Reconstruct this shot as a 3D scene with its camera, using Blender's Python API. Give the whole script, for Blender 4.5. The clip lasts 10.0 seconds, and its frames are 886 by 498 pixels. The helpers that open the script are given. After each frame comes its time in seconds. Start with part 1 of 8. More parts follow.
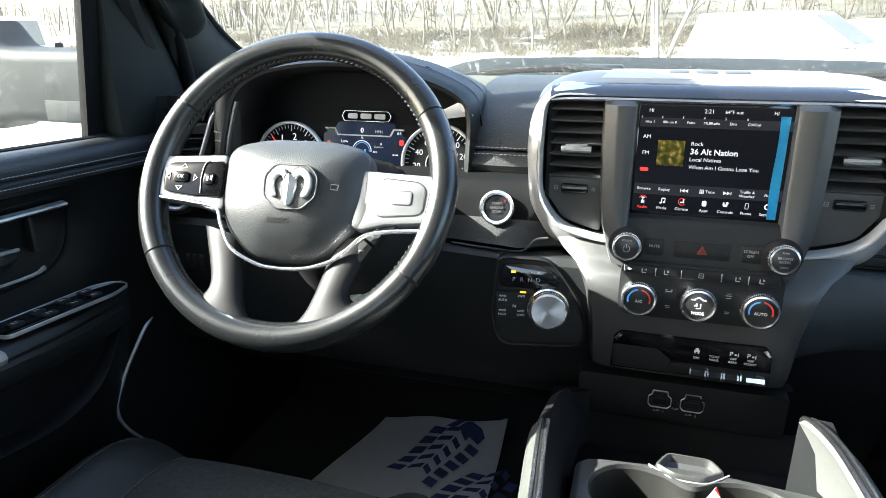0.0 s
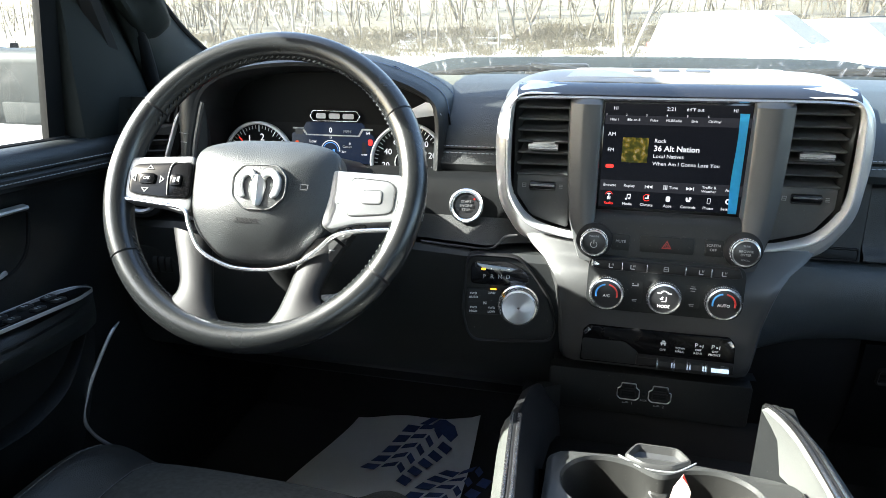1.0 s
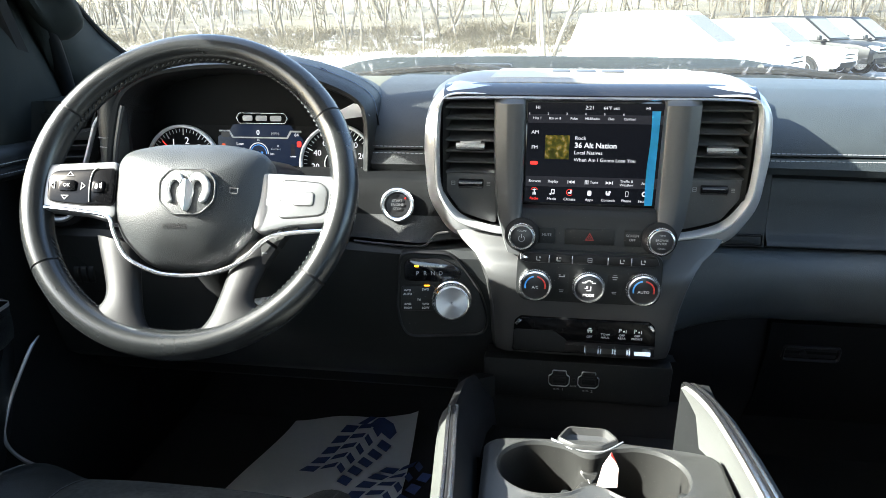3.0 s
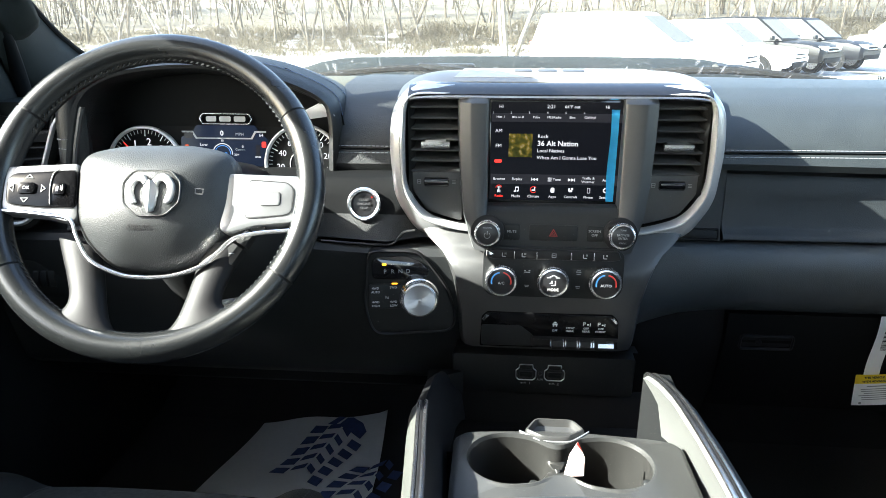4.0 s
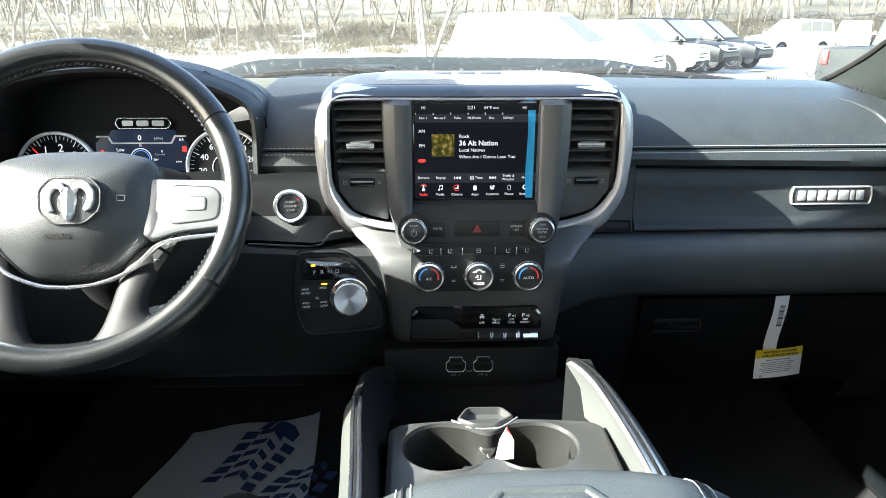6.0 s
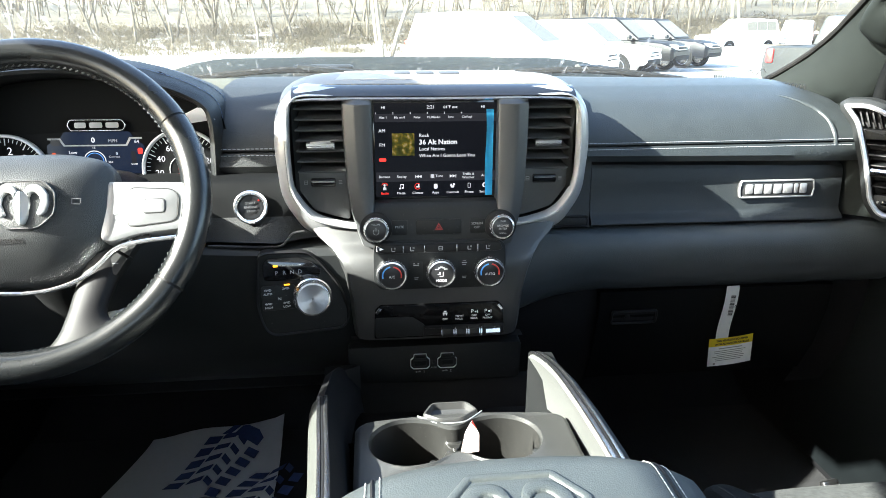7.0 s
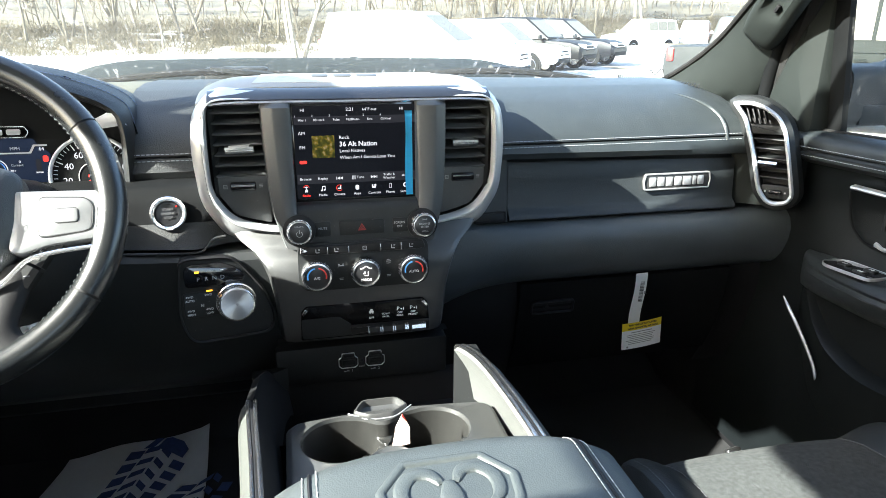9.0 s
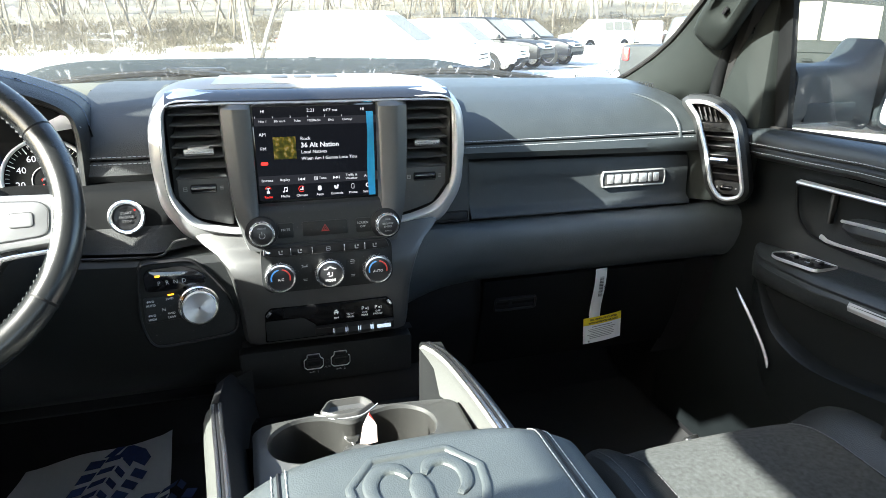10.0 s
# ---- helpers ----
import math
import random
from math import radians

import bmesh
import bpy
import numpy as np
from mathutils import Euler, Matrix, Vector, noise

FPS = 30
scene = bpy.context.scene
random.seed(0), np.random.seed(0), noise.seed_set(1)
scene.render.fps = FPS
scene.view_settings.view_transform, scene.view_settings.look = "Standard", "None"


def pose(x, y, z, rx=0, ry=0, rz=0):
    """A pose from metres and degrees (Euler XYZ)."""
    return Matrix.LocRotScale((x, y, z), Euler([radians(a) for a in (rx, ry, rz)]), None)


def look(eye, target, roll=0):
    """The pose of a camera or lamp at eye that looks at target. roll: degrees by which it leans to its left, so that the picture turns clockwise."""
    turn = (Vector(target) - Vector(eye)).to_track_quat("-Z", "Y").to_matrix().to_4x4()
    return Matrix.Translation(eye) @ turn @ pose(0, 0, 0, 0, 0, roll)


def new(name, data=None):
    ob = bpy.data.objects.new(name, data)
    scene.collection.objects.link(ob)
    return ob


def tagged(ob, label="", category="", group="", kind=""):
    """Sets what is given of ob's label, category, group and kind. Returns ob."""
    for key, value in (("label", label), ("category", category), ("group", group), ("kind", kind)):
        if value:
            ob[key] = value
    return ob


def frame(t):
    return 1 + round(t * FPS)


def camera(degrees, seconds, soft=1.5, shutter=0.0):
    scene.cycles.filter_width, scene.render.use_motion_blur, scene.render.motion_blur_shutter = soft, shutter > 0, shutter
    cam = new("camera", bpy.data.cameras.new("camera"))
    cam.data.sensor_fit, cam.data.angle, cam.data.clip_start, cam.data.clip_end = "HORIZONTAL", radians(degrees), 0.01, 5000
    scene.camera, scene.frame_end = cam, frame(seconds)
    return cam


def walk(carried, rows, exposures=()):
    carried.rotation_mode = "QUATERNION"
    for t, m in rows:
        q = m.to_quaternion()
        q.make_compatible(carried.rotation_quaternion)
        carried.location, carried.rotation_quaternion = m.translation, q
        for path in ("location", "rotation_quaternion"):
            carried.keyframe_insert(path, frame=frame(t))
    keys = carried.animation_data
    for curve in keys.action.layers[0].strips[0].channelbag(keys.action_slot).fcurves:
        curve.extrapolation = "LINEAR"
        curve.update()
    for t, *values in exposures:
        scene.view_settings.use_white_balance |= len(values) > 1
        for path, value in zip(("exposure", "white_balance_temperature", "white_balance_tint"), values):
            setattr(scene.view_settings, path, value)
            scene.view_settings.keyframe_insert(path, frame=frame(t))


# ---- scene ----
cam = camera(68.5, 10.0, soft=0.65)
PATH = [
    (0, (-0.083, 0.12, 1.582), (-0.634, 1.93, 0.932), -0.3),
    (0.5, (-0.082, 0.117, 1.582), (-0.59, 1.939, 0.932), -0.3),
    (1, (-0.082, 0.114, 1.582), (-0.544, 1.948, 0.931), -0.3),
    (1.5, (-0.081, 0.108, 1.583), (-0.495, 1.953, 0.932), -0.3),
    (2, (-0.081, 0.104, 1.585), (-0.441, 1.96, 0.933), -0.2),
    (2.5, (-0.08, 0.101, 1.586), (-0.388, 1.966, 0.932), -0.2),
    (4, (-0.079, 0.086, 1.587), (-0.233, 1.969, 0.932), -0.1),
    (4.5, (-0.08, 0.079, 1.588), (-0.18, 1.966, 0.932), -0.0),
    (5, (-0.08, 0.074, 1.589), (-0.124, 1.962, 0.933), 0.0),
    (5.5, (-0.08, 0.068, 1.591), (-0.066, 1.957, 0.935), 0.1),
    (7, (-0.083, 0.052, 1.594), (0.11, 1.931, 0.936), 0.2),
    (7.5, (-0.084, 0.047, 1.594), (0.169, 1.919, 0.936), 0.3),
    (8, (-0.085, 0.043, 1.596), (0.225, 1.906, 0.939), 0.3),
    (8.5, (-0.087, 0.036, 1.598), (0.281, 1.888, 0.94), 0.4),
    (9, (-0.088, 0.031, 1.6), (0.34, 1.87, 0.941), 0.4),
    (9.5, (-0.09, 0.027, 1.601), (0.397, 1.851, 0.942), 0.5),
    (10, (-0.091, 0.022, 1.602), (0.447, 1.832, 0.943), 0.5),
]
walk(cam, [(t, look(eye, target, roll)) for t, eye, target, roll in PATH])

# ---- light ----
SUN = Vector((-1.0, -0.30, 0.65)).normalized()
world = bpy.data.worlds.new("sky")
scene.world = world
world.use_nodes = True
wn = world.node_tree
sky = wn.nodes.new("ShaderNodeTexSky")
sky.sky_type, sky.sun_disc = "NISHITA", False
sky.sun_elevation, sky.sun_rotation = math.asin(SUN.z), math.atan2(SUN.x, SUN.y)
sky.air_density, sky.dust_density = 1.0, 2.5
wn.links.new(sky.outputs[0], wn.nodes["Background"].inputs[0])
wn.nodes["Background"].inputs[1].default_value = 0.135
sun = new("sun", bpy.data.lights.new("sun", "SUN"))
sun.data.energy, sun.data.angle, sun.data.color = 5.0, radians(0.55), (0.97, 0.99, 0.91)
sun.matrix_world = look(SUN * 30, (0, 0, 0))
scene.view_settings.exposure = 3.18

# ---- mesh helpers ----
SHARP = radians(38)
TINY = ("stitching", "icons", "marking", "text_line", "bar_code", "groove", "knob_ribs", "lettering", "dial_ticks")


def finish(name, bm, mat, smooth=True):
    """Turns a bmesh into one mesh object."""
    bmesh.ops.recalc_face_normals(bm, faces=bm.faces)
    me = bpy.data.meshes.new(name)
    bm.to_mesh(me)
    bm.free()
    me.materials.append(mat)
    if smooth:
        me.polygons.foreach_set("use_smooth", [True] * len(me.polygons))
        me.set_sharp_from_angle(angle=SHARP)
    return new(name, me)


def facing(ob, p):
    """Turns a sheet so that its front looks towards the point p."""
    me = ob.data
    if sum((Vector(p) - ob.matrix_world @ f.center).dot(f.normal) for f in me.polygons) < 0:
        me.flip_normals()
    return ob


def thing(name, label, category, loc=(0, 0, 0), group="", kind=""):
    ob = new(name)
    ob.empty_display_size = 0.05
    ob.matrix_basis = Matrix.Translation(loc)
    return tagged(ob, label, category, group, kind)


def part(name, bm, mat, parent, label="", smooth=True):
    ob = finish(name, bm, mat, smooth)
    ob.parent = parent
    inv = Matrix()
    p = parent
    while p:
        inv = p.matrix_basis @ inv if p.parent is None else p.matrix_parent_inverse @ p.matrix_basis @ inv
        p = p.parent
    ob.matrix_parent_inverse = inv.inverted()
    return tagged(ob, label, kind="stuff" if name in TINY else "")


def panel(x, y, z, tilt=0, yaw=0):
    """A panel's frame: its X to the right, its Y up along it, its Z out of it towards the cabin; tilt leans the top away."""
    return pose(x, y, z, 90 - tilt, 0, yaw)


def loft(bm, rows, closed=False, caps=False):
    vs = [[bm.verts.new(p) for p in r] for r in rows]
    n = len(rows[0])
    for a, b in zip(vs, vs[1:]):
        for i in range(n if closed else n - 1):
            j = (i + 1) % n
            bm.faces.new((a[i], a[j], b[j], b[i]))
    if caps:
        bm.faces.new(vs[0])
        bm.faces.new(list(reversed(vs[-1])))
    return bm


def rrect(w, h, r, n=5, cx=0.0, cy=0.0):
    out = []
    r = min(r, w / 2 - 1e-5, h / 2 - 1e-5)
    for qx, qy, a0 in ((1, 1, 0), (-1, 1, 90), (-1, -1, 180), (1, -1, 270)):
        for k in range(n + 1):
            a = radians(a0 + 90 * k / n)
            out.append((cx + qx * (w / 2 - r) + r * math.cos(a), cy + qy * (h / 2 - r) + r * math.sin(a)))
    return out


def disc(r, n=32, cx=0.0, cy=0.0):
    return [(cx + r * math.cos(2 * math.pi * k / n), cy + r * math.sin(2 * math.pi * k / n)) for k in range(n)]


def rounded(pts, r, n=4):
    """A closed outline with its corners rounded."""
    out = []
    m = len(pts)
    for i in range(m):
        p, a, b = Vector(pts[i]), Vector(pts[i - 1]), Vector(pts[(i + 1) % m])
        ra = min(r, (a - p).length * 0.45)
        rb = min(r, (b - p).length * 0.45)
        s, e = p + (a - p).normalized() * ra, p + (b - p).normalized() * rb
        for k in range(n + 1):
            t = k / n
            out.append(tuple((1 - t) ** 2 * s + 2 * t * (1 - t) * p + t * t * e))
    return out


def smooth_line(pts, n=6):
    """A Catmull-Rom line through the points."""
    P = [Vector(p) for p in pts]
    P = [P[0] * 2 - P[1]] + P + [P[-1] * 2 - P[-2]]
    out = []
    for i in range(1, len(P) - 2):
        for k in range(n):
            t = k / n
            out.append(0.5 * (2 * P[i] + (P[i + 1] - P[i - 1]) * t + (2 * P[i - 1] - 5 * P[i] + 4 * P[i + 1] - P[i + 2]) * t * t
                              + (3 * P[i] - P[i - 1] - 3 * P[i + 1] + P[i + 2]) * t ** 3))
    out.append(P[-2])
    return out


def inset(pts, d):
    """The outline moved inwards by d (it runs anticlockwise)."""
    out = []
    m = len(pts)
    area = sum(pts[i - 1][0] * pts[i][1] - pts[i][0] * pts[i - 1][1] for i in range(m))
    s = 1 if area > 0 else -1
    for i in range(m):
        p, a, b = Vector(pts[i]), Vector(pts[i - 1]), Vector(pts[(i + 1) % m])
        e1, e2 = p - a, b - p
        if e1.length < 1e-7:
            e1 = e2
        if e2.length < 1e-7:
            e2 = e1
        n1, n2 = Vector((-e1.y, e1.x)).normalized(), Vector((-e2.y, e2.x)).normalized()
        nn = n1 + n2
        nn = nn.normalized() if nn.length > 1e-6 else n1
        q = p + nn * (s * d / max(0.5, nn.dot(n1)))
        out.append((q.x, q.y))
    return out


def plate(bm, outline, M, z0, z1, bevel=0.0, dome=0.0):
    """A slab with this outline in the frame M, from z0 to z1, with a rounded front edge."""
    layers = [(outline, z0)]
    if bevel > 0:
        layers += [(outline, z1 - bevel), (inset(outline, bevel * 0.3), z1 - bevel * 0.3), (inset(outline, bevel), z1)]
    else:
        layers += [(outline, z1)]
    rows = [[M @ Vector((x, y, z)) for x, y in o] for o, z in layers]
    if dome:
        o = layers[-1][0]
        cx, cy = sum(p[0] for p in o) / len(o), sum(p[1] for p in o) / len(o)
        for k, h in ((0.8, 0.36), (0.55, 0.7), (0.28, 0.92)):
            rows.append([M @ Vector((cx + (x - cx) * k, cy + (y - cy) * k, z1 + dome * h)) for x, y in o])
    return loft(bm, rows, closed=True, caps=True)


def ring(bm, outline, width, M, z0, z1, bevel=0.001):
    """A frame that follows the outline and is this wide."""
    b = min(bevel, width * 0.45)
    layers = [(outline, z0), (outline, z1 - b), (inset(outline, b), z1), (inset(outline, width - b), z1), (inset(outline, width), z1 - b), (inset(outline, width), z0)]
    return loft(bm, [[M @ Vector((x, y, z)) for x, y in o] for o, z in layers], closed=True)


def box(bm, M, sx, sy, sz, bevel=0.0):
    return plate(bm, rrect(sx, sy, max(bevel, 1e-4), 2 if bevel else 1), M, -sz / 2, sz / 2, bevel)


def frames_along(P, closed=False):
    T = []
    m = len(P)
    for i in range(m):
        a, b = (P[i - 1], P[(i + 1) % m]) if closed else (P[max(i - 1, 0)], P[min(i + 1, m - 1)])
        T.append((b - a).normalized())
    n = T[0].orthogonal().normalized() if abs(T[0].z) > 0.95 else Vector((0, 0, 1)).cross(T[0]).cross(T[0]).normalized() * -1
    out = []
    for t in T:
        n = (n - t * n.dot(t)).normalized()
        out.append((t, n, t.cross(n)))
    return out


def tube(bm, pts, r, n=10, closed=False, flat=1.0, taper=None):
    P = [Vector(p) for p in pts]
    rows = []
    for i, (p, (t, u, v)) in enumerate(zip(P, frames_along(P, closed))):
        k = r * (taper[i] if taper else 1)
        rows.append([p + u * (k * flat * math.cos(2 * math.pi * j / n)) + v * (k * math.sin(2 * math.pi * j / n)) for j in range(n)])
    if closed:
        rows.append(rows[0])
        loft(bm, rows, closed=True)
        bmesh.ops.remove_doubles(bm, verts=bm.verts, dist=1e-6)
        return bm
    return loft(bm, rows, closed=True, caps=True)


def stitches(bm, pts, length=0.0045, gap=0.0022, r=0.0006):
    """A line of separate thread stitches along the points."""
    P = [Vector(p) for p in pts]
    pos, want = 0.0, 0.0
    for a, b in zip(P, P[1:]):
        seg = (b - a).length
        while want < pos + seg - length:
            d = (b - a) / seg
            s = a + d * (want - pos)
            u = d.orthogonal().normalized() * r
            v = d.cross(u)
            m = s + d * (length / 2)
            tube(bm, (s - d * 0.0002, m, s + d * length), r, 5)
            want += length + gap
        pos += seg
    return bm


def lettering(text, size, M, mat, parent, align="CENTER", depth=0.0002, name="lettering", label="", bold=0.0):
    cu = bpy.data.curves.new(name, "FONT")
    cu.body, cu.size, cu.align_x, cu.align_y, cu.extrude, cu.offset = text, size, align, "CENTER", depth, bold
    cu.resolution_u = 2
    tmp = bpy.data.objects.new("tmp", cu)
    me = bpy.data.meshes.new_from_object(tmp)
    bpy.data.objects.remove(tmp)
    bpy.data.curves.remove(cu)
    me.transform(M)
    bm = bmesh.new()
    bm.from_mesh(me)
    bpy.data.meshes.remove(me)
    return part(name, bm, mat, parent, label, smooth=False)


def bars(M, cells, mat, parent, name="marking", depth=0.0002):
    """Small raised bars: (x, y, w, h) each."""
    bm = bmesh.new()
    for x, y, w, h in cells:
        plate(bm, rrect(w, h, min(w, h) * 0.2, 1, x, y), M, 0.0, depth)
    return part(name, bm, mat, parent, smooth=False)

# ---- materials ----
def material(name, col, rough=0.5, metal=0.0, var=0.12, scale=25.0, bump=0.0, bscale=900.0, grain="noise", coat=0.0, spec=0.5, dust=0.0, rvar=0.12):
    """A surface with tone and gloss that vary at two scales, and fine relief."""
    m = bpy.data.materials.new(name)
    m.use_nodes = True
    t = m.node_tree
    N, L = t.nodes, t.links
    b = N["Principled BSDF"]
    co = N.new("ShaderNodeTexCoord")
    n1 = N.new("ShaderNodeTexNoise")
    n1.inputs["Scale"].default_value, n1.inputs["Detail"].default_value = scale, 6.0
    n2 = N.new("ShaderNodeTexNoise")
    n2.inputs["Scale"].default_value, n2.inputs["Detail"].default_value = scale * 14, 3.0
    for n in (n1, n2):
        L.new(co.outputs["Object"], n.inputs["Vector"])
    mixf = N.new("ShaderNodeMath")
    mixf.operation = "MULTIPLY_ADD"
    L.new(n2.outputs["Fac"], mixf.inputs[0])
    mixf.inputs[1].default_value = 0.4
    L.new(n1.outputs["Fac"], mixf.inputs[2])
    ramp = N.new("ShaderNodeMapRange")
    ramp.inputs["From Min"].default_value, ramp.inputs["From Max"].default_value = 0.45, 0.95
    L.new(mixf.outputs[0], ramp.inputs["Value"])
    mix = N.new("ShaderNodeMix")
    mix.data_type = "RGBA"
    c = Vector(col)
    mix.inputs["A"].default_value = (*(c * (1 - var)), 1)
    mix.inputs["B"].default_value = (*(c * (1 + var)), 1)
    L.new(ramp.outputs["Result"], mix.inputs["Factor"])
    last = mix.outputs["Result"]
    if dust:
        dn = N.new("ShaderNodeTexNoise")
        dn.inputs["Scale"].default_value, dn.inputs["Detail"].default_value = 420.0, 2.0
        L.new(co.outputs["Object"], dn.inputs["Vector"])
        dr = N.new("ShaderNodeMapRange")
        dr.inputs["From Min"].default_value, dr.inputs["From Max"].default_value = 0.70, 0.76
        dr.inputs["To Max"].default_value = dust
        L.new(dn.outputs["Fac"], dr.inputs["Value"])
        dm = N.new("ShaderNodeMix")
        dm.data_type = "RGBA"
        dm.inputs["B"].default_value = (0.4, 0.38, 0.35, 1)
        L.new(dr.outputs["Result"], dm.inputs["Factor"])
        L.new(last, dm.inputs["A"])
        last = dm.outputs["Result"]
    L.new(last, b.inputs["Base Color"])
    rr = N.new("ShaderNodeMapRange")
    rr.inputs["To Min"].default_value, rr.inputs["To Max"].default_value = max(0.02, rough * (1 - rvar)), min(1, rough * (1 + rvar))
    L.new(n1.outputs["Fac"], rr.inputs["Value"])
    L.new(rr.outputs["Result"], b.inputs["Roughness"])
    b.inputs["Metallic"].default_value = metal
    b.inputs["Specular IOR Level"].default_value = spec
    b.inputs["Coat Weight"].default_value = coat
    b.inputs["Coat Roughness"].default_value = 0.05
    if bump:
        if grain == "leather":
            g = N.new("ShaderNodeTexVoronoi")
            g.feature = "F1"
            g.inputs["Scale"].default_value = bscale
            src = g.outputs["Distance"]
        elif grain == "weave":
            g = N.new("ShaderNodeTexWave")
            g.inputs["Scale"].default_value, g.inputs["Distortion"].default_value, g.inputs["Detail"].default_value = bscale, 3.0, 2.0
            src = g.outputs["Fac"]
        else:
            g = N.new("ShaderNodeTexNoise")
            g.inputs["Scale"].default_value, g.inputs["Detail"].default_value = bscale, 3.0
            src = g.outputs["Fac"]
        L.new(co.outputs["Object"], g.inputs["Vector"])
        bp = N.new("ShaderNodeBump")
        bp.inputs["Strength"].default_value, bp.inputs["Distance"].default_value = bump, 0.001
        L.new(src, bp.inputs["Height"])
        L.new(bp.outputs["Normal"], b.inputs["Normal"])
    return m


def glowing(name, col, strength=1.0):
    m = bpy.data.materials.new(name)
    m.use_nodes = True
    b = m.node_tree.nodes["Principled BSDF"]
    b.inputs["Base Color"].default_value = (*(Vector(col) * 0.1), 1)
    b.inputs["Roughness"].default_value = 0.15
    b.inputs["Specular IOR Level"].default_value = 0.12
    b.inputs["Emission Color"].default_value = (*col, 1)
    b.inputs["Emission Strength"].default_value = strength
    return m


def glass(name, tint=(1, 1, 1), dirt=0.0, gloss=0.06, dscale=90.0):
    """Clear glass: a thin pane with a weak mirror image, and dried dirt on it."""
    m = bpy.data.materials.new(name)
    m.use_nodes = True
    t = m.node_tree
    N, L = t.nodes, t.links
    out = N["Material Output"]
    N.remove(N["Principled BSDF"])
    tr = N.new("ShaderNodeBsdfTransparent")
    tr.inputs[0].default_value = (*tint, 1)
    gl = N.new("ShaderNodeBsdfGlossy")
    gl.inputs["Roughness"].default_value = 0.01
    fr = N.new("ShaderNodeFresnel")
    fr.inputs["IOR"].default_value = 1.45
    mul = N.new("ShaderNodeMath")
    mul.operation = "MULTIPLY"
    mul.inputs[1].default_value = gloss / 0.04 * 0.5
    L.new(fr.outputs[0], mul.inputs[0])
    a = N.new("ShaderNodeMixShader")
    L.new(mul.outputs[0], a.inputs[0])
    L.new(tr.outputs[0], a.inputs[1])
    L.new(gl.outputs[0], a.inputs[2])
    last = a.outputs[0]
    if dirt:
        co = N.new("ShaderNodeTexCoord")
        d1 = N.new("ShaderNodeTexNoise")
        d1.inputs["Scale"].default_value, d1.inputs["Detail"].default_value = dscale, 4.0
        d2 = N.new("ShaderNodeTexNoise")
        d2.inputs["Scale"].default_value, d2.inputs["Detail"].default_value = dscale * 0.05, 3.0
        for d in (d1, d2):
            L.new(co.outputs["Object"], d.inputs["Vector"])
        r1 = N.new("ShaderNodeMapRange")
        r1.inputs["From Min"].default_value, r1.inputs["From Max"].default_value = 0.60, 0.75
        r1.inputs["To Min"].default_value, r1.inputs["To Max"].default_value = 0.13, 1.0
        L.new(d1.outputs["Fac"], r1.inputs["Value"])
        pr = N.new("ShaderNodeMath")
        pr.operation = "MULTIPLY"
        mp = N.new("ShaderNodeMapping")
        mp.inputs["Scale"].default_value = (1.0, 0.16, 0.16)
        L.new(co.outputs["Object"], mp.inputs["Vector"])
        d3 = N.new("ShaderNodeTexNoise")
        d3.inputs["Scale"].default_value, d3.inputs["Detail"].default_value = dscale * 1.1, 5.0
        L.new(mp.outputs["Vector"], d3.inputs["Vector"])
        r3 = N.new("ShaderNodeMapRange")
        r3.inputs["From Min"].default_value, r3.inputs["From Max"].default_value = 0.60, 0.72
        L.new(d3.outputs["Fac"], r3.inputs["Value"])
        mx = N.new("ShaderNodeMath")
        mx.operation = "MAXIMUM"
        L.new(r1.outputs["Result"], mx.inputs[0])
        L.new(r3.outputs["Result"], mx.inputs[1])
        L.new(mx.outputs[0], pr.inputs[0])
        L.new(d2.outputs["Fac"], pr.inputs[1])
        pk = N.new("ShaderNodeMath")
        pk.operation = "MULTIPLY"
        pk.inputs[1].default_value = dirt
        L.new(pr.outputs[0], pk.inputs[0])
        df = N.new("ShaderNodeBsdfDiffuse")
        df.inputs[0].default_value = (0.75, 0.74, 0.72, 1)
        tl = N.new("ShaderNodeBsdfTranslucent")
        tl.inputs[0].default_value = (0.75, 0.74, 0.72, 1)
        h = N.new("ShaderNodeMixShader")
        L.new(df.outputs[0], h.inputs[1])
        L.new(tl.outputs[0], h.inputs[2])
        bmix = N.new("ShaderNodeMixShader")
        L.new(pk.outputs[0], bmix.inputs[0])
        L.new(last, bmix.inputs[1])
        L.new(h.outputs[0], bmix.inputs[2])
        last = bmix.outputs[0]
    L.new(last, out.inputs["Surface"])
    return m


LEATHER = material("black_leather", (0.0225, 0.0270, 0.0285), 0.40, bump=0.36, bscale=800, grain="leather", dust=0.12, spec=0.42)
LID_VINYL = material("black_lid_vinyl", (0.0215, 0.0255, 0.0275), 0.42, bump=0.30, bscale=950, grain="leather", dust=0.10, spec=0.42)
LEATHER_SOFT = material("black_soft_vinyl", (0.0430, 0.0510, 0.0555), 0.40, bump=0.30, bscale=950, grain="leather", dust=0.12, spec=0.45)
LEATHER_COARSE = material("pebbled_black_leather", (0.0150, 0.0168, 0.0172), 0.50, bump=0.40, bscale=560, grain="leather", spec=0.42)
DOOR_LEATHER = material("black_door_leather", (0.0120, 0.0145, 0.0155), 0.40, bump=0.35, bscale=800, grain="leather", spec=0.35)
WHEEL_LEATHER = material("wheel_leather", (0.0100, 0.0112, 0.0117), 0.27, bump=0.07, bscale=900, grain="leather", spec=0.58, rvar=0.05, var=0.08)
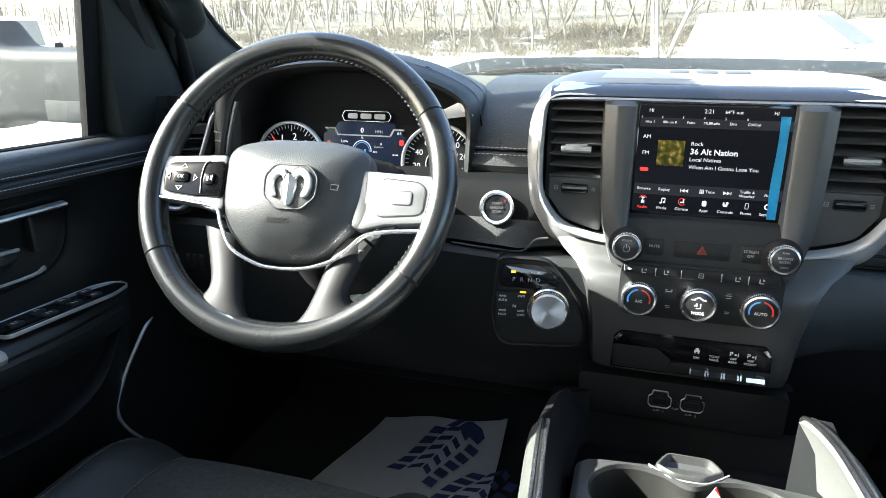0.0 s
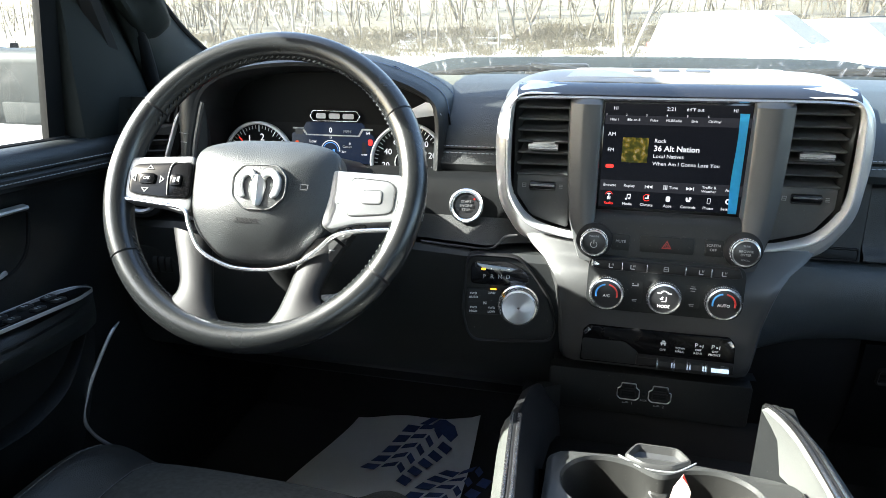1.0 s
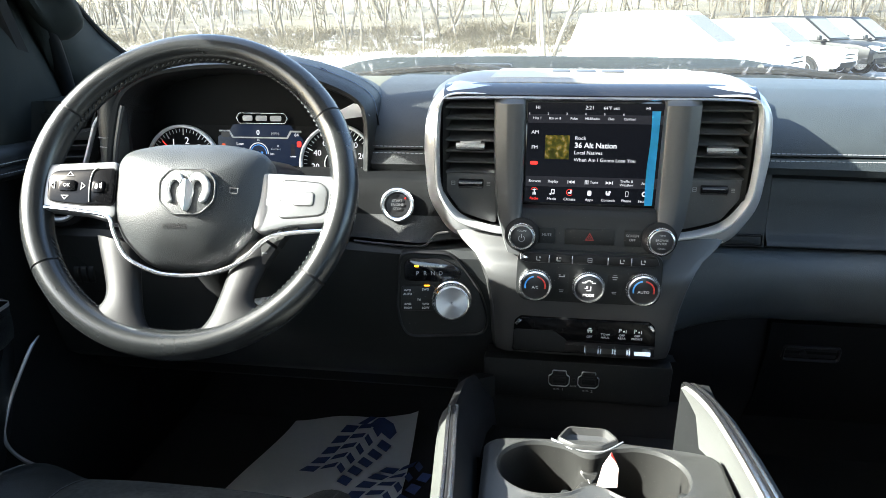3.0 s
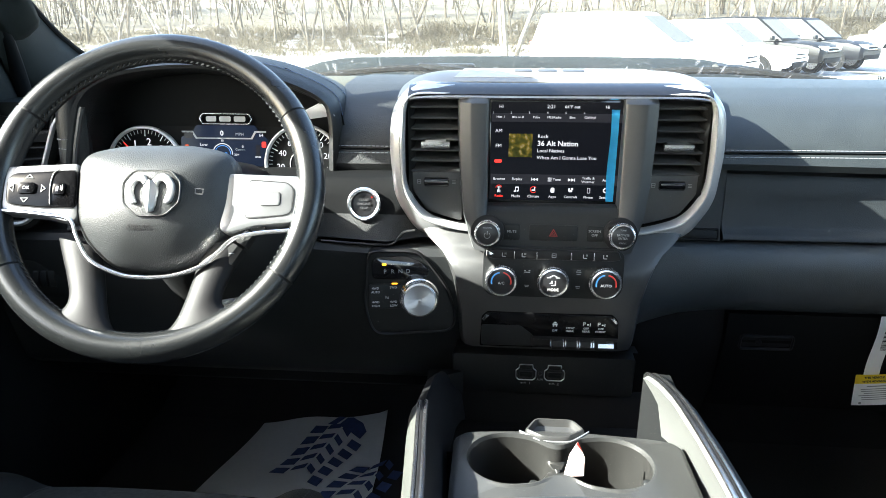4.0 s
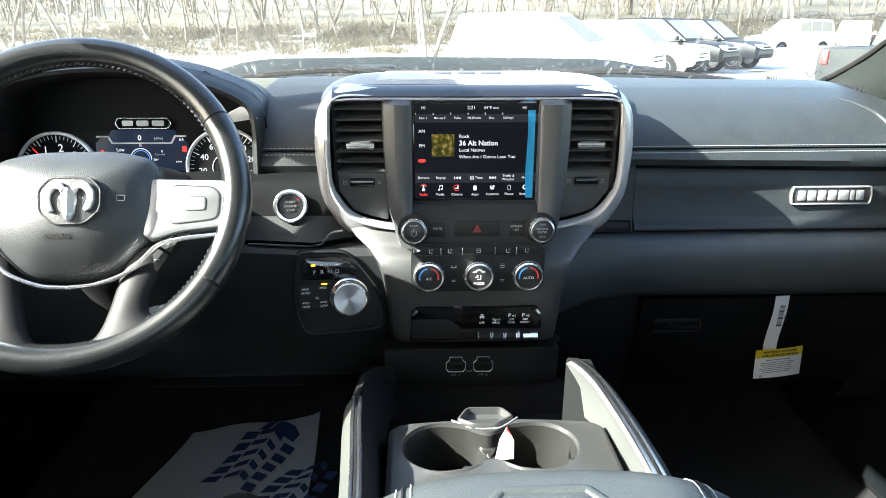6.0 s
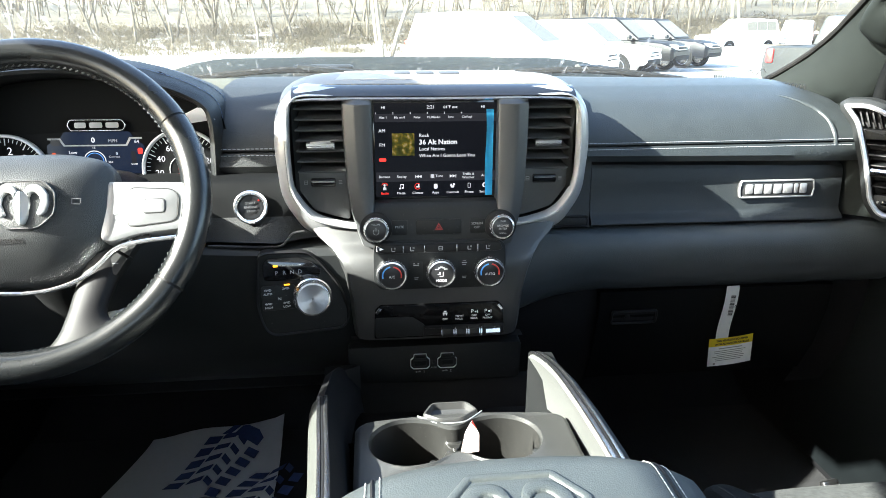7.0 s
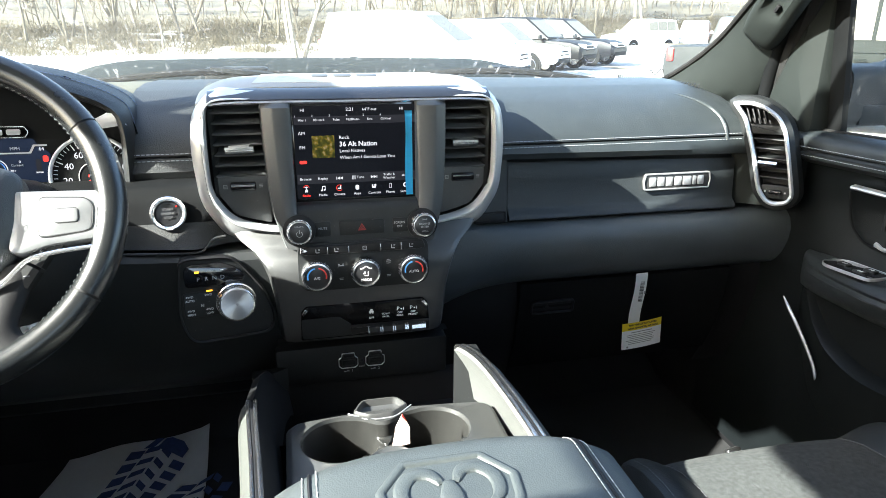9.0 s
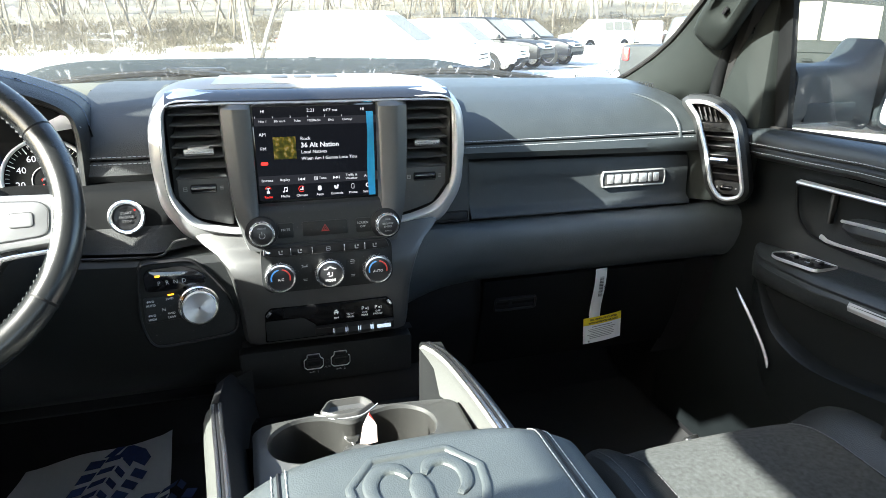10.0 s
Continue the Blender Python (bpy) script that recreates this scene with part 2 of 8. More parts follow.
PAD_PLASTIC = material("airbag_vinyl", (0.028, 0.0305, 0.0315), 0.40, bump=0.34, bscale=820, grain="leather")
PLASTIC = material("black_plastic", (0.0097, 0.0106, 0.0110), 0.5, bump=0.25, bscale=1500, dust=0.15, spec=0.25)
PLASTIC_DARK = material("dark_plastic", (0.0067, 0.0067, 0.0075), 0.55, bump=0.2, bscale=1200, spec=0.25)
PLASTIC_GREY = material("charcoal_plastic", (0.0153, 0.0166, 0.0170), 0.45, bump=0.25, bscale=1600, dust=0.12, spec=0.25)
GRAPHITE = material("satin_graphite_paint", (0.0660, 0.0665, 0.0660), 0.44, metal=0.5, bump=0.1, bscale=2500, var=0.06)
SILVER = material("satin_silver_paint", (0.50, 0.505, 0.51), 0.34, metal=0.65, bump=0.08, bscale=2500, var=0.05)
CHROME = material("satin_chrome", (0.86, 0.86, 0.87), 0.24, metal=1.0, var=0.03)
BRUSHED = material("spun_aluminium", (0.62, 0.62, 0.63), 0.28, metal=1.0, var=0.08, bump=0.1, bscale=3000)
PIANO = material("gloss_black", (0.006, 0.006, 0.007), 0.07, coat=0.6, dust=0.1, rvar=0.3)
KNOB_BLACK = material("knob_face", (0.012, 0.012, 0.013), 0.32)
THREAD_DARK = material("charcoal_thread", (0.026, 0.028, 0.030), 0.8)
RUBBER = material("black_rubber", (0.012, 0.012, 0.012), 0.75, bump=0.3, spec=0.12)
CARPET = material("black_carpet", (0.0120, 0.0120, 0.0128), 0.95, bump=1.0, bscale=600, var=0.3)
CLOTH = material("woven_seat_cloth", (0.046, 0.050, 0.049), 0.9, bump=0.9, bscale=260, grain="weave", var=0.5, scale=150)
SEAT_VINYL = material("seat_vinyl", (0.0180, 0.0200, 0.0205), 0.42, bump=0.4, bscale=600, grain="leather")
ARMREST = material("armrest_vinyl", (0.0345, 0.0405, 0.0415), 0.5, bump=0.16, bscale=800, grain="leather")
HEADLINER = material("headliner_cloth", (0.5220, 0.5292, 0.5220), 0.95, bump=0.5, bscale=800)
PILLAR = material("pillar_plastic", (0.0092, 0.0116, 0.0108), 0.7, bump=0.3, bscale=900, spec=0.16)
THREAD = material("grey_thread", (0.30, 0.31, 0.33), 0.8)
THREAD_WHITE = material("pale_thread", (0.48, 0.48, 0.47), 0.8)
PRINT = material("white_print", (0.75, 0.75, 0.75), 0.6, var=0.03)
PRINT_GREY = material("grey_print", (0.30, 0.305, 0.31), 0.6, var=0.03)
RED_PRINT = material("red_print", (0.22, 0.016, 0.012), 0.5)
PAPER = material("white_paper", (0.86, 0.87, 0.88), 0.75, bump=0.2, bscale=30, var=0.05, scale=8)
PAPER_INK = material("navy_ink", (0.025, 0.05, 0.16), 0.7, var=0.25, scale=90)
YELLOW = material("yellow_label", (0.80, 0.62, 0.02), 0.5, var=0.04)
INK = material("black_ink", (0.02, 0.02, 0.02), 0.6)
BLUE_FILM = material("blue_protective_film", (0.05, 0.50, 0.95), 0.22, coat=0.4, var=0.12, scale=9)
AMBER = glowing("amber_lamp", (1.0, 0.42, 0.02), 0.5)
RED_GLOW = glowing("red_lamp", (1.0, 0.03, 0.02), 0.2)
SCREEN_BG = glowing("display_dark", (0.012, 0.014, 0.02), 0.07)
SCREEN_BAND = glowing("display_band", (0.03, 0.032, 0.04), 0.10)
SCREEN_WHITE = glowing("display_white", (0.9, 0.93, 1.0), 0.125)
SCREEN_RED = glowing("display_red", (1.0, 0.05, 0.04), 0.2)
SCREEN_BLUE = glowing("display_blue", (0.12, 0.4, 1.0), 0.2)
CLUSTER_BG = glowing("cluster_blue", (0.018, 0.028, 0.055), 0.11)
WINDSCREEN = glass("windscreen_glass", (0.90, 0.97, 0.955), dirt=0.60, gloss=0.05)
CLEAR = glass("side_glass", (0.90, 0.94, 0.92), dirt=0.10, gloss=0.05)

TRUCK_PAINT = material("dark_truck_paint", (0.018, 0.024, 0.024), 0.18, coat=0.8, var=0.1)


def spun_metal(name, cx, cz):
    """Aluminium turned on a lathe: gloss stretched round the centre."""
    m = material(name, (0.60, 0.60, 0.61), 0.30, metal=1.0, var=0.05)
    b = m.node_tree.nodes["Principled BSDF"]
    b.inputs["Anisotropic"].default_value = 0.85
    tg = m.node_tree.nodes.new("ShaderNodeTangent")
    tg.direction_type, tg.axis = "RADIAL", "Y"
    m.node_tree.links.new(tg.outputs[0], b.inputs["Tangent"])
    return m


SPUN = spun_metal("spun_metal", 0, 0)
BLUE_LIT = material("blue_dial_print", (0.05, 0.28, 0.65), 0.4)
RED_LIT = material("red_dial_print", (0.6, 0.04, 0.03), 0.4)


def cover_picture():
    """A small mottled picture in olive, brown and gold, shown by the screen."""
    m = glowing("cover_picture", (0.2, 0.2, 0.05), 0.06)
    N, L = m.node_tree.nodes, m.node_tree.links
    co = N.new("ShaderNodeTexCoord")
    n = N.new("ShaderNodeTexNoise")
    n.inputs["Scale"].default_value, n.inputs["Detail"].default_value = 160.0, 5.0
    r = N.new("ShaderNodeValToRGB")
    for p, c in ((0.30, (0.01, 0.015, 0.005, 1)), (0.48, (0.08, 0.09, 0.02, 1)), (0.58, (0.35, 0.24, 0.03, 1)), (0.70, (0.65, 0.55, 0.3, 1))):
        e = r.color_ramp.elements.new(p)
        e.color = c
    r.color_ramp.elements.remove(r.color_ramp.elements[-1])
    r.color_ramp.elements.remove(r.color_ramp.elements[0])
    L.new(co.outputs["Object"], n.inputs["Vector"])
    L.new(n.outputs["Fac"], r.inputs["Fac"])
    L.new(r.outputs["Color"], m.node_tree.nodes["Principled BSDF"].inputs["Emission Color"])
    return m


COVER = cover_picture()
THREAD_BLUE = material("blue_grey_thread", (0.13, 0.17, 0.26), 0.8)
SCREEN_RED_DIM = glowing("display_orange", (1.0, 0.12, 0.03), 0.1)
BRIGHT_RING = material("pale_gauge_ring", (0.72, 0.73, 0.74), 0.3, metal=0.3, var=0.04)
RAIL = material("rail_satin_grey", (0.075, 0.079, 0.074), 0.42, metal=0.25, var=0.06, bump=0.15, bscale=2000, dust=0.1)
PAPER_PINK = material("pale_pink_paper", (0.80, 0.62, 0.56), 0.7, var=0.03)
DUSTY_PAINT = material("dusty_truck_paint", (0.0085, 0.0105, 0.0095), 0.65, var=0.5, scale=14, dust=0.5, spec=0.06)
MIRROR_SHELL = material("mirror_shell", (0.014, 0.0175, 0.0195), 0.6, bump=0.3, bscale=700, spec=0.12)
MIRROR = material("mirror_silver", (0.92, 0.93, 0.93), 0.02, metal=1.0, var=0.01)
WHITE_PAINT = material("white_car_paint", (0.82, 0.82, 0.82), 0.25, coat=0.6, var=0.04, scale=2)
BLACK_PAINT = material("black_car_paint", (0.012, 0.012, 0.0125), 0.4, scale=2, spec=0.16)
BLUE_PAINT = material("dark_blue_car_paint", (0.011, 0.012, 0.015), 0.4, scale=2, spec=0.16)
ORANGE_PAINT = material("orange_car_paint", (0.6, 0.22, 0.04), 0.25, coat=0.6, scale=2)
TEAL_PAINT = material("teal_car_paint", (0.10, 0.35, 0.42), 0.25, coat=0.6, scale=2)
GREY_PAINT = material("grey_car_paint", (0.026, 0.028, 0.029), 0.45, scale=2, spec=0.15)
GREEN_PAINT = material("dark_green_car_paint", (0.010, 0.0125, 0.0115), 0.5, scale=2, spec=0.10)
# pale base stands in for bright sky mirrored in the panes
CAR_GLASS = material("sky_pale_car_glass", (0.185, 0.176, 0.150), 0.4, spec=0.03)
EDGE_SHEEN = material("pad_edge_sheen", (0.027, 0.032, 0.034), 0.32, bump=0.2, bscale=900, grain="leather")
EDGE_SILVER = material("bright_satin_edge", (0.60, 0.605, 0.61), 0.30, metal=0.35, var=0.04)
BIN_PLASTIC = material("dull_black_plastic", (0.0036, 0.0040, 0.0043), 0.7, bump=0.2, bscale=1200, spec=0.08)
LAMP = material("lamp_lens", (0.75, 0.77, 0.78), 0.1, coat=0.6)
TAIL = material("tail_lens", (0.45, 0.02, 0.02), 0.15, coat=0.6)
BARK = material("grey_bark", (0.150, 0.128, 0.098), 0.9, bump=0.8, bscale=40, var=0.35, scale=3)
DRY_GRASS = material("dry_brush", (0.085, 0.071, 0.048), 0.95, var=0.5, scale=1.5)


def ground_material():
    """Pale worn concrete near the truck, dry grass further off."""
    m = material("concrete_and_grass", (0.36, 0.355, 0.34), 0.85, var=0.25, scale=0.6, bump=0.5, bscale=30)
    N, L = m.node_tree.nodes, m.node_tree.links
    b = N["Principled BSDF"]
    src = b.inputs["Base Color"].links[0].from_socket
    co = N.new("ShaderNodeTexCoord")
    sep = N.new("ShaderNodeSeparateXYZ")
    L.new(co.outputs["Object"], sep.inputs[0])
    n = N.new("ShaderNodeTexNoise")
    n.inputs["Scale"].default_value, n.inputs["Detail"].default_value = 0.5, 8.0
    L.new(co.outputs["Object"], n.inputs["Vector"])
    add = N.new("ShaderNodeMath")
    add.operation = "MULTIPLY_ADD"
    L.new(n.outputs["Fac"], add.inputs[0])
    add.inputs[1].default_value = 4.0
    L.new(sep.outputs["Z"], add.inputs[2])
    mr = N.new("ShaderNodeMapRange")
    mr.inputs["From Min"].default_value, mr.inputs["From Max"].default_value = 2.05, 2.5
    L.new(add.outputs[0], mr.inputs["Value"])
    mix = N.new("ShaderNodeMix")
    mix.data_type = "RGBA"
    mix.inputs["B"].default_value = (0.080, 0.066, 0.043, 1)
    L.new(mr.outputs["Result"], mix.inputs["Factor"])
    L.new(src, mix.inputs["A"])
    L.new(mix.outputs["Result"], b.inputs["Base Color"])
    return m


GROUND = ground_material()
DOOR_VINYL = material("black_door_vinyl", (0.0036, 0.0047, 0.0052), 0.40, bump=0.3, bscale=1000, grain="leather", spec=0.24)
TRIM_GRAIN = material("grained_trim", (0.0120, 0.0130, 0.0132), 0.55, bump=0.32, bscale=560, grain="leather", spec=0.3)
SPOKE_SILVER = material("satin_spoke_silver", (0.25, 0.254, 0.258), 0.36, metal=0.6, bump=0.08, bscale=2500, var=0.05)
PRINT_DIM = material("dim_grey_print", (0.12, 0.122, 0.125), 0.6, var=0.03)

PAD_BLACK = material("button_pad_black", (0.004, 0.004, 0.0045), 0.14, spec=0.15)
CUP_PLASTIC = material("satin_cup_plastic", (0.034, 0.035, 0.0345), 0.36, bump=0.25, bscale=1800, dust=0.15, rvar=0.2)
# paler rail tone with the sun on the right inner face put into it
RAIL_INNER_LIT = material("rail_satin_sunlit", (0.135, 0.140, 0.134), 0.36, metal=0.3, var=0.06, bump=0.15, bscale=2000, dust=0.1)
CUP_DARK = material("gloss_cup_lining", (0.020, 0.0200, 0.0190), 0.30, dust=0.1, rvar=0.2)
VENT_PLASTIC = material("vent_satin_black", (0.060, 0.062, 0.063), 0.40, bump=0.2, bscale=1600, dust=0.1, rvar=0.2)
THREAD_SEAT = material("slate_thread", (0.15, 0.155, 0.16), 0.8)

UPRIGHT = material("satin_charcoal_paint", (0.058, 0.060, 0.061), 0.42, metal=0.35, bump=0.1, bscale=2500, var=0.06)
TOP_SILVER = material("satin_grey_metal_paint", (0.22, 0.212, 0.195), 0.46, metal=0.35, bump=0.06, bscale=2500, var=0.08, scale=8)
TOP_PALE = material("satin_pale_metal_paint", (0.36, 0.345, 0.315), 0.46, metal=0.3, bump=0.06, bscale=2500, var=0.05)
# dust specks over an olive tone that carries the dash top's sunlit tint
COVER_TOP = material("dusty_sunlit_dash_top", (0.058, 0.056, 0.036), 0.55, bump=0.2, bscale=1100, grain="leather", dust=0.3, spec=0.35)

# pad leather again, darkened to put the hood's shade into its colour
HOOD_LEATHER = material("shaded_hood_leather", (0.0095, 0.0110, 0.0117), 0.44, bump=0.4, bscale=800, grain="leather", dust=0.1, spec=0.35)

# ---- cabin shell ----
XL, XR = -0.87, 0.825      # inner faces of the two front doors

bm = bmesh.new()
box(bm, pose(-0.02, 0.1, 0.665), 1.80, 2.9, 0.05)
floor = tagged(finish("floor", bm, CARPET), "black carpeted footwell floor", "floor", kind="structure")
bm = bmesh.new()
loft(bm, [[(x, 1.36, 0.68), (x, 1.50, 0.74), (x, 1.60, 0.86), (x, 1.64, 1.1), (x, 1.64, 1.40), (x, 1.70, 1.40), (x, 1.70, 0.68)] for x in (-0.93, 0.89)], closed=True, caps=True)
tagged(finish("wall_front", bm, CARPET), "dark carpeted firewall and toe board", "wall", kind="structure")
bm = bmesh.new()
rows = []
for k in range(9):
    x = -0.02 + 0.92 * (k / 4 - 1)
    s = 0.06 * (abs(k / 4 - 1)) ** 2
    rows.append([(x, 0.72, 2.015 - s), (x, 0.3, 2.04 - s), (x, -0.5, 2.02 - s), (x, -1.3, 1.93 - s), (x, -1.3, 1.99 - s), (x, -0.5, 2.08 - s), (x, 0.3, 2.10 - s), (x, 0.66, 2.08 - s)])
loft(bm, rows, closed=True, caps=True)
tagged(finish("ceiling", bm, HEADLINER), "grey cloth headliner of the cab roof", "ceiling", kind="structure")


def wall_with_window(name, label, M, w, h, win, thick=0.05, mat=PLASTIC):
    """A wall piece w by h in the frame M with one opening (x0, y0, x1, y1) through it."""
    bm = bmesh.new()
    x0, y0, x1, y1 = win
    o = [(-w / 2, 0), (w / 2, 0), (w / 2, h), (-w / 2, h)]
    i = [(x0, y0), (x1, y0), (x1, y1), (x0, y1)]
    rows = [[M @ Vector((*p, z)) for p in q] for q, z in ((o, 0), (i, 0), (i, -thick), (o, -thick))]
    loft(bm, rows + [rows[0]], closed=True)
    bmesh.ops.remove_doubles(bm, verts=bm.verts, dist=1e-6)
    return tagged(finish(name, bm, mat, smooth=False), label, "wall", kind="structure")


# back of the cab and the rear doors, behind the camera
wall_with_window("wall_back", "dark rear cab wall with a wide window", pose(-0.02, -1.30, 0.69, 90, 0, 180), 1.80, 1.26, (-0.72, 0.70, 0.72, 1.18))
wall_with_window("wall_west", "dark rear side panel with a window", pose(XL - 0.02, -0.62, 0.69, 90, 0, 90), 1.36, 1.26, (-0.60, 0.72, 0.50, 1.20))
wall_with_window("wall_east", "dark rear side panel with a window", pose(XR + 0.02, -0.62, 0.69, 90, 0, -90), 1.36, 1.26, (-0.50, 0.72, 0.60, 1.20))


# footwell side panels ahead of the doors
for num, (nm, x, s) in enumerate((("wall_kick_west", XL - 0.035, -1), ("wall_kick_east", XR + 0.035, 1))):
    bm = bmesh.new()
    loft(bm, [[(x - s * i, y, z) for i, z in ((0.0, 0.66), (0.03, 0.70), (0.035, 1.0), (0.03, 1.25), (0.0, 1.39), (-0.02, 1.39), (-0.02, 0.66))] for y in (0.97, 1.3, 1.70)], closed=True, caps=True)
    tagged(finish(nm, bm, PLASTIC_DARK), "black plastic side panel of the footwell", "wall", kind="structure")


# windscreen
def screen_point(u, v):
    """u across from -1 to 1, v up from 0 to 1."""
    half = 0.845 - 0.11 * v
    y = 1.60 - 0.20 * u * u - v * (0.84 - 0.08 * u * u)
    return Vector((-0.05 + half * u, y, 1.452 + 0.54 * v + 0.006 * (1 - u * u)))


bm = bmesh.new()
loft(bm, [[screen_point(-1 + k / 12, j / 8) for k in range(25)] for j in range(9)])
ws = tagged(finish("windscreen", bm, WINDSCREEN), "curved windscreen with dried dirt specks", "windscreen", kind="structure")
facing(ws, (0, 0, 1.6)).visible_shadow = False
bm = bmesh.new()
pts = [screen_point(-1 + k / 16, 0.0) + Vector((0, -0.004, 0.004)) for k in range(33)]
loft(bm, [[p + Vector((0, 0.0, -0.012)), p + Vector((0, -0.012, 0.003)), p + Vector((0, -0.004, 0.012)), p + Vector((0, 0.02, 0.014)), p + Vector((0, 0.03, -0.012))] for p in pts], closed=True, caps=True)
tagged(finish("trim_windscreen", bm, RUBBER), "black rubber strip along the foot of the windscreen", "trim", kind="structure")
# small black squiggle on the glass, passenger's corner
dc = thing("windscreen_decal", "small black squiggle drawn on the windscreen", "decal", (0.70, 1.37, 1.498))
bm = bmesh.new()
tube(bm, smooth_line([Vector((0.689, 1.380, 1.499)), Vector((0.694, 1.376, 1.502)), Vector((0.698, 1.373, 1.495)), Vector((0.702, 1.370, 1.493)), Vector((0.706, 1.366, 1.501)), Vector((0.711, 1.361, 1.506)), Vector((0.715, 1.358, 1.499))], 5), 0.0012, 5)
part("line", bm, INK, dc)

bm = bmesh.new()
for s in (-1, 1):
    tube(bm, [screen_point(s * (0.985 - 0.085 * max(0.0, 1 - j / 24 / 0.26) ** 2), j / 24) + Vector((-s * 0.002, -0.003, 0)) for j in range(25)], 0.0055, 8)
tube(bm, [screen_point(-1 + k / 8, 0.99) for k in range(17)], 0.02, 8)
tagged(finish("trim_seal", bm, RUBBER), "black seal round the windscreen", "trim", kind="structure")


def a_pillar(s, X, num):
    """The windscreen pillar on the side s, with its grab handle."""
    p = thing("pillar", "dark grey moulded windscreen pillar trim", "pillar", (X, 1.2, 1.45), kind="structure")
    rows = []
    for k in range(15):
        t = k / 14
        pi = screen_point(s * (0.985 - 0.085 * max(0.0, 1 - t / 0.26) ** 2), t)
        po = Vector((X - s * (0.005 + 0.10 * t), (1.13 if s < 0 else 1.165) - 0.29 * t - (0.06 if s < 0 else 0.075) * t * t, 1.44 + 0.55 * t))
        if t < 0.12:
            po.y += (0.06 if s < 0 else 0.03) * (1 - t / 0.12)
        m1 = pi.lerp(po, 0.28) + Vector((-s * 0.012, -0.016, 0.0))
        m2 = pi.lerp(po, 0.62) + Vector((-s * 0.018, -0.012, 0.0))
        m3 = pi.lerp(po, 0.9) + Vector((-s * 0.012, -0.004, 0.0))
        back = po + Vector((s * 0.05, 0.03, 0.01))
        bi = pi + Vector((s * 0.06, -0.02, 0.0))
        rows.append([pi, m1, m2, m3, po, back, bi])
    bm = bmesh.new()
    loft(bm, rows, closed=True, caps=True)
    bmesh.ops.subdivide_edges(bm, edges=bm.edges, cuts=1, smooth=0.6)
    tr = part("trim", bm, PILLAR, p)
    tr.data.set_sharp_from_angle(angle=radians(80))
    # grab handle
    a = screen_point(s * 0.985, 0.30).lerp(Vector((X - s * 0.035, 0.97, 1.596)), 0.36) + Vector((-s * 0.026, -0.024, 0.0))
    d = Vector((-s * 0.105, -0.54, 0.51)).normalized()
    up = Vector((-s * 0.75, -0.55, -0.1)).normalized()
    side = d.cross(up).normalized()
    rows = []
    for q, hgt, w, dip in ((-0.062, -0.016, 0.55, 0), (-0.056, -0.004, 0.80, 0), (-0.044, 0.004, 0.93, 0), (-0.020, 0.008, 1.0, 0), (0.0, 0.010, 1.0, 0.0), (0.012, 0.011, 1.0, 0.45), (0.030, 0.012, 1.0, 0.9), (0.06, 0.013, 1.0, 1), (0.14, 0.015, 1.0, 1), (0.21, 0.014, 1.0, 0.9), (0.24, 0.012, 1.0, 0.2), (0.28, 0.004, 0.95, 0), (0.31, -0.016, 0.75, 0)):
        rows.append([a + d * q + side * (u * w) + up * (hgt + v - k * dip) for u, v, k in ((-0.036, -0.034, 0), (-0.036, -0.012, 0), (-0.033, -0.002, 0), (-0.027, 0.004, 0), (-0.021, 0.005, 0.001), (-0.016, 0.005, 0.009), (-0.008, 0.006, 0.014), (0.006, 0.006, 0.014), (0.012, 0.005, 0.010), (0.018, 0.004, 0.001), (0.026, 0.002, 0), (0.033, -0.004, 0), (0.036, -0.014, 0), (0.036, -0.034, 0))])
    bm = bmesh.new()
    loft(bm, rows, closed=True, caps=True)
    part("grab_handle", bm, PILLAR, p, "moulded grab handle with a finger recess")
    bm = bmesh.new()
    box(bm, Matrix.Translation(a + d * 0.030 + up * 0.012 + side * 0.004) @ Matrix(((side.x, d.x, up.x, 0), (side.y, d.y, up.y, 0), (side.z, d.z, up.z, 0), (0, 0, 0, 1))), 0.006, 0.016, 0.010, 0.0015)
    part("clip", bm, PLASTIC_DARK, p)
    return p


a_pillar(-1, XL, 1)
a_pillar(1, XR, 2)


